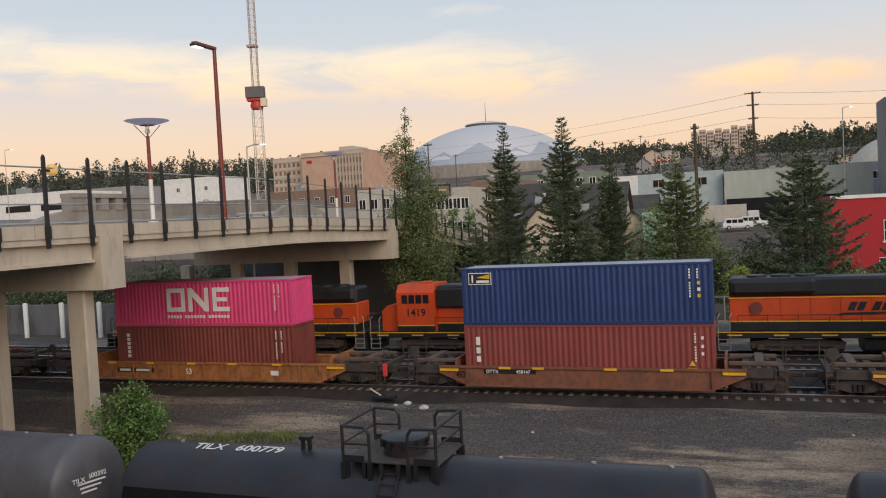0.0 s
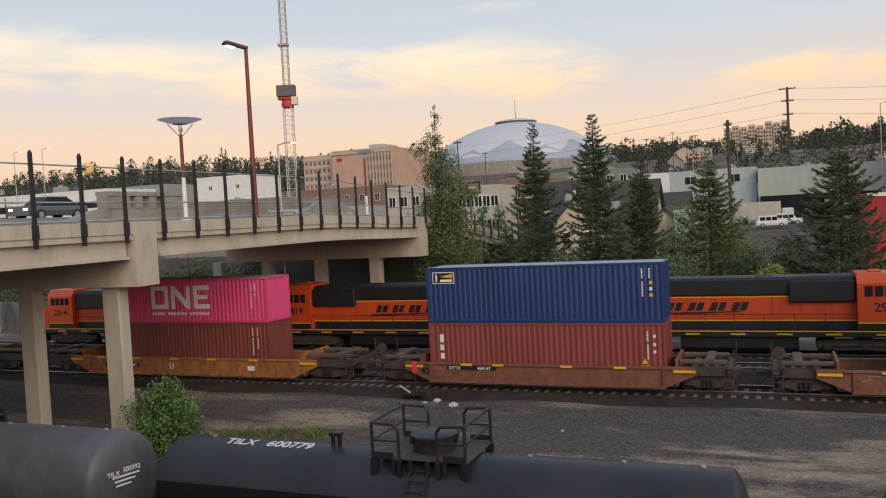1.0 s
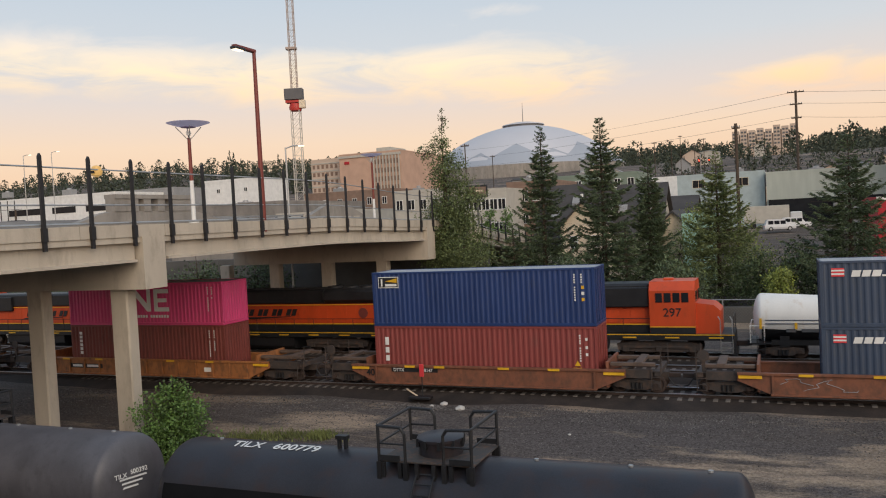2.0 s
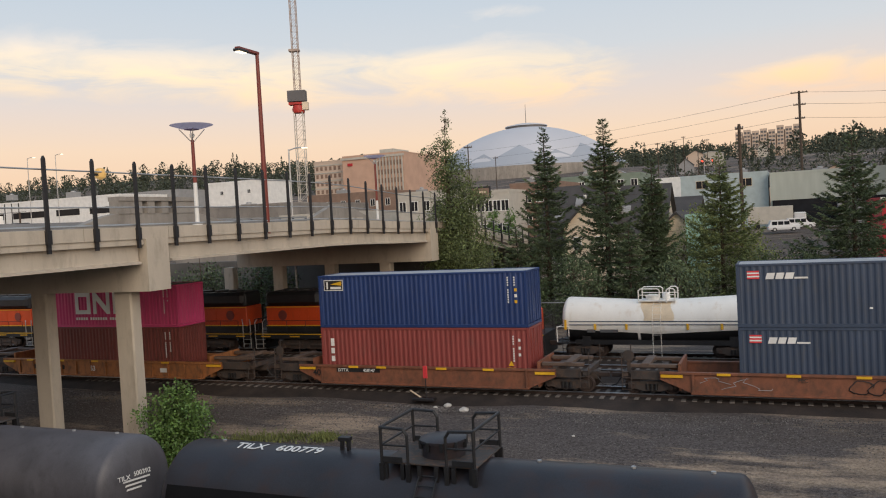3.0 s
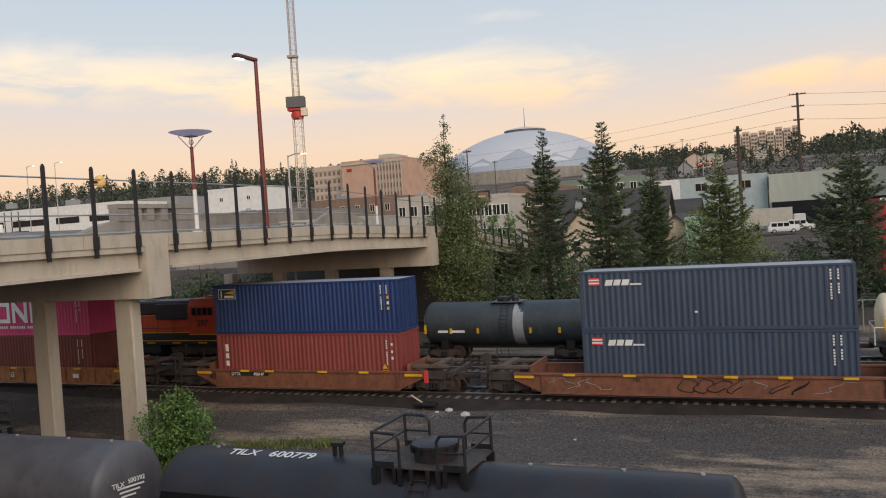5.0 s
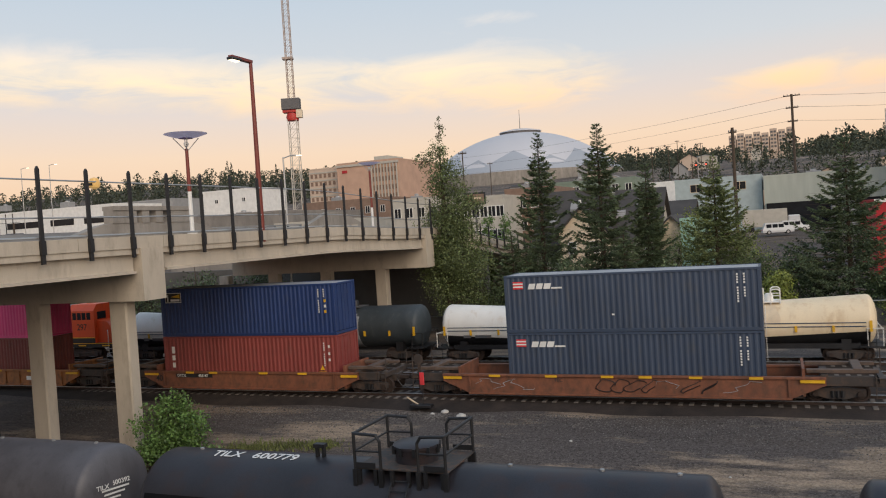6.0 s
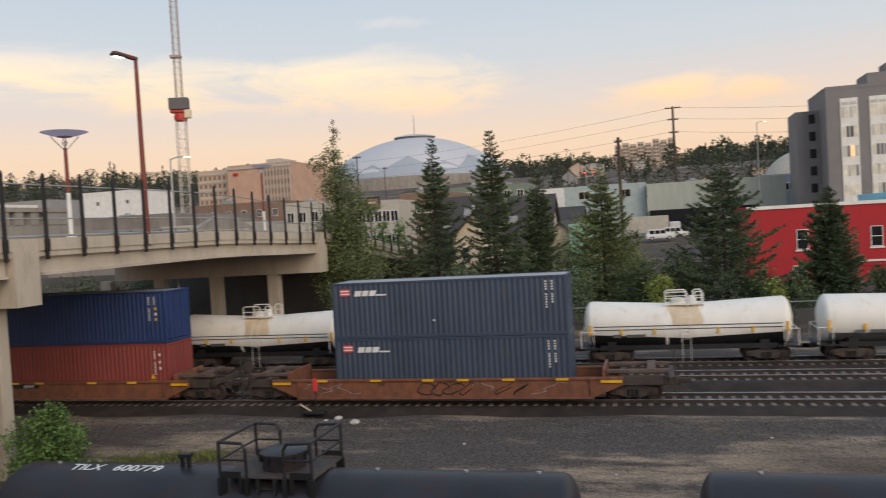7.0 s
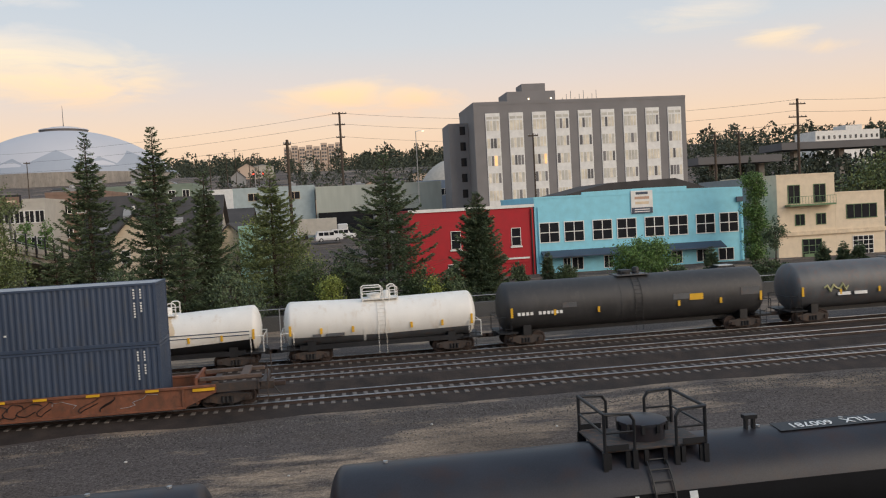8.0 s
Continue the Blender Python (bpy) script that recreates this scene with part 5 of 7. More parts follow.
def planting():
    x, y, h = tip(-15.3, 6.52, 74)
    conifer(x, y, h, 4.3, 11, "tall slim dark green fir with a ragged tip", full=1.0)
    x, y, h = tip(-11.2, 6.94, 72)
    conifer(x, y, h, 4.9, 12, "tallest dark green fir by the fence", full=1.15)
    x, y, h = tip(-8.1, 3.75, 73)
    conifer(x, y, h, 2.4, 13, "narrow dense green conifer", full=1.2, dome=0.7)
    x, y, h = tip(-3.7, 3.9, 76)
    conifer(x, y, h, 5.0, 14, "broad fir with yellow-green shrubs behind it", "needle_lit", full=1.1)
    x, y, h = tip(4.25, 4.4, 71)
    conifer(x, y, h, 6.2, 15, "broad dark fir with spreading lower branches", full=1.25)
    x, y, h = tip(10.6, 1.25, 74)
    conifer(x, y, h, 3.0, 16, "dense conical cypress before the red wall", full=5.0, dome=0.75)
    x, y, h = tip(-17.5, -0.6, 71)
    conifer(x, y, h, 3.6, 17, "low spreading fir beside the overpass", full=0.8)
    x, y, h = tip(-9.8, -0.5, 68)
    conifer(x, y, h, 3.2, 18, "young fir among the taller ones", full=0.8)
    x, y, h = tip(-22.2, 7.6, 69)
    broadleaf(x, y, h, [(0.1, 0, h - 0.9, 0.45, 1.1), (-0.1, 0, h - 3.0, 0.9, 1.2), (-1.5, 0, h - 3.2, 0.75, 0.7), (0.4, 0, h - 5.2, 1.5, 1.7), (0.9, 0.3, h - 7.6, 2.1, 2.0), (0.4, 0, h - 9.8, 2.2, 2.2), (1.6, 0, h - 11.5, 2.2, 2.2), (-0.2, 0, h - 13.2, 2.1, 1.8), (1.2, 0, h - 15.2, 2.0, 1.6)], 21, "tall leafy tree with an uneven light green crown", n=34000, size=0.155)
    # shrubs along the fence
    rng = random.Random(5)
    shrubs = [(-19.5, -3.4, 70, 2.0, "leaf"), (-13.2, -2.8, 67, 2.2, "needle"), (-6.2, -3.3, 67, 2.0, "needle"), (-5.6, 0.3, 82, 2.8, "leafy"), (-2.2, 0.1, 82, 3.0, "leafy"), (-1.3, -2.7, 72, 2.0, "leaf"), (0.4, -3.1, 71, 2.4, "leaf"),
              (-0.4, -4.0, 67, 1.4, "leafy"), (2.0, -2.3, 76, 2.2, "leaf"), (6.2, -4.0, 68, 1.7, "leaf"), (7.2, -4.6, 67, 1.2, "leafy"), (8.3, -4.9, 68, 1.4, "leaf"), (9.0, -4.2, 70, 1.2, "leaf"), (13.3, -3.9, 84, 0.8, "needle"), (17.0, -4.3, 84, 1.3, "leaf"), (29.6, -4.3, 84, 1.6, "leaf"), (31.5, -4.6, 85, 1.5, "needle"), (33.8, -4.7, 85, 1.5, "leaf"), (36.0, -4.6, 85, 1.6, "leaf"), (38.0, -4.4, 85, 1.8, "needle"), (24.4, -4.6, 84, 1.2, "leaf"), (-16.2, -3.6, 68, 2.2, "leaf")]
    for az, el, d, r, lf in shrubs:
        x, y = bear(az, d)
        hh = 9 + d * math.tan(radians(el)) - height(x, y)
        hh = max(hh, 1.2)
        broadleaf(x, y, hh, [(rng.uniform(-0.5, 0.5) * r, rng.uniform(-0.3, 0.3), hh * f, r * rng.uniform(0.6, 0.9), hh * 0.3) for f in (0.3, 0.45, 0.7)], rng.randint(1, 999), "yellow-green leafy shrub by the fence" if lf == "leafy" else "dark green leafy shrub by the fence", "hedge" if lf == "leaf" else lf, n=4200, size=0.17, category="shrub", name="shrub", trunk=False)
    # round bush, ivy-grown tree and hedges before the facades
    x, y = bear(21.9, 88)
    broadleaf(x, y, 4.0, [(-1.7, 0, 2.1, 1.7, 1.6), (1.5, 0, 2.2, 1.8, 1.7), (0, 0, 2.7, 1.7, 1.4), (0, -0.6, 1.4, 2.2, 1.2)], 31, "rounded light green bush before the blue building", "bush", n=15000, size=0.19, category="shrub", name="shrub", trunk=False)
    x, y = bear(29.2, 100)
    broadleaf(x, y, 10.5, [(-0.2, 0, 9.6, 1.3, 1.0), (0.3, 0, 7.9, 1.1, 1.3), (-0.1, 0, 6.0, 1.2, 1.4), (0.3, 0, 4.0, 1.2, 1.5), (0.2, 0, 1.8, 1.3, 1.4)], 32, "ivy-covered trunk between two buildings", "bush", n=11000, size=0.2)
    x, y = bear(30.4, 92)
    broadleaf(x, y, 5.5, [(0, 0, 4.2, 1.1, 1.4)], 33, "small dark round tree by the beige house", "needle", n=1500, size=0.2)
    for az, d, w in ((33.2, 92, 0.8), (34.4, 92, 0.9), (35.3, 92, 0.9), (26.4, 88, 0.8), (15.4, 86, 0.7)):
        x, y = bear(az, d)
        conifer(x, y, 3.4, w, int(az * 10), "small clipped cypress by the house wall", full=2.5, dome=0.7)
    x, y = bear(37.6, 130)
    broadleaf(x, y, 13, [(0, 0, 9, 5.5, 4), (-5, 0, 7, 4, 3.5)], 34, "big dark leafy tree behind the beige house", "leaf", n=6000, size=0.4)
    # bush at the pier and dry weeds
    x, y = -25.6, 28.9
    broadleaf(x, y, 3.9, [(0.1, 0, 0.9, 1.55, 1.1), (-0.6, -0.2, 1.7, 1.0, 1.0), (0.75, -0.1, 1.8, 0.95, 1.0), (0.0, 0, 2.5, 0.85, 0.8), (0.35, 0, 3.1, 0.4, 0.5), (-0.35, 0.1, 2.95, 0.4, 0.45), (0.1, 0, 0.3, 1.5, 0.5)], 41, "bright green bushy shrub at the pier's foot", "bush", n=12000, size=0.13, category="shrub", name="shrub", trunk=False)
    g, rng = Geo(), random.Random(8)
    for _ in range(2300):
        cx, cy, sx, sy = rng.choice(((-22.6, 31.3, 0.9, 0.35), (-19.6, 31.8, 0.35, 0.25), (-23.4, 30.8, 0.7, 0.3), (-19.8, 31.7, 0.3, 0.2), (-21.0, 31.5, 0.8, 0.25)))
        px, py = rng.gauss(cx, sx), rng.gauss(cy, sy)
        d = Vector((rng.gauss(0, 0.4), rng.gauss(0, 0.4), 1)).normalized()
        blade(g, Vector((px, py, height(px, py))), d, d.cross(rnd(rng)).normalized(), rng.uniform(0.1, 0.34), 0.02)
    single("weeds", g, M["dry"], "dry yellow-green weeds on the dirt", "weeds", kind="stuff", fix=False)


def street_trees():
    for az, el, d in ((-19.1, 0.9, 98), (-17.9, 0.6, 99)):
        x, y, h = tip(az, el, d)
        broadleaf(x, y, h, [(0, 0, h * 0.85, 0.7, h * 0.16), (0, 0, h * 0.6, 0.9, h * 0.2), (0, 0, h * 0.35, 0.8, h * 0.18)], int(-az * 10), "slim light green street tree before the shops", "bush", n=2400, size=0.22)


def far_tree(g, rng, x, y, z, h, w, pointed):
    """A distant tree of ragged clumps."""
    d0 = math.hypot(x, y)
    k = 85 if d0 > 600 else (130 if d0 > 380 else 260)
    for i in range(k):
        f = (i + rng.random()) / k
        rad = w * ((1 - f) ** 0.8 if pointed else math.sin(math.pi * min(0.15 + 0.85 * f, 1)) ** 0.6)
        a = rng.uniform(0, math.tau)
        q = rng.uniform(0.2, 1.0)
        p = Vector((x + math.cos(a) * rad * q, y + math.sin(a) * rad * q, z + h * f))
        s = h * (0.06 if d0 > 600 else (0.05 if d0 > 380 else 0.038)) * rng.uniform(0.7, 1.4) * (0.55 if pointed and f > 0.7 else 1)
        d1, d2 = rnd(rng), rnd(rng)
        g.face([p + d1 * s, p + d2 * s, p - d1 * s * 0.8, p - d2 * s])


def woods():
    rng = random.Random(77)
    g = Geo()
    for az0, az1, d0, d1, n in ((-58, -22, 620, 1250, 800), (-10, 12, 620, 1250, 620), (24, 48, 420, 900, 420), (-9, 10, 330, 560, 70), (25.6, 42, 215, 340, 120), (-30, -5, 1000, 1350, 250), (-45, -36, 260, 330, 20)):
        for _ in range(n):
            d = rng.uniform(d0, d1)
            az = rng.uniform(az0, az1)
            x, y = bear(az, d)
            if -3.4 < az < 2.2 and 560 < d < 870 and rng.random() < 0.8:
                continue        # the clearing below the apartments
            hh = rng.uniform(9, 20) * (rng.uniform(1.15, 1.5) if rng.random() < 0.10 and d > 600 else (1 if d > 600 else 0.75))
            pt = rng.random() < 0.3
            far_tree(g, rng, x, y, height(x, y) - 1, hh, hh * (0.22 if pt else 0.5), pt)
    single("far_woods", g, M["far"], "dark wooded hillside under the sunset sky", "woods", kind="stuff", fix=False)


M["wallg"] = mat("stained_grey_wall", (0.15, 0.15, 0.155), 0.9, var=0.3, scale=0.3, grime=(0.06, 0.06, 0.06), amount=0.5, streak=3)


def under_bridge():
    """Trees, wall and pale bollards seen between the piers."""
    rng = random.Random(12)
    for k in range(9):
        x, y = -48 - k * 6 + rng.uniform(-2, 2), 66 + rng.uniform(-2, 3)
        broadleaf(x, y, 8, [(0, 0, 4.6, 2.4, 1.8), (1.5, 0, 3.5, 2.4, 2.0), (-1.4, 0, 2.2, 2.4, 1.8)], 60 + k, "dark leafy tree in the shade beyond the overpass", "needle", n=3200, size=0.24)
    w = single("yard_wall", Geo().box(-110, -44, 60.2, 60.7, -0.6, 2.6), M["wallg"], "long grey stained wall beyond the tracks", "wall", kind="structure")
    for k in range(10):
        x = -46 - k * 4.4
        single("bollard", Geo().lathe_z([(0.22, -0.3), (0.22, 2.9), (0.15, 3.0)], x, 58.5, 10), M["white"], "tall pale bollard before the grey wall", "bollard", group="bollards", smooth=True)


planting()
street_trees()
woods()
under_bridge()


# ---- buildings ----
def window(parent, x, z, w, h, y, nx=1, nz=1, frame_m="white", glass_m="glass", bar=0.07):
    """A framed window on a wall that faces -y at y."""
    def ring(q, yy):
        return [(x - w / 2 + q, yy, z - h / 2 + q), (x + w / 2 - q, yy, z - h / 2 + q), (x + w / 2 - q, yy, z + h / 2 - q), (x - w / 2 + q, yy, z + h / 2 - q)]

    ob = part("window", Geo().rings([ring(0, y + 0.02), ring(0, y - 0.06), ring(bar, y - 0.06), ring(bar, y + 0.02)]), M[frame_m], parent)
    for i in range(1, nx):
        xx = x - w / 2 + w * i / nx
        part("mullion", Geo().box(xx - bar / 2, xx + bar / 2, y - 0.05, y + 0.02, z - h / 2 + bar, z + h / 2 - bar), M[frame_m], ob)
    for i in range(1, nz):
        zz = z - h / 2 + h * i / nz
        part("mullion", Geo().box(x - w / 2 + bar, x + w / 2 - bar, y - 0.045, y + 0.02, zz - bar / 2, zz + bar / 2), M[frame_m], ob)
    part("pane", Geo().box(x - w / 2 + 0.03, x + w / 2 - 0.03, y - 0.025, y - 0.005, z - h / 2 + 0.03, z + h / 2 - 0.03), M[glass_m], ob)
    return ob


def block(name, label, x0, x1, y0, y1, z0, z1, wall, roof="shingle", rz=0, parapet=0.35, category="building", at=None):
    """Walls, a recessed flat roof and a coping; its origin at the near wall's middle, on the ground."""
    b = thing(name, label, category, at or ((x0 + x1) / 2, y0, z0), rz)
    w, d, h = (x1 - x0) / 2, y1 - y0, z1 - z0
    part("wall", Geo().box(-w, w, 0, d, -1.5, h - 0.05), M[wall], b)
    part("roof", Geo().box(-w + 0.15, w - 0.15, 0.15, d - 0.15, h - 0.048, h + 0.02), M[roof], b)
    g = Geo()
    g.box(-w - 0.04, w + 0.04, -0.04, 0.2, h - 0.05, h + parapet).box(-w - 0.04, w + 0.04, d - 0.2, d + 0.04, h - 0.05, h + parapet)
    g.box(-w - 0.04, -w + 0.2, 0.2, d - 0.2, h - 0.05, h + parapet).box(w - 0.2, w + 0.04, 0.2, d - 0.2, h - 0.05, h + parapet)
    part("parapet", g, M[wall], b)
    return b


def zel(y, el, az):
    return 9 + y / math.cos(radians(az)) * math.tan(radians(el))


def tx(az, y):
    return y * math.tan(radians(az))


def tower():
    y = 140.0
    x0, x1 = tx(10.3, y) + 1.1, tx(25.1, y)
    z0, z1 = 1.5, 26.9
    b = block("office_tower", "grey slab tower with nine bright window bays", x0, x1, y, y + 15, z0, z1, "tgrey", "greyw", parapet=0.5)
    w = (x1 - x0) / 2
    rng = random.Random(3)
    h = z1 - z0
    for i in range(9):
        xc = -w + 3.3 + i * (2 * w - 5.5) / 8
        bay = part("window_bay", Geo().box(xc - 1.28, xc + 1.28, -0.12, -0.02, 3.0, h - 1.5), M["white"], b, "pale panelled bay")
        for k in range(8):
            zc = h - 3.6 - k * 3.05
            if zc < 3.5:
                break
            for q in range(4):
                xq = xc - 0.87 + q * 0.58
                u = rng.random()
                dim = "amber" if u > 0.985 else ("dgrey" if u < 0.05 + 0.03 * k else ("tgrey" if u < 0.12 + 0.06 * k else ("haze" if u < 0.5 else "litglass")))
                wide = 0.24 if q in (0, 2) else 0.2
                part("pane", Geo().box(xq - wide, xq + wide, -0.16, -0.125, zc - 0.95, zc + 0.75), M[dim], bay)
            if k == 0:
                for q in (-0.6, 0.6):
                    part("pane", Geo().box(xc + q - 0.5, xc + q + 0.5, -0.15, -0.125, zc + 1.05, zc + 1.5), M["haze"], bay)
    part("penthouse", Geo().box(-w + 7, -w + 16, 4, 11, h, h + 2.7).box(-w + 10.2, -w + 14.6, 5.5, 10, h + 2.7, h + 4.3), M["tgrey"], b, "grey rooftop plant room")
    for xx in (-w + 11.0, -w + 15.2):
        part("wall_lamp", Geo().box(xx - 0.12, xx + 0.12, 3.9, 3.99, h + 1.2, h + 1.45), M["lampw"], b, "small lit wall lamp")
    for k in range(9):
        xx = -w + 17 + k * 0.8
        part("antenna", Geo().tube((xx, 3, h), (xx, 3, h + 1.2 + (k % 3) * 0.6), 0.05, 5), M["greyw"], b)
    for k in range(3):
        part("rooftop_unit", Geo().box(w - 9 + k * 3.4, w - 6.4 + k * 3.4, -9, -7, 5.9, 7.0), M["greyw"], b)
    part("stair_wing", Geo().box(-w - 3.6, -w - 0.02, 6, 14, -1, h - 2.4), M["tgrey"], b, "grey stair wing")
    for k in range(7):
        part("pane", Geo().box(-w - 1.6, -w - 0.6, 5.94, 5.99, h - 4.5 - k * 2.85, h - 3.0 - k * 2.85), M["glass"], b)


M["amber"] = mat("lit_window", (0.6, 0.4, 0.2), 0.4, glow=((1.0, 0.52, 0.2), 0.9))


M["haze"] = mat("hazy_glass", (0.55, 0.53, 0.47), 0.3, var=0.2, scale=0.5, bump=0)
M["tgrey"] = mat("tower_wall", (0.22, 0.21, 0.21), 0.85, var=0.1, scale=0.3)


def facades():
    y = 92.0
    g0 = height(30, y)
    # red house
    x0, x1 = tx(5.8, y), tx(14.55, y)
    z1 = 9.0
    b = block("red_house", "red painted two-storey brick house with white windows", x0, x1, y, y + 16, g0, z1, "redw", "metalroof", parapet=0.12)
    w, h = (x1 - x0) / 2, z1 - g0
    part("cornice", Geo().box(-w - 0.1, w + 0.1, -0.14, -0.045, h - 0.22, h + 0.14), M["white"], b, "white cornice")
    for xc in (-2.0 + 0.0, 5.1):
        window(b, xc, 4.6, 1.15, 2.1, -0.02, 1, 2)
        part("sill", Geo().box(xc - 0.7, xc + 0.7, -0.16, -0.03, 3.35, 3.52), M["white"], b)
    window(b, -2.4, 1.2, 1.3, 1.3, -0.02, 1, 2)
    part("trim_band", Geo().box(3.6, 6.6, -0.1, -0.02, 2.0, 2.2), M["white"], b)
    part("trim_band", Geo().box(2.4, 6.6, -0.1, -0.02, 1.6, 1.72), M["redw"], b)
    part("downpipe", Geo().tube((w - 0.3, -0.12, -0.5), (w - 0.3, -0.12, h - 0.4), 0.08, 8), M["rust"], b)
    # blue building
    x0, x1 = tx(14.62, y) + 0.02, tx(28.5, y)
    z1 = 9.7
    b = block("blue_building", "sky-blue commercial building with white-framed windows and awning", x0, x1, y, y + 18, g0, z1, "cyan", "shingle", parapet=0.2)
    w, h = (x1 - x0) / 2, z1 - g0
    part("stepped_parapet", Geo().prism_y([(-w * 0.55, h + 0.2), (-w * 0.55, h + 0.5), (w * 0.05, h + 0.62), (w * 0.45, h + 0.62), (w * 0.45, h + 0.3), (w * 0.98, h + 0.2)], -0.04, 0.25), M["cyan"], b)
    part("upper_roof", Geo().prism_y([(-w * 0.72, h + 0.1), (-w * 0.2, h + 1.5), (w * 0.45, h + 1.7), (w * 0.8, h + 0.2)], 3, 15), M["shingle"], b, "dark shallow roof")
    for k in range(4):
        for j in (-1.5, 1.5):
            window(b, -w + 3.2 + k * 6.45 + j, 4.85, 2.45, 2.4, -0.02, 2, 2, bar=0.1)
    aw = Geo().prism_x([(0.0, 2.7), (-1.5, 2.05), (-1.5, 1.95), (0.0, 2.4)], -w + 0.6, w - 3.0)
    part("awning", aw, M["slate"], b, "dark sloping awning")
    for xc, ww, m in ((-11.6, 1.0, "door"), (-9.3, 0.9, "w"), (-8.0, 1.4, "w"), (-4.2, 1.2, "w"), (1.3, 1.6, "w"), (4.3, 1.4, "w"), (7.6, 1.6, "w"), (10.6, 2.0, "w")):
        if m == "door":
            part("door", Geo().box(xc - 0.5, xc + 0.5, -0.1, -0.01, 0.0, 2.0, 0.01), M["wood"], b, "orange wooden door")
        else:
            window(b, xc, 1.05, ww, 1.5, -0.02, 2, 1)
    s = part("signboard", Geo().box(-1.2, 1.5, -0.16, -0.05, 6.5, 9.2, 0.02), M["white"], b, "white signboard with a dark base")
    part("marking", Geo().box(-1.15, 1.45, -0.175, -0.162, 6.5, 7.2), M["slate"], s)
    for zz in (6.66, 6.92):
        part("marking", Geo().box(-0.8, 1.1, -0.185, -0.178, zz, zz + 0.1), M["white"], s)
    for zz, ww in ((8.9, 0.75), (8.35, 0.9), (7.75, 0.85)):
        part("marking", Geo().box(0.15 - ww, 0.15 + ww, -0.175, -0.162, zz - 0.16, zz + 0.14), M["tan" if zz < 8 else ("brick" if zz < 8.5 else "slate")], s)
    part("gutter_box", Geo().box(w - 0.9, w - 0.1, -0.3, -0.02, h - 1.6, h - 1.0), M["slate"], b)
    part("downpipe", Geo().tube((w - 0.35, -0.14, -0.5), (w - 0.35, -0.14, h - 1.5), 0.07, 8), M["cyan"], b)
    part("downpipe", Geo().tube((-w + 0.4, -0.14, -0.5), (-w + 0.4, -0.14, h - 1.0), 0.07, 8), M["cyan"], b)
    # beige house: tall part, low wing, set-back roof
    x0, x1 = tx(30.6, y), tx(34.0, y)
    b = block("beige_house", "beige stucco house with green balconies and windows", x0, x1, y, y + 14, g0, 10.9, "beige", "metalroof", parapet=0.15)
    w = (x1 - x0) / 2
    for xc in (-1.6, 1.8):
        window(b, xc, 7.75, 1.6, 2.3, -0.02, 2, 1, "green")
    for xc in (-0.9, 1.9):
        window(b, xc, 4.6, 1.3, 1.4, -0.02, 2, 1, "green")
    bal = part("balcony", Geo().box(-2.8, 3.3, -1.1, -0.02, 6.3, 6.5), M["green"], b, "green balcony floor")
    g = Geo()
    for i in range(16):
        g.tube((-2.7 + i * 0.4, -1.05, 6.5), (-2.7 + i * 0.4, -1.05, 7.45), 0.02, 4)
    g.tube((-2.8, -1.05, 7.45), (3.3, -1.05, 7.45), 0.03, 5)
    part("railing", g, M["green"], bal)
    part("ledge", Geo().box(-w, w, -0.25, -0.02, 2.7, 3.2), M["tan"], b)
    window(b, 0.6, 1.0, 2.6, 2.4, -0.02, 3, 3, "green")
    part("door_panel", Geo().box(-0.5, 1.7, -0.12, -0.09, -0.2, 0.4), M["green"], b)
    wx0, wx1 = x1 + 0.02, tx(36.75, y)
    b2 = block("beige_wing", "low beige wing with a band of green windows", wx0, wx1, y, y + 12, g0, 8.45, "beige", "metalroof", parapet=0.15)
    ww = (wx1 - wx0) / 2
    window(b2, 0.2, 5.3, ww * 1.25, 1.8, -0.02, 4, 1, "green")
    part("ledge", Geo().box(-ww, ww, -0.25, -0.02, 2.7, 3.2), M["tan"], b2)
    window(b2, 0.3, 1.1, 2.8, 2.3, -0.02, 4, 4, "white")
    b3 = block("grey_annex", "grey annex with a green eave behind the ivy", tx(28.7, 97), tx(30.7, 97), 97, 110, g0, 10.8, "greyw", "metalroof", parapet=0.1)
    part("eave", Geo().box(-2.4, 2.4, -0.5, -0.05, 9.0, 9.4), M["green"], b3)
    window(b3, 0.8, 7.0, 1.2, 1.4, -0.02, 1, 2)


M["wood"] = mat("door_wood", (0.45, 0.18, 0.06), 0.6)


def gabled(name, label, x0, x1, y0, y1, z0, ze, zr, wall, roof="shingle", ridge="x", windows=()):
    """A pitched-roof house; the ridge along x or y."""
    b = thing(name, label, "house", ((x0 + x1) / 2, y0, z0), 0)
    w, d, h, r = (x1 - x0) / 2, y1 - y0, ze - z0, zr - z0
    if ridge == "y":
        part("wall", Geo().prism_y([(-w, -1), (w, -1), (w, h), (0, r), (-w, h)], 0, d), M[wall], b)
        for s in (-1, 1):
            part("roof", Geo().prism_y([(0, r + 0.02), (s * (w + 0.5), h - 0.5 * (r - h) / w), (s * (w + 0.5), h - 0.5 * (r - h) / w + 0.22), (0, r + 0.26)], -0.5, d + 0.5), M[roof], b)
    else:
        part("wall", Geo().prism_x([(0, -1), (d, -1), (d, h), (d / 2, r), (0, h)], -w, w), M[wall], b)
        for s in (-1, 1):
            ye = d / 2 + s * (d / 2 + 0.5)
            ze2 = h - 0.5 * (r - h) / (d / 2)
            part("roof", Geo().prism_x([(d / 2, r + 0.02), (ye, ze2), (ye, ze2 + 0.22), (d / 2, r + 0.26)], -w - 0.5, w + 0.5), M[roof], b)
    for xc, zc, ww, hh in windows:
        window(b, xc, zc, ww, hh, -0.02, 1, 2)
    return b


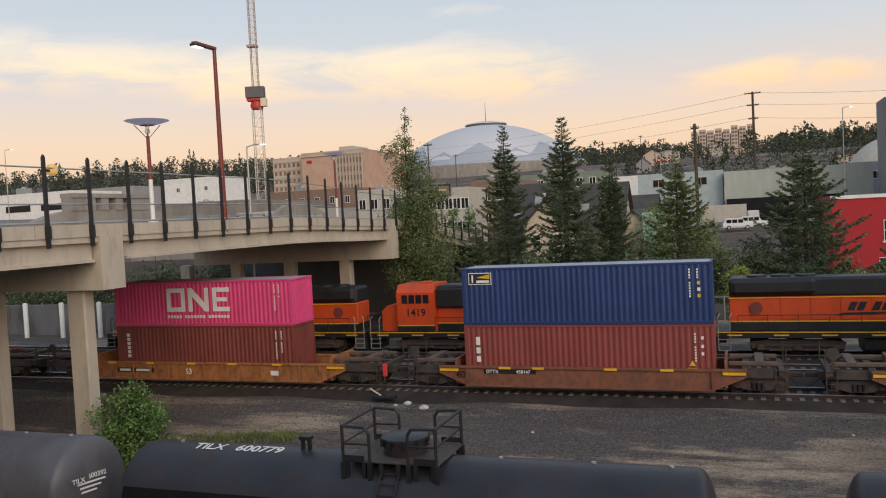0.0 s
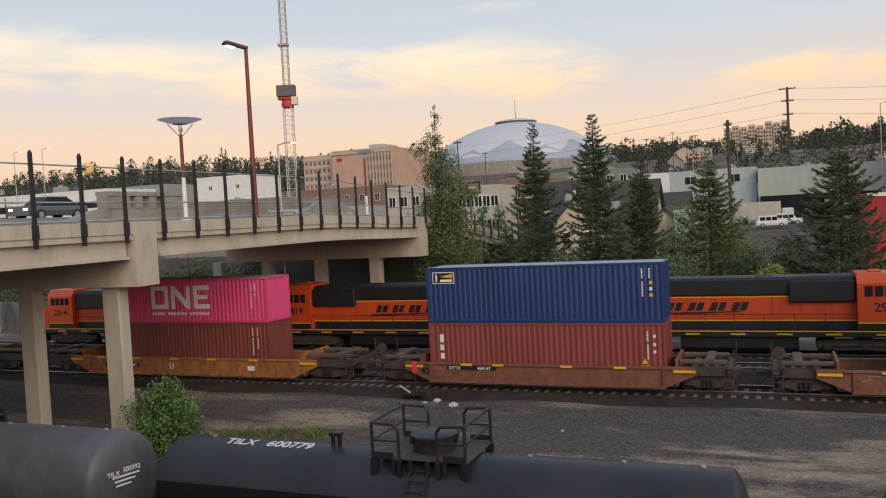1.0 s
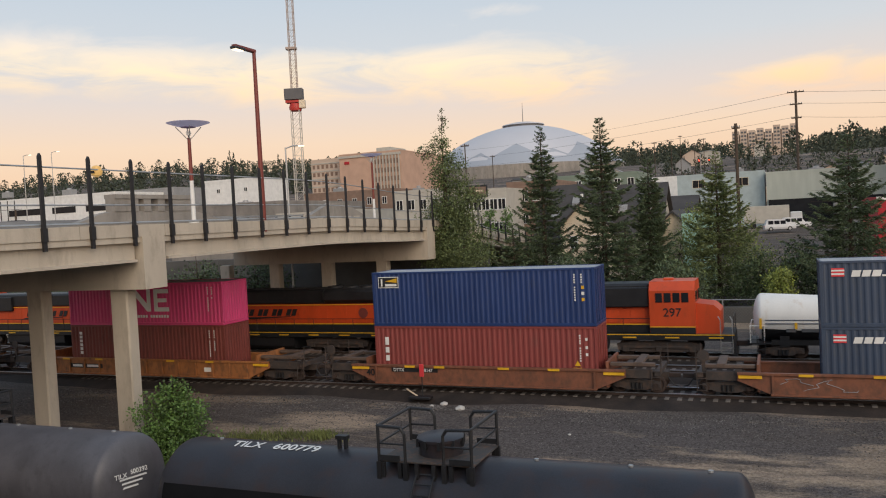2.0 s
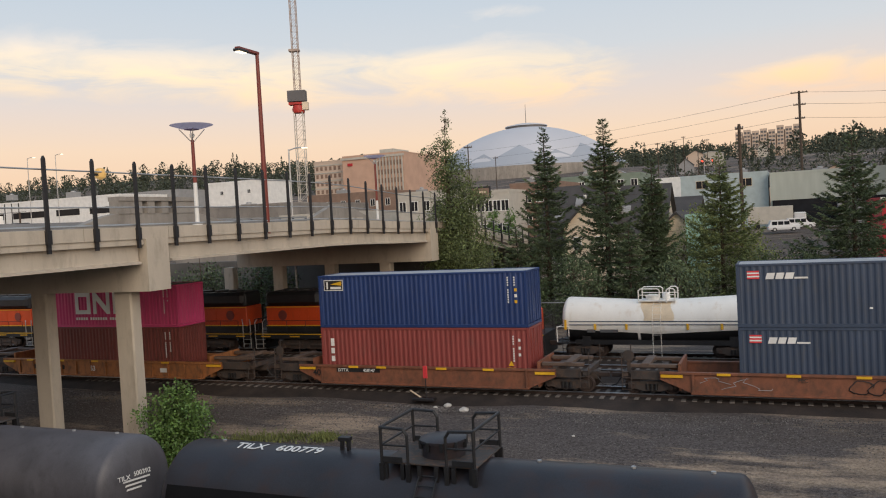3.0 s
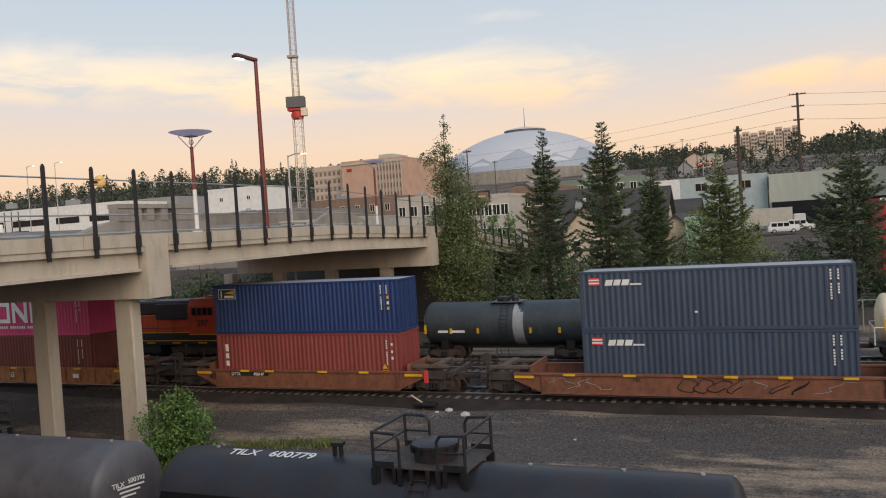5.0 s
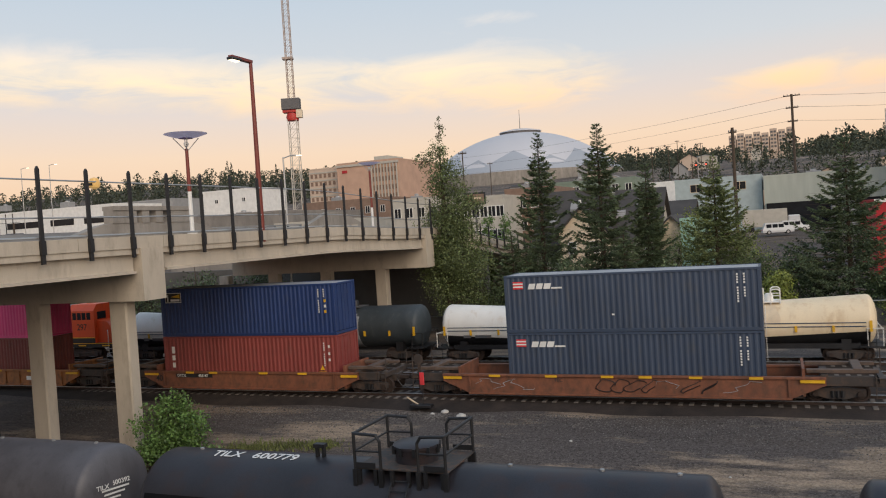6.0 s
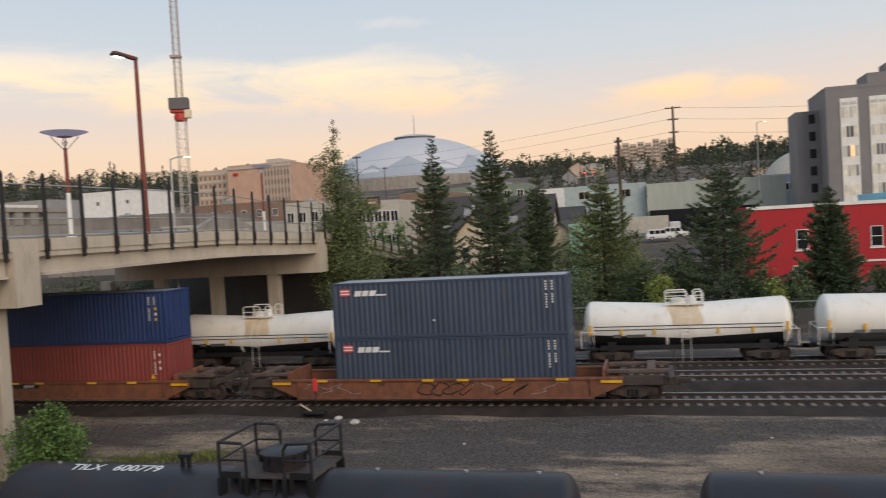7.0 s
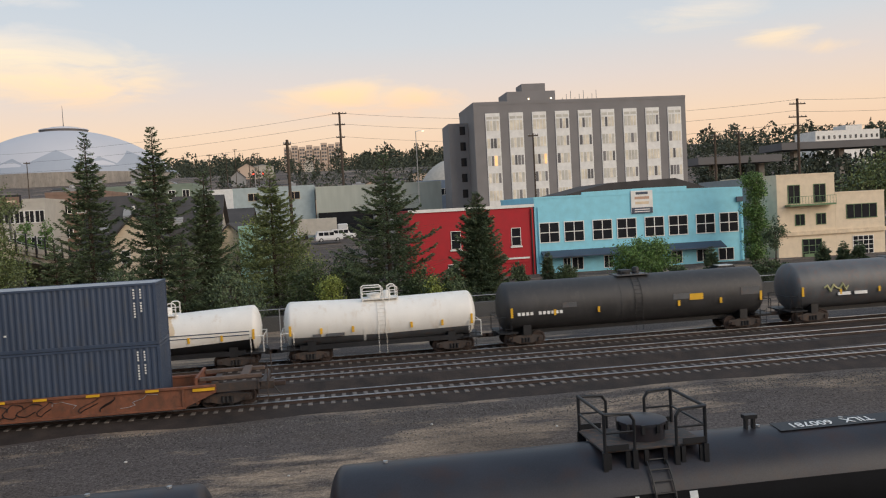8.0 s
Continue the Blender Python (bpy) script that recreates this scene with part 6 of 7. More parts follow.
def town():
    # near houses behind the firs
    for az0, az1, y, ze, zr, rg, wall in ((-15.9, -11.5, 88, 6.0, 12.2, "x", "pale"), (-10.5, -7.5, 94, 6.6, 12.0, "x", "pale"), (-7.3, -5.9, 97, 7.4, 8.6, "y", "tan")):
        b = gabled("gabled_house", "pale house with a steep dark shingle roof", tx(az0, y), tx(az1, y), y, y + 12, 0.8, ze, zr, wall, "shingle", rg, [(-1.5, 3.8, 1.0, 1.5), (1.5, 3.8, 1.0, 1.5)] if wall != "tan" else [])
        if rg == "x":
            rise = (zr - ze) / 6
            for xx, yy in ((0.3, 3.6), (-1.9, 2.2)):
                zz = ze - 0.8 + rise * yy
                part("skylight", Geo().prism_x([(yy, zz + 0.2), (yy + 0.8, zz + 0.2 + 0.8 * rise), (yy + 0.8, zz + 0.5 + 0.8 * rise), (yy, zz + 0.5)], xx - 0.5, xx + 0.5), M["greyw"], b, "grey framed skylight")
            part("vent_pipe", Geo().tube((1.2, 2.6, 7.6), (1.2, 2.6, 10.4), 0.17, 8), M["white"], b, "white vent pipe")
    b = gabled("gabled_house", "cream gable with a dark roof beside the firs", -21.6, -16.4, 85.5, 88, 0.8, 7.6, 10.3, "beige", "shingle", "y", [(-1.2, 5.2, 0.9, 1.3), (1.2, 5.2, 0.9, 1.3)])
    rng = random.Random(9)

    def rowed(name, label, az0, az1, y, z0, el, wall, rows, cols, dep=14, roof="shingle", wz=1.5, frame_m="white", ww=1.1, top=1.8, step=3.2):
        x0, x1 = tx(az0, y), tx(az1, y)
        z1 = zel(y, el, (az0 + az1) / 2)
        b = block(name, label, x0, x1, y, y + dep, z0, z1, wall, roof)
        w = (x1 - x0) / 2
        for r in range(rows):
            for c in range(cols):
                window(b, -w + (c + 0.5) * 2 * w / cols, z1 - z0 - top - r * step, ww, wz, -0.02, 2, 1, frame_m)
        return b

    rowed("row_building", "cream old shop building with dark windows", -25.8, -21.6, 108, 1, 2.1, "pale", 2, 5, roof="shingle")
    rowed("row_building", "cream shop building with tall narrow windows", -21.3, -17.9, 104, 1, 1.9, "pale", 2, 6)
    rowed("row_building", "brown brick building with a flat roof", -17.8, -14.5, 112, 1, 2.3, "brick2", 2, 4)
    rowed("row_building", "long grey-green flat roofed building", -15.0, -8.8, 135, 2, 2.55, "green2", 1, 7, top=1.4)
    rowed("row_building", "brick block behind the overpass", -32.0, -25.9, 150, 3, 2.3, "brick2", 1, 6, top=2.0)
    # warehouse roofs
    rowed("warehouse", "pale teal warehouse with brown windows", -6.2, -0.7, 160, 5, 2.1, "teal", 1, 2, ww=2.2, frame_m="tan", top=1.5, roof="metalroof")
    b = rowed("warehouse", "pale green ribbed metal warehouse", -0.6, 8.2, 158, 5, 1.95, "ribmetal", 0, 0, roof="metalroof", dep=26)
    # near-black box in place of the shade low on the warehouse front
    part("shade_strip", Geo().box(-11.9, 7.5, -0.4, 0.02, 0.2, 4.7), M["glass"], b, "dark strip standing for shade below the pale wall")
    part("lean_to", Geo().box(-1.5, 2.8, -4.2, -0.41, 0, 4.3), M["greyw"], b)
    rowed("warehouse", "white low roof beyond the firs", -9.0, -4.6, 190, 6, 2.1, "white", 0, 0, roof="white")
    gabled("gabled_house", "small salmon house with brown roof", tx(-6.9, 118), tx(-5.2, 118), 118, 126, 2, 8.4, 10.6, "tan", "shingle", "x")
    b = rowed("low_shed", "pale mint shed wall by the shrubs", -6.0, -4.0, 88, 0.9, -0.6, "mint", 0, 0, dep=8)
    rowed("blue_shed", "blue-grey flat roofed building", 6.6, 10.2, 175, 3, 2.0, "bluew", 1, 3, ww=3.0, top=2.2)
    # round-roofed hall, and the grey dome's neighbour
    x, y = bear(9.3, 260)
    g = Geo()
    g.rings([[(x + 13 * math.cos(a) * c, y + 13 * math.sin(a) * c, 10.8 + 14.5 * s) for a in [math.tau * i / 36 for i in range(36)]] for c, s in [(math.cos(radians(e)), math.sin(radians(e))) for e in range(-30, 88, 8)]], True)
    single("round_hall", g, M["pale"], "pale dome-shaped hall behind the tower", "building", smooth=True)
    # orange hospital-like block with bands of windows
    y = 260
    b = block("brick_block", "orange brick block with pale ribs at sunset", tx(-29.46, y), tx(-25.16, y), y, y + 40, 8, zel(y, 5.0, -27), "brick", "pale")
    w = (tx(-25.16, y) - tx(-29.46, y)) / 2
    h = zel(y, 5.0, -27) - 8
    part("cornice", Geo().box(-w - 0.2, w + 0.2, -0.4, -0.05, h - 1.2, h - 0.4), M["pale"], b, "pale cornice")
    xs = tx(-27.09, y) - (tx(-25.16, y) + tx(-29.46, y)) / 2
    for i in range(9):
        xx = xs + 0.3 + i * (w - xs - 0.9) / 8
        part("rib", Geo().box(xx - 0.18, xx + 0.18, -0.5, -0.03, 0, h - 1.3), M["pale"], b)
        if i < 8:
            for r in range(5):
                part("window", Geo().box(xx + 0.35, xx + (w - xs - 0.9) / 8 - 0.35, -0.12, -0.03, h - 4.2 - r * 3.1, h - 2.5 - r * 3.1), M["brick2"], b)
    part("penthouse", Geo().box(xs, xs + 5.6, 3, 16, h, h + 1.9), M["pale"], b)
    part("sign", Geo().box(-w + 2.2, -w + 4.2, -0.25, -0.05, h - 3.4, h - 2.4), M["redw"], b, "small red wall sign")
    b = block("pale_block", "long tan hospital wing with window bands", tx(-31.9, y), tx(-29.5, y), y + 5, y + 40, 8, zel(y, 4.7, -31), "tan2", "pale")
    w = (tx(-29.5, y) - tx(-31.9, y)) / 2
    h = zel(y, 4.7, -31) - 8
    for r in range(5):
        for i in range(7):
            xx = -w + 0.7 + i * (2 * w - 1.4) / 7
            part("window", Geo().box(xx, xx + 1.0, -0.12, -0.03, h - 3.2 - r * 2.9, h - 1.8 - r * 2.9), M["brick2"], b)
        part("floor_band", Geo().box(-w, w, -0.2, -0.03, h - 1.5 - r * 2.9, h - 1.1 - r * 2.9), M["pale"], b)
    # parking building, grey roofs and the wall beyond the overpass
    y = 135
    b = block("parking_building", "white parking building with dark openings", tx(-58, y), tx(-44.3, y), y, y + 30, 2, 18.6, "white", "concd")
    w = (tx(-44.3, y) - tx(-58, y)) / 2
    for xx, ww in ((w - 5, 7), (w - 15, 7), (w - 27, 10), (w - 41, 12), (w - 60, 14)):
        for r in range(3):
            part("opening", Geo().box(xx - ww / 2, xx + ww / 2, -0.05, -0.02, 13.0 - r * 3.3, 14.4 - r * 3.3), M["glass"], b)
    sc = Geo()
    for i in range(5):
        for k in range(5):
            x, z = w - 36 + i * 2.2, k * 2.8 + 2
            sc.box(x - 0.07, x + 0.07, -2.5, -2.36, 0, 16.5).box(x - 0.07, x + 2.2, -2.5, -2.38, z + 1.2, z + 1.3)
    part("scaffold", sc, M["dgrey"], b, "dark scaffold tower")
    rowed("grey_block", "grey block with a white stepped front", -44.2, -40.6, 150, 3, 3.0, "greyw", 0, 0)
    x0 = tx(-43.6, 148)
    single("white_stair", Geo().prism_y([(x0, 3), (x0 + 9, 3), (x0 + 6.4, 17.2), (x0 + 2.2, 17.2)], 147, 149.5), M["white"], "white stepped stair block", "building")
    rowed("low_roof", "long low grey-walled shed with a dark roof edge", -41.0, -33.6, 115, 3, 1.75, "wallm", 0, 0, roof="shingle", dep=30)
    rowed("roof_house", "white rooftop plant house", -38.6, -35.0, 130, 9, 3.45, "white", 1, 2, dep=10, ww=0.8, wz=0.8)
    rowed("low_shed", "tan garage with white doors under the rail", -34.0, -28.5, 112, 3, 0.95, "pale", 1, 5, ww=2.4, wz=1.6, top=1.6)
    # tiers of apartments on the hill
    y = 860
    x0, x1 = tx(-2.6, y), tx(1.45, y)
    z0 = height(0, y)
    b = thing("apartment_block", "tan apartment terrace along the hilltop", "building", (0, y, z0))
    rng = random.Random(4)
    n = 8
    for i in range(n):
        a, e = x0 + (x1 - x0) * i / n, x0 + (x1 - x0) * (i + 0.86) / n
        hh = 9 + y * math.tan(radians(4.88 + 0.12 * (i >= 5) + 0.1 * (i % 2))) - z0
        wv = part("wing", Geo().box(a, e, 0, 15, -6, hh), M["tan2"], b)
        part("link", Geo().box(e, x0 + (x1 - x0) * (i + 1) / n, 3, 13, -6, hh - 4), M["tan2"], b)
        for r in range(5):
            for k in range(2):
                xx = a + (e - a) * (0.28 + 0.45 * k)
                part("window", Geo().box(xx - 1.0, xx + 1.0, -0.3, -0.05, hh - 4 - r * 3.6, hh - 2.2 - r * 3.6), M["dgrey"], wv)
    # viaduct and white building at the far right
    v = thing("viaduct", "dark concrete highway viaduct on columns", "viaduct", kind="structure")
    y = 210
    for xa, xb, za in ((tx(25.8, y), tx(31, y), 17.5), (tx(31, y), tx(45, y), 20.5)):
        part("deck", Geo().box(xa, xb, y, y + 12, za, za + 2.0), M["dgrey"], v)
        k = 0
        while xa + 6 + k * 14 < xb:
            part("column", Geo().box(xa + 6 + k * 14, xa + 7.6 + k * 14, y + 4, y + 6, 2, za), M["concd"], v)
            k += 1
    b = rowed("white_building", "white long building above the viaduct", 33.0, 36.6, 290, 14, 3.6, "white", 1, 12, ww=1.0, top=2.2)
    part("roof_house", Geo().box(2, 9, 4, 12, zel(290, 3.6, 34) - 14, zel(290, 3.6, 34) - 11.2), M["white"], b)
    # scattered roofs on the slope
    for i in range(28):
        d = rng.uniform(190, 620)
        x, y = bear(rng.uniform(-21, 9) if i % 4 else rng.uniform(-58, -34), d)
        wd, hh = rng.uniform(6, 15), rng.uniform(4, 7)
        z = height(x, y)
        gabled("gabled_house", "small far house on the slope", x - wd / 2, x + wd / 2, y, y + rng.uniform(8, 13), z, z + hh, z + hh + rng.uniform(1, 3.5), rng.choice(("pale", "tan2", "greyw", "tan2")), rng.choice(("shingle", "metalroof", "greyw")), rng.choice("xy"))


M["wallm"] = mat("weathered_grey_wall", (0.24, 0.22, 0.20), 0.9, var=0.2, scale=0.3, grime=(0.15, 0.14, 0.13), amount=0.35, streak=2)
M["brick2"] = mat("brown_brick", (0.24, 0.16, 0.12), 0.9, var=0.15)
M["green2"] = mat("sage_wall", (0.20, 0.25, 0.20), 0.85, var=0.1)
M["ribmetal"] = mat("pale_green_metal", (0.42, 0.45, 0.40), 0.6, var=0.08, streak=6)
M["mint"] = mat("mint_wall", (0.33, 0.52, 0.42), 0.85, var=0.12)
M["bluew"] = mat("dusk_blue_wall", (0.20, 0.25, 0.33), 0.8, var=0.1)
M["tan2"] = mat("far_tan_wall", (0.56, 0.44, 0.35), 0.9, var=0.1, scale=0.05)


def big_dome():
    d, az = 667.0, -16.45
    x, y = bear(az, d)
    t = thing("arena_dome", "pale grey domed arena with a ring cap and blue triangles", "arena", (x, y, 0), 0)
    R, zb0, rise = 80.0, 47.0, 35.5
    rad = (R * R + rise * rise) / (2 * rise)
    top = math.asin(R / rad)
    g = Geo()
    n = 72
    els = [top * k / 16 for k in range(16, 0, -1)]
    g.rings([[(rad * math.sin(e) * math.cos(a), rad * math.sin(e) * math.sin(a), zb0 + rise - rad * (1 - math.cos(e))) for a in [math.tau * i / n for i in range(n)]] for e in els], True)
    part("roof", g, M["domew"], t, smooth=True)
    # broad blue triangles rising from the rim
    for k in range(8):
        a0 = math.tau * (k + 0.25) / 8 - math.pi / 2
        tri = Geo()
        steps = 10
        for i in range(steps):
            f0, f1 = i / steps, (i + 1) / steps
            e0, e1 = top * (1.0 - 0.27 * f0), top * (1.0 - 0.27 * f1)
            w0, w1 = 0.385 * (1 - f0), 0.385 * (1 - f1)
            m = 6
            for j in range(m):
                q = []
                for e, w, u in ((e0, w0, j / m), (e0, w0, (j + 1) / m), (e1, w1, (j + 1) / m), (e1, w1, j / m)):
                    a = a0 + (u * 2 - 1) * w
                    q.append(((rad + 0.35) * math.sin(e) * math.cos(a), (rad + 0.35) * math.sin(e) * math.sin(a), zb0 + rise - rad + (rad + 0.35) * math.cos(e)))
                tri.face(q)
        part("roof_triangle", tri, M["domeb"], t, "grey-blue roof triangle")
    band = [(rad + 0.3, top), (rad + 0.3, top * 0.97), (rad + 0.3, top * 0.93)]
    part("rim_band", Geo().rings([[(q * math.sin(e) * math.cos(a), q * math.sin(e) * math.sin(a), zb0 + rise - rad + q * math.cos(e)) for a in [math.tau * i / n for i in range(n)]] for q, e in band]), M["domeb"], t, "grey-blue band along the rim", smooth=True)
    for k in range(8):
        a1 = math.tau * (k + 0.75) / 8 - math.pi / 2
        pts = [(top * 0.95, -0.2), (top * 0.95, 0.2), (top * 0.83, 0.0)]
        part("roof_triangle", Geo().rings([[((rad + up) * math.sin(e) * math.cos(a1 + da), (rad + up) * math.sin(e) * math.sin(a1 + da), zb0 + rise - rad + (rad + up) * math.cos(e)) for e, da in pts] for up in (0.0, 0.5)], True), M["domeb"], t)
    part("cap", Geo().lathe_z([(16.5, zb0 + rise - 1.8), (16.5, zb0 + rise + 0.3)], 0, 0, 40), M["dgrey"], t, "dark ring below the cap")
    part("cap_roof", Geo().lathe_z([(17.3, zb0 + rise + 0.3), (16.8, zb0 + rise + 1.0), (9, zb0 + rise + 2.6), (1, zb0 + rise + 3.2)], 0, 0, 40), M["domew"], t, smooth=True)
    part("flagpole", Geo().tube((0, 0, zb0 + rise + 2), (0, 0, zb0 + rise + 19), 0.35, 6, 0.15), M["dgrey"], t)
    part("drum", Geo().lathe_z([(80.5, 30), (80.5, zb0 + 0.2)], 0, 0, 72), M["concd"], t, "tan drum wall")


def roof_clutter():
    """Plant boxes, vents and a board on the roofs, and a board on a post."""
    rng = random.Random(22)
    for az, el, y, w, h in ((-24.0, 2.1, 111, 1.6, 1.0), (-19.5, 1.9, 107, 1.4, 0.9), (-16.2, 2.3, 115, 2.0, 1.2), (-12.5, 2.55, 140, 2.2, 1.0), (-10.4, 2.55, 140, 1.4, 0.7), (-4.2, 2.1, 166, 2.4, 1.0), (-2.2, 2.1, 170, 1.6, 1.3), (2.4, 1.95, 166, 2.6, 1.0), (5.0, 1.95, 170, 1.8, 1.2), (-29.5, 2.3, 155, 2.6, 1.4), (-36.0, 1.75, 122, 2.4, 1.0), (-47.0, 2.9, 150, 3.0, 1.6), (-50.5, 2.9, 150, 2.4, 1.4)):
        z = zel(y, el, az) - 0.4
        t = thing("rooftop_unit", "grey rooftop ventilation unit", "ventilation unit", (tx(az, y), y, z), rng.uniform(-8, 8), group="rooftop units")
        part("casing", Geo().box(-w / 2, w / 2, -w / 3, w / 3, 0, h, 0.05), M["greyw"], t)
        part("hood", Geo().lathe_z([(w * 0.2, h), (w * 0.2, h + 0.25), (w * 0.1, h + 0.35)], 0, 0, 12), M["galv"], t, smooth=True)
    d = 93
    x, y = bear(-19.9, d)
    z = 9 + d * math.tan(radians(1.9))
    t = thing("billboard", "dark framed sign board on a post", "sign", (x, y, 0), 8)
    part("post", Geo().tube((0, 0.1, height(x, y) - 0.3), (0, 0.1, z + 0.8), 0.12, 8), M["dgrey"], t)
    part("board", Geo().box(-1.25, 1.25, -0.12, 0.05, z - 0.65, z + 0.75, 0.04), M["post"], t)
    part("panel", Geo().box(-1.05, 1.05, -0.135, -0.122, z - 0.45, z + 0.55), M["brick2"], t, "faded brown sign panel")
    part("marking", Geo().box(-0.8, 0.8, -0.145, -0.137, z + 0.0, z + 0.2), M["tan"], t)


tower()
facades()
town()
roof_clutter()
big_dome()


# ---- crane, poles, lamps, small things ----
def crane():
    d, az = 240.0, -32.25
    x, y = bear(az, d)
    z0 = height(x, y)
    t = thing("tower_crane", "pale lattice tower crane with a red cab ring", "crane", (x, y, 0), 20)

    def lattice(name, za, zb2, w, m):
        g = Geo()
        for sx in (-1, 1):
            for sy in (-1, 1):
                g.box(sx * w - 0.1, sx * w + 0.1, sy * w - 0.1, sy * w + 0.1, za, zb2)
        n = int((zb2 - za) / (2 * w))
        for i in range(n):
            u0, u1 = za + (zb2 - za) * i / n, za + (zb2 - za) * (i + 1) / n
            for s in (-1, 1):
                g.tube((-w, s * w, u0), (w, s * w, u1), 0.055, 4).tube((s * w, -w, u0), (s * w, w, u1), 0.055, 4)
                g.tube((-w, s * w, u1), (w, s * w, u1), 0.05, 4).tube((s * w, -w, u1), (s * w, w, u1), 0.05, 4)
        part(name, g, M[m], t)

    top = lambda el: 9 + d * math.tan(radians(el))
    lattice("mast", z0, top(8.1), 1.25, "craneW")
    lattice("jib", top(9.5), top(16.5), 0.85, "craneP")
    part("slewing_ring", Geo().lathe_z([(1.7, top(8.05)), (1.9, top(8.3)), (1.5, top(8.55))], 0, 0, 16), M["craneR"], t, smooth=True)
    part("operator_cab", Geo().box(1.3, 3.0, -1.4, 0.3, top(8.2), top(8.75), 0.1), M["beige"], t)
    part("machine_deck", Geo().box(-2.6, 2.2, -1.3, 1.3, top(8.6), top(8.75)), M["craneR"], t)
    part("counterweight", Geo().box(-2.9, 2.4, -1.3, 1.3, top(8.8), top(9.55), 0.1), M["dgrey"], t, "dark counterweight block")
    part("upper_platform", Geo().box(-1.8, 1.2, -1.0, 1.0, top(12.15), top(12.3)), M["craneP"], t)


M["craneP"] = mat("crane_pink", (0.42, 0.33, 0.28), 0.6)


def street_lamps():
    # tall maroon mast with a bent arm, on the deck's edge
    d = abs(BX - 0.1) / math.sin(radians(34.85))
    y = d * math.cos(radians(34.85))
    zt = 9 + d * math.tan(radians(12.1))
    t = thing("street_lamp", "tall maroon street lamp with a short arm, lit", "street lamp", (BX - 0.1, y, 0))
    part("pole", Geo().tube((0, 0, 8.9), (0, 0, zt), 0.16, 10, 0.1), M["maroon"], t, smooth=True)
    part("arm", Geo().box(-0.2, 0.1, -1.75, 0.1, zt - 0.1, zt + 0.06, 0.02), M["maroon"], t)
    part("lamp_head", Geo().box(-0.2, 0.2, -1.9, -1.0, zt - 0.2, zt - 0.06, 0.03), M["post"], t)
    part("lens", Geo().box(-0.14, 0.14, -1.8, -1.15, zt - 0.24, zt - 0.2), M["lampw"], t, "glowing lens")

    def bowl(az, el0, el1, d, s):
        x, y = bear(az, d)
        z0, z1 = 9 + d * math.tan(radians(el0)), 9 + d * math.tan(radians(el1))
        t = thing("bowl_lamp", "lamp post with a shallow upturned dish", "street lamp", (x, y, 0), group="dish lamps")
        h = z1 - z0
        part("base", Geo().lathe_z([(0.3, z0 - 0.3), (0.3, z0 + 0.05), (0.13, z0 + 0.1), (0.13, z0 + 0.25 * h), (0.12, z0 + 0.42 * h)], 0, 0), M["white"], t, "white lower post", smooth=True)
        part("pole", Geo().tube((0, 0, z0 + 0.42 * h), (0, 0, z1 - 0.9 * s), 0.12, 10, 0.1), M["maroon"], t, "maroon upper post", smooth=True)
        for a in range(4):
            u = math.tau * (a + 0.5) / 4
            part("strut", Geo().tube((0, 0, z1 - 1.1 * s), (0.75 * s * math.cos(u), 0.75 * s * math.sin(u), z1 - 0.25 * s), 0.03, 5), M["galv"], t)
        part("dish", Geo().lathe_z([(0.1, z1 - 0.3 * s), (0.7 * s, z1 - 0.2 * s), (1.3 * s, z1), (1.28 * s, z1 + 0.02), (0.65 * s, z1 - 0.17 * s), (0.05, z1 - 0.27 * s)], 0, 0, 24), M["purple"], t, "pale translucent dish", smooth=True)
        part("dish_core", Geo().lathe_z([(0.05, z1 - 0.34 * s), (0.45 * s, z1 - 0.275 * s), (0.43 * s, z1 - 0.26 * s), (0.05, z1 - 0.31 * s)], 0, 0, 20), M["violet"], t, "violet middle of the dish", smooth=True)
        part("bulb", Geo().lathe_z([(0.12, z1 - 0.75 * s), (0.16, z1 - 0.6 * s), (0.1, z1 - 0.48 * s)], 0, 0), M["white"], t, smooth=True)

    bowl(-39.45, 0.75, 7.4, 52, 1.0)
    bowl(-27.2, -0.5, 4.9, 82, 0.85)
    for az, el0, el1, d in ((-33.1, 0.5, 5.6, 75), (6.6, -2, 5.6, 150), (-47.9, 1, 5.6, 190), (-49.5, 1, 5.4, 190)):
        x, y = bear(az, d)
        z1 = 9 + d * math.tan(radians(el1))
        t = thing("street_lamp", "slim pale street lamp with a short arm", "street lamp", (x, y, 0), -70)
        part("pole", Geo().tube((0, 0, height(x, y)), (0, 0, z1), 0.11, 8, 0.07), M["galv"], t)
        part("arm", Geo().path([(0, 0, z1 - 0.1), (0, 0.7, z1 + 0.12), (0, 1.5, z1 + 0.1)], 0.06), M["galv"], t)
        part("lamp_head", Geo().box(-0.12, 0.12, 1.2, 1.7, z1 + 0.02, z1 + 0.1, 0.02), M["lampw"], t)


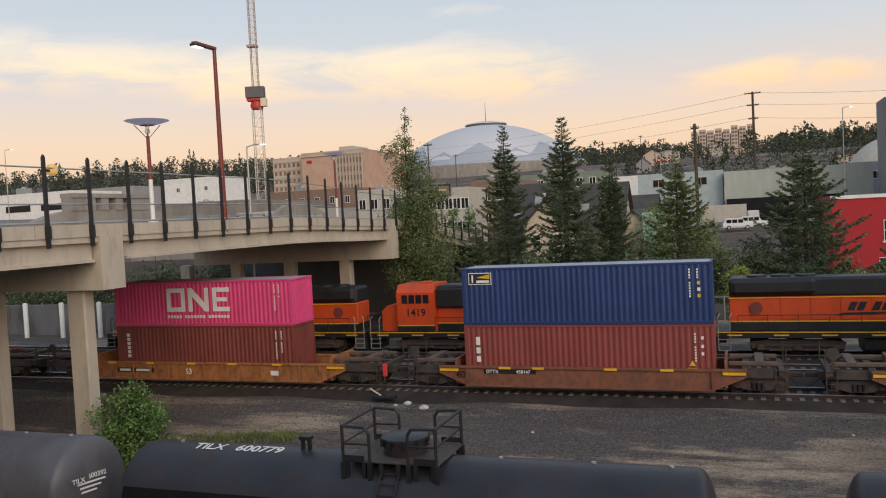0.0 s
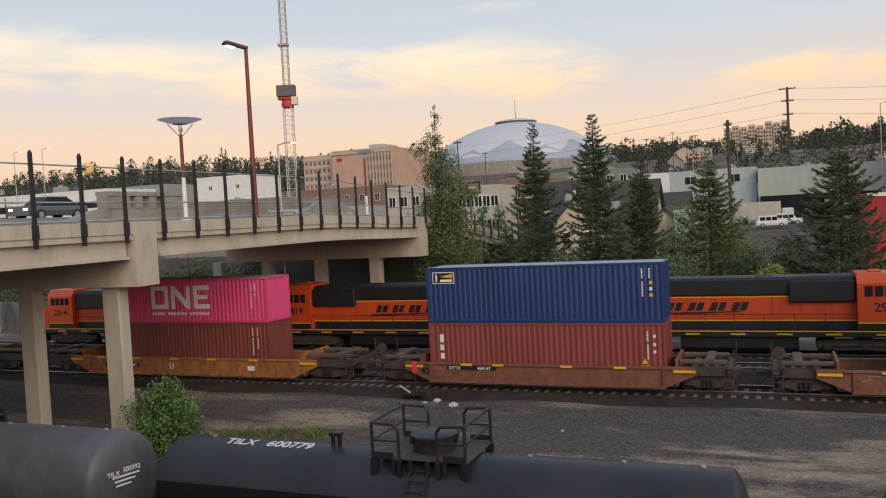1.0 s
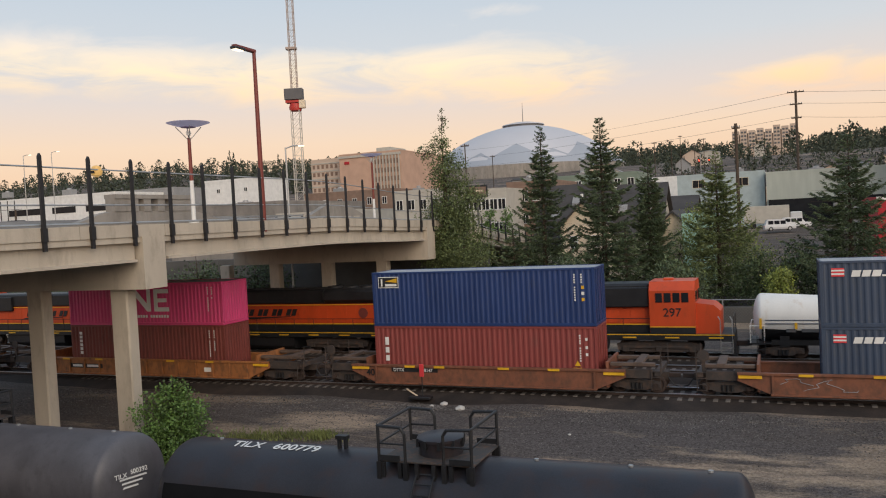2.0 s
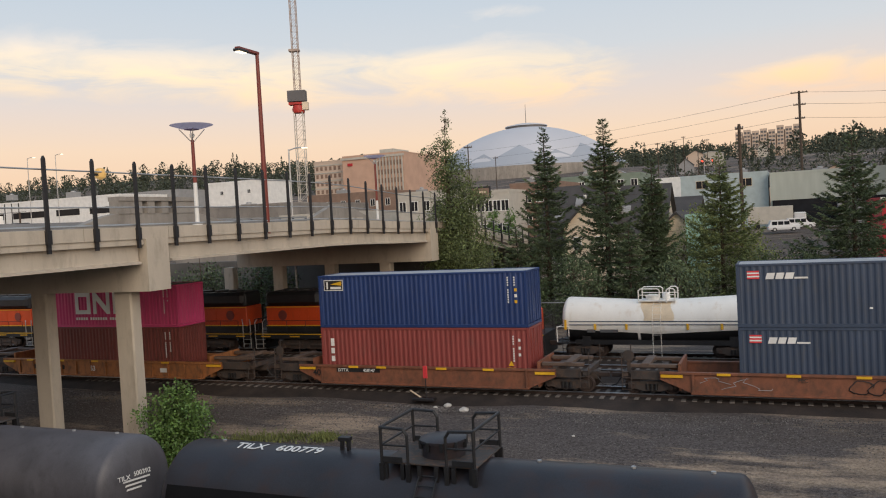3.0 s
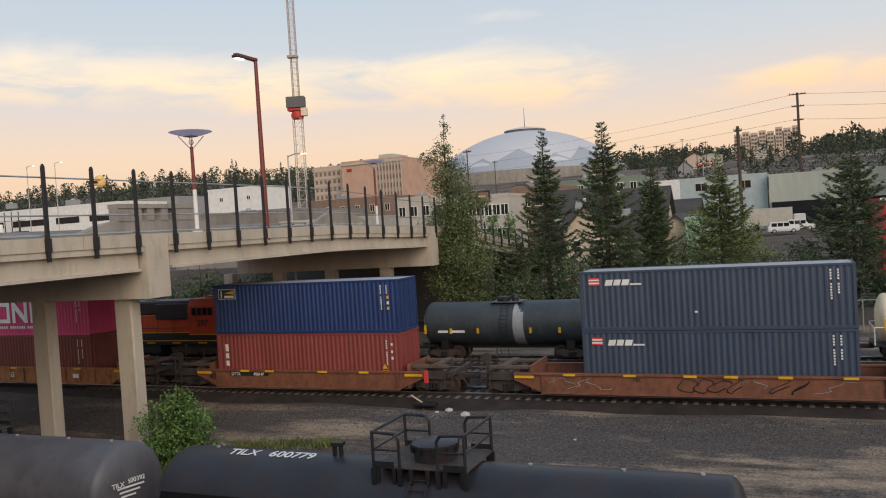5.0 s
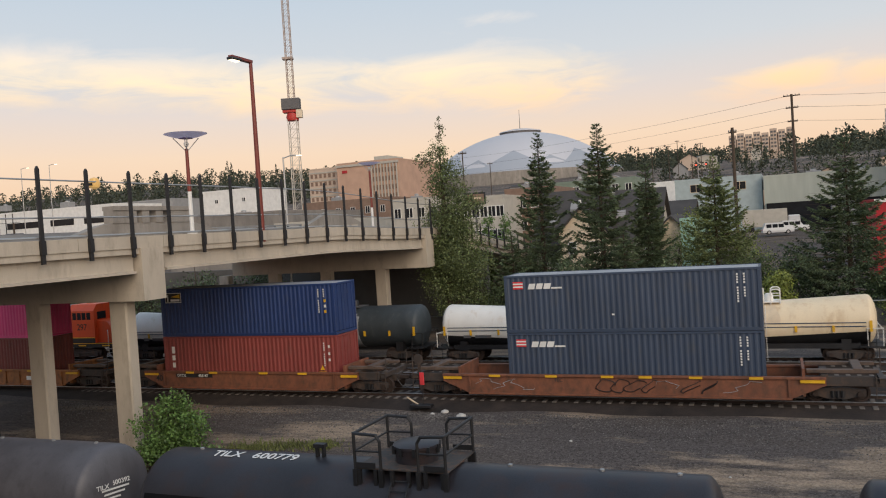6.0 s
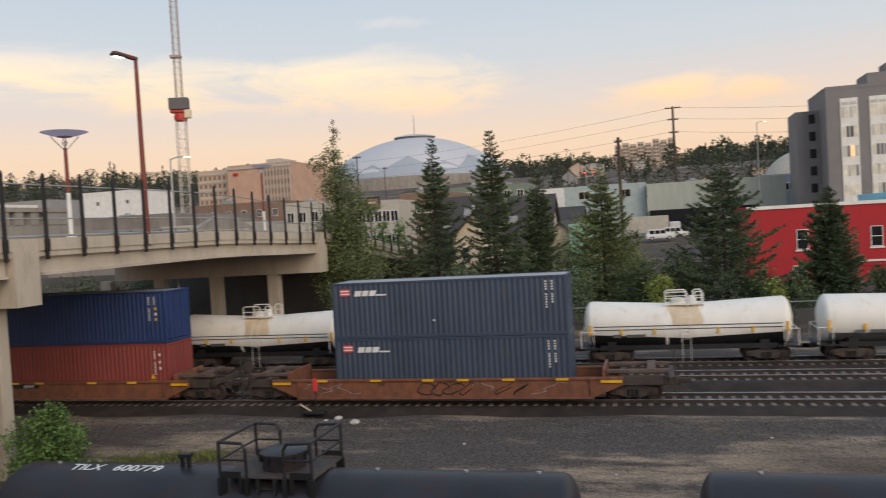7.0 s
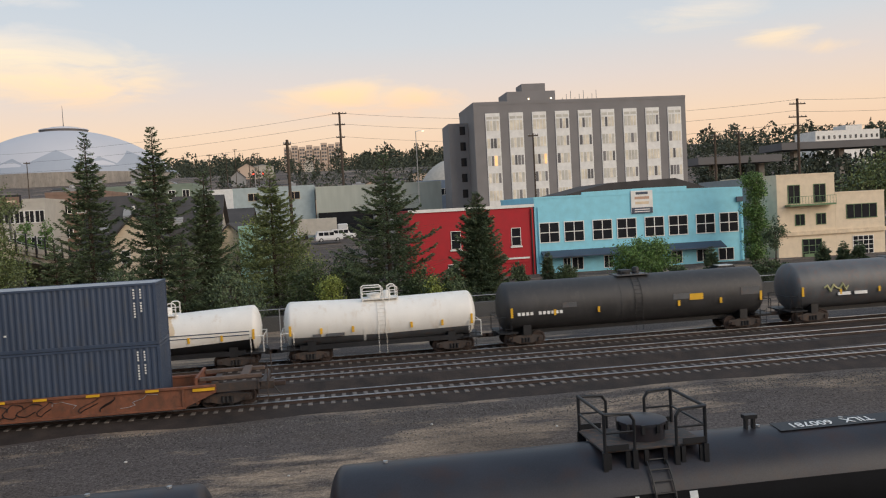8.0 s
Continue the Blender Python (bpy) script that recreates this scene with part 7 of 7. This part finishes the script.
def poles():
    def pole(az, el, d, arms, r=0.19):
        x, y = bear(az, d)
        z1 = 9 + d * math.tan(radians(el))
        t = thing("utility_pole", "dark wooden utility pole with cross-arms", "utility pole", (x, y, 0), group="utility poles")
        part("pole", Geo().tube((0, 0, height(x, y) - 0.5), (0, 0, z1), r * 1.3, 8, r), M["bark"], t)
        for dz, w in arms:
            part("cross_arm", Geo().box(-w, w, -0.09, 0.09, z1 - dz - 0.1, z1 - dz + 0.1), M["bark"], t)
            for u in (-0.9, -0.45, 0.45, 0.9):
                part("insulator", Geo().lathe_z([(0.05, z1 - dz + 0.1), (0.09, z1 - dz + 0.2), (0.05, z1 - dz + 0.32)], u * w, 0, 8), M["greyw"], t)
        return x, y, z1

    p1 = pole(1.35, 7.15, 170, ((0.3, 1.5), (2.6, 1.1), (5.2, 0.9)), 0.22)
    pole(-2.35, 5.4, 112, ((0.6, 0.5),), 0.19)
    p3 = pole(32.0, 5.9, 165, ((1.0, 1.6), (3.4, 1.8), (5.0, 1.0)), 0.22)
    pole(26.9, 4.1, 150, ((0.5, 0.7),))
    pole(28.4, 4.1, 165, ((0.5, 0.7),))
    for az, el, d in ((-6.5, 4.6, 300), (-5.9, 4.9, 340), (-5.0, 4.2, 280), (-4.4, 4.6, 330), (-7.6, 4.6, 260), (-18.7, 4.4, 240), (-20.6, 5.3, 150), (14.8, 5.0, 128)):
        pole(az, el, d, ((0.4, 0.8),), 0.11)

    def wire(a, b, sag, r=0.028):
        g, n = Geo(), 14
        pts = [Vector(a).lerp(Vector(b), i / n) - Vector((0, 0, sag * 4 * (i / n) * (1 - i / n))) for i in range(n + 1)]
        single("power_line", g.path(pts, r, 4), M["post"], "thin sagging power line", "cable", group="power lines")

    far = bear(-26, 420)
    for k, dz in enumerate((0.2, 2.4, 5.0)):
        wire((p1[0], p1[1], p1[2] - dz), (far[0], far[1], 9 + 420 * math.tan(radians(4.9 - 0.5 * k))), 3.5)
        wire((p1[0], p1[1], p1[2] - dz), (p3[0], p3[1], p3[2] - dz * 0.9), 2.2)
        q = bear(52, 200)
        wire((p3[0], p3[1], p3[2] - dz), (q[0], q[1], p3[2] - dz + 3), 2.0)


def signals():
    for az, el, d, m in ((-4.75, 3.15, 260, "redl"), (-4.1, 3.15, 260, "redl"), (-8.65, 2.05, 150, "greenl")):
        x, y = bear(az, d)
        z = 9 + d * math.tan(radians(el))
        t = thing("traffic_light", "traffic light on a thin mast", "traffic light", (x, y, 0))
        part("mast", Geo().tube((0.5, 0.3, height(x, y)), (0.5, 0.3, z + 2), 0.09, 6), M["galv"], t)
        part("housing", Geo().box(-0.3, 0.3, 0, 0.3, z - 0.7, z + 0.7, 0.04), M["post"], t)
        part("lens", Geo().tube((0, -0.06, z), (0, 0.0, z), 0.2, 12), M[m], t, "lit signal lens")


def yard_bits():
    x, y = -17.3, 38.0
    t = thing("track_marker", "red marker on a thin dark staff beside the track", "marker", (x, y, -0.12))
    part("staff", Geo().tube((0, 0, 0), (0, 0, 1.55), 0.03, 6), M["post"], t)
    part("target", Geo().box(-0.12, 0.12, -0.04, 0.04, 1.1, 1.75, 0.02), M["marker"], t, "bright red target plate")
    part("base_plate", Geo().box(-0.7, 0.5, -0.25, 0.2, -0.06, 0.1, 0.03), M["post"], t)
    part("lever", Geo().path([(-0.3, 0, 0.08), (-0.95, 0.1, 0.42)], 0.045), M["tan"], t)
    rng = random.Random(6)
    for px, py, s, m in ((-14.75, 36.8, 0.24, "rock"), (-16.0, 37.7, 0.2, "rock"), (-16.5, 37.3, 0.12, "rock"), (-8.5, 33.5, 0.07, "rock"), (4.0, 34.5, 0.07, "rock"), (9.2, 33.2, 0.06, "rock"), (-2.0, 31.0, 0.06, "rock")):
        bm = bmesh.new()
        bmesh.ops.create_icosphere(bm, subdivisions=2, radius=s)
        for v in bm.verts:
            v.co *= 1 + 0.35 * noise.noise(v.co * 6 + Vector((px, py, 0)))
            v.co.z *= 0.6
        me = bpy.data.meshes.new("rock")
        bm.to_mesh(me)
        bm.free()
        me.materials.append(M[m])
        ob = new("rock", me)
        ob.matrix_basis = pose(px, py, height(px, py) + s * 0.3)
        tagged(ob, "pale broken rock on the gravel", "rock", "loose rocks")
    # pale gravel patch at the marker
    g = Geo()
    for _ in range(700):
        px, py, s = rng.gauss(-16.8, 0.9), rng.gauss(37.0, 0.28), rng.uniform(0.02, 0.05)
        z = height(px, py)
        g.rings([[(px - s, py - s, z), (px + s, py - s, z), (px + s, py + s, z), (px - s, py + s, z)], [(px - s * 0.5, py - s * 0.5, z + s), (px + s * 0.5, py - s * 0.4, z + s), (px + s * 0.4, py + s * 0.5, z + s), (px - s * 0.5, py + s * 0.5, z + s)]], True)
    single("pale_gravel", g, M["grit"], "pale gravel spilled round the marker", "gravel", kind="stuff", fix=False)


def fence():
    t = thing("chain_link_fence", "grey chain-link fence behind the far track", "fence", kind="structure")
    y = 63.5
    for i in range(40):
        x = -22 + i * 3.0
        z = height(x, y)
        part("post", Geo().tube((x, y, z - 0.2), (x, y, z + 2.25), 0.05, 6), M["galv"], t)
    part("top_rail", Geo().tube((-22, y, height(0, y) + 2.2), (95, y, height(0, y) + 2.2), 0.035, 6), M["galv"], t)
    g = Geo()
    for i in range(560):
        x = -22 + i * 0.21
        for s in (-1, 1):
            g.tube((x, y + 0.03, 0.0), (x + s * 2.0, y + 0.03, 2.3), 0.006, 3)
    part("wire_mesh", g, M["wire"], t, "fine dark wire mesh")
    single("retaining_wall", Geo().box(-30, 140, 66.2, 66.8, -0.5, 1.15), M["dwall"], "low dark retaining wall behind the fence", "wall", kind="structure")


M["wire"] = mat("fence_wire", (0.12, 0.12, 0.12), 0.6, bump=0)


def sedan(x, y, z, rz, paint, label, name="car", suv=False):
    c = thing(name, label, "car", (x, y, z), rz)
    h1, h2 = (0.95, 1.75) if suv else (0.88, 1.42)
    L = 2.3
    part("body", Geo().prism_x([(-0.86, 0.3), (0.86, 0.3), (0.9, 0.6), (0.84, h1), (-0.84, h1), (-0.9, 0.6)], -L, L), M[paint], c)
    k0, k1, k2, k3 = (-2.2, -1.9, 0.7, 1.3) if suv else (-1.7, -0.9, 0.6, 1.35)
    g = Geo().rings([[(k0, -0.78, h1), (k3, -0.78, h1), (k3, 0.78, h1), (k0, 0.78, h1)], [(k1, -0.64, h2), (k2, -0.64, h2), (k2, 0.64, h2), (k1, 0.64, h2)]], True)
    cab = part("cabin", g, M[paint if suv else "glass"], c, "" if suv else "dark glazed cabin")
    if suv:
        for k in range(3):
            for sy in (-1, 1):
                part("side_window", Geo().box(-1.75 + k * 0.9, -1.0 + k * 0.9, *sorted((sy * 0.7, sy * 0.78)), h1 + 0.1, h2 - 0.15), M["glass"], cab)
    part("roof", Geo().box(k1, k2, -0.66, 0.66, h2 - 0.02, h2 + 0.05, 0.02), M[paint], cab)
    for sx in (-1.4, 1.4):
        for sy in (-1, 1):
            w = part("wheel", Geo().tube((sx, sy * 0.72, 0.33), (sx, sy * 0.92, 0.33), 0.33, 18), M["rubber"], c, smooth=True)
            part("rim", Geo().tube((sx, sy * 0.91, 0.33), (sx, sy * 0.935, 0.33), 0.2, 12), M["galv"], w)
    for sy in (-0.62, 0.62):
        part("headlight", Geo().box(L - 0.06, L + 0.02, sy - 0.18, sy + 0.18, 0.6, 0.75, 0.02), M["lampw"] if name == "sedan" else M["white"], c)
        part("tail_light", Geo().box(-L - 0.02, -L + 0.05, sy - 0.18, sy + 0.18, 0.65, 0.8, 0.02), M["marker"], c)
    return c


MOVERS = []


def vehicles():
    MOVERS.append(sedan(-42.5, 47.9, 10.13, -90, "car", "grey sedan with headlights on, driving over the overpass", "sedan"))
    for az, d, p, lab in ((0.1, 138, "carw", "white parked car in the yard"), (1.1, 146, "carw", "white parked pickup in the yard")):
        x, y = bear(az, d)
        sedan(x, y, height(x, y), 10, p, lab, suv=True)
    x, y = bear(27.2, 87)
    sedan(x, y, height(x, y), 0, "carw", "pale car parked before the blue building")
    x, y = bear(-0.5, 150)
    t = thing("box_truck", "dirty white box truck in the yard", "truck", (x, y, height(x, y)))
    part("cargo_box", Geo().box(-4, 3.2, -1.2, 1.2, 0.9, 3.9, 0.04), M["pale"], t)
    part("cab", Geo().box(3.3, 5.2, -1.1, 1.1, 0.6, 2.7, 0.15), M["carw"], t)
    for sx in (-2.6, 4.2):
        for sy in (-1.15, 0.85):
            part("wheel", Geo().tube((sx, sy, 0.5), (sx, sy + 0.3, 0.5), 0.5, 16), M["rubber"], t, smooth=True)


def beyond_deck():
    """The old concrete parapet wall, planters and board past the roadway."""
    x0 = BX - 17.6
    b = thing("parapet_wall", "weathered concrete parapet wall with three openings", "wall", (BX - 9.2, 39.6, 9.4), 0, kind="structure")
    part("wall_base", Geo().prism_x([(-7.4, -0.1), (8.6, -0.1), (8.6, 0.25), (5.6, 0.6), (3.4, 1.1), (-3.6, 1.1), (-4.6, 0.95), (-6.6, 0.35), (-7.4, 0.3)], -0.3, 0.3), M["concd"], b)
    part("wall_cap", Geo().box(-0.42, 0.42, -3.5, 3.3, 1.85, 2.1), M["concd"], b)
    for yy, wd in ((-2.55, 1.9), (-0.85, 0.62), (0.35, 0.62), (2.35, 1.9)):
        part("pillar", Geo().box(-0.35, 0.35, yy - wd / 2, yy + wd / 2, 1.1, 1.85), M["concd"], b)
    a = thing("parapet_arch", "low arched concrete parapet beyond the roadway", "wall", (BX - 9.2, 62.0, 9.1), 0, kind="structure")
    part("wall_base", Geo().prism_x([(-4.6, -0.6), (4.6, -0.6), (4.6, 0.9), (2.6, 1.5), (1.2, 1.95), (-1.2, 1.95), (-2.6, 1.5), (-4.6, 0.9)], -0.25, 0.25), M["concd"], a)
    for yy in (-3.2, -1.6, 0.0, 1.6, 3.2):
        part("panel", Geo().box(0.25, 0.31, yy - 0.55, yy + 0.55, 0.0, 0.75), M["conc"], a, "raised concrete panel")
    for k, y in enumerate((34.2, 31.0)):
        t = thing("planter", "dark round planter with a small topiary", "planter", (BX - 14.5, y, 9.5))
        part("tub", Geo().lathe_z([(0.42, -0.2), (0.5, 0.75), (0.46, 0.78)], 0, 0), M["post"], t, smooth=True)
        part("stem", Geo().tube((0, 0, 0.75), (0, 0, 1.4), 0.05, 6), M["bark"], t)
    t = thing("notice_board", "pale banner board with faint grey lettering", "sign", (BX - 21, 35, 8.6), 48)
    part("board", Geo().box(-2.6, 2.6, -0.05, 0.05, 0.2, 2.3, 0.01), M["white"], t)
    for k, (a, e) in enumerate(((-2.3, -1.0), (-0.7, 0.6), (0.9, 2.3))):
        part("marking", Geo().box(a, e, -0.065, -0.052, 1.45, 1.75), M["greyw"], t)
        part("marking", Geo().box(a, e * 0.9, -0.065, -0.052, 0.75, 1.05), M["greyw"], t)
    g = thing("round_sign", "amber round lamp on a black bracket", "lamp", (BX - 0.1, 26.35, 0))
    part("disc", Geo().lathe_z([(0.05, 11.6), (0.2, 11.68), (0.25, 11.85), (0.17, 12.05), (0.05, 12.1)], -0.1, 0), M["amber2"], g, "amber globe", smooth=True)
    part("bracket", Geo().box(-0.15, 0.0, -0.45, 0.1, 11.75, 11.85), M["post"], g)
    r = thing("roadside_rail", "grey guard rail along the roadway", "guard rail", kind="structure")
    for z in (9.75, 10.05):
        part("beam", Geo().box(BX - 12.6, BX - 12.5, 40, 62, z, z + 0.14), M["galv"], r)
    for k in range(12):
        part("post", Geo().box(BX - 12.75, BX - 12.6, 40 + k * 2, 40.14 + k * 2, 9.3, 10.2), M["post"], r)


M["amber2"] = mat("amber_globe", (0.55, 0.33, 0.10), 0.4, glow=((1.0, 0.6, 0.2), 0.3))
def own_building():
    """A plain deck with a low wall, unseen and assumed to stand below the eye."""
    b = thing("assumed_deck", "plain concrete deck assumed below the eye, unseen", "building", kind="structure")
    part("deck", Geo().box(-45, 45, -30, 0.9, 7.0, 7.38), M["concd"], b)
    part("wall", Geo().box(-45, 45, -30, 0.85, -2.2, 6.99), M["concd"], b)
    part("parapet", Geo().box(-45, 45, 0.6, 0.9, 7.385, 8.3), M["conc"], b)
    # unseen, added to block sky that the near tanks would reflect
    part("unseen_upper_wall", Geo().box(-45, 45, -30, -9, 7.385, 10.2), M["concd"], b)


own_building()
crane()
street_lamps()
poles()
signals()
yard_bits()
fence()
vehicles()
beyond_deck()


# ---- what moves ----
def motions():
    def slide(ob, rows):
        p = ob.matrix_basis.translation.copy()
        walk(ob, [(t, pose(p.x + d, p.y, p.z)) for t, d in rows])

    for ob in STACK:
        slide(ob, [(0.0, 0.0), (4.0, -14.5), (8.0, -29.1)])
    for ob in REAR:
        slide(ob, [(0.0, 0.0), (4.0, -46.07), (8.0, -92.14)])
    for ob in NEAR:
        slide(ob, [(0.0, 0.0), (1.5, -0.01), (3.0, -0.05), (3.5, -0.08), (4.0, -0.13), (4.5, -0.2), (5.25, -0.42), (6.0, -0.74), (6.5, -1.07), (7.0, -1.45), (7.5, -1.9), (8.0, -2.35)])
    # wheels roll with the way their cars make
    for obs, way, rows in ((STACK, 29.1, 64), (REAR, 92.14, 240)):
        for car in obs:
            for w in car.children:
                if w.name.startswith("wheelset"):
                    p, r = w.matrix_basis.translation.copy(), w.dimensions.z / 2 - 0.025
                    walk(w, [(8.0 * k / rows, pose(p.x, p.y, p.z, 0, -math.degrees(way * k / rows / r), 0)) for k in range(rows + 1)])
    for ob in MOVERS:
        p = ob.matrix_basis.translation.copy()
        walk(ob, [(t, pose(p.x, p.y + d, p.z, 0, 0, -90)) for t, d in ((0.0, 0.0), (4.0, -37.2), (8.0, -74.4))])


motions()
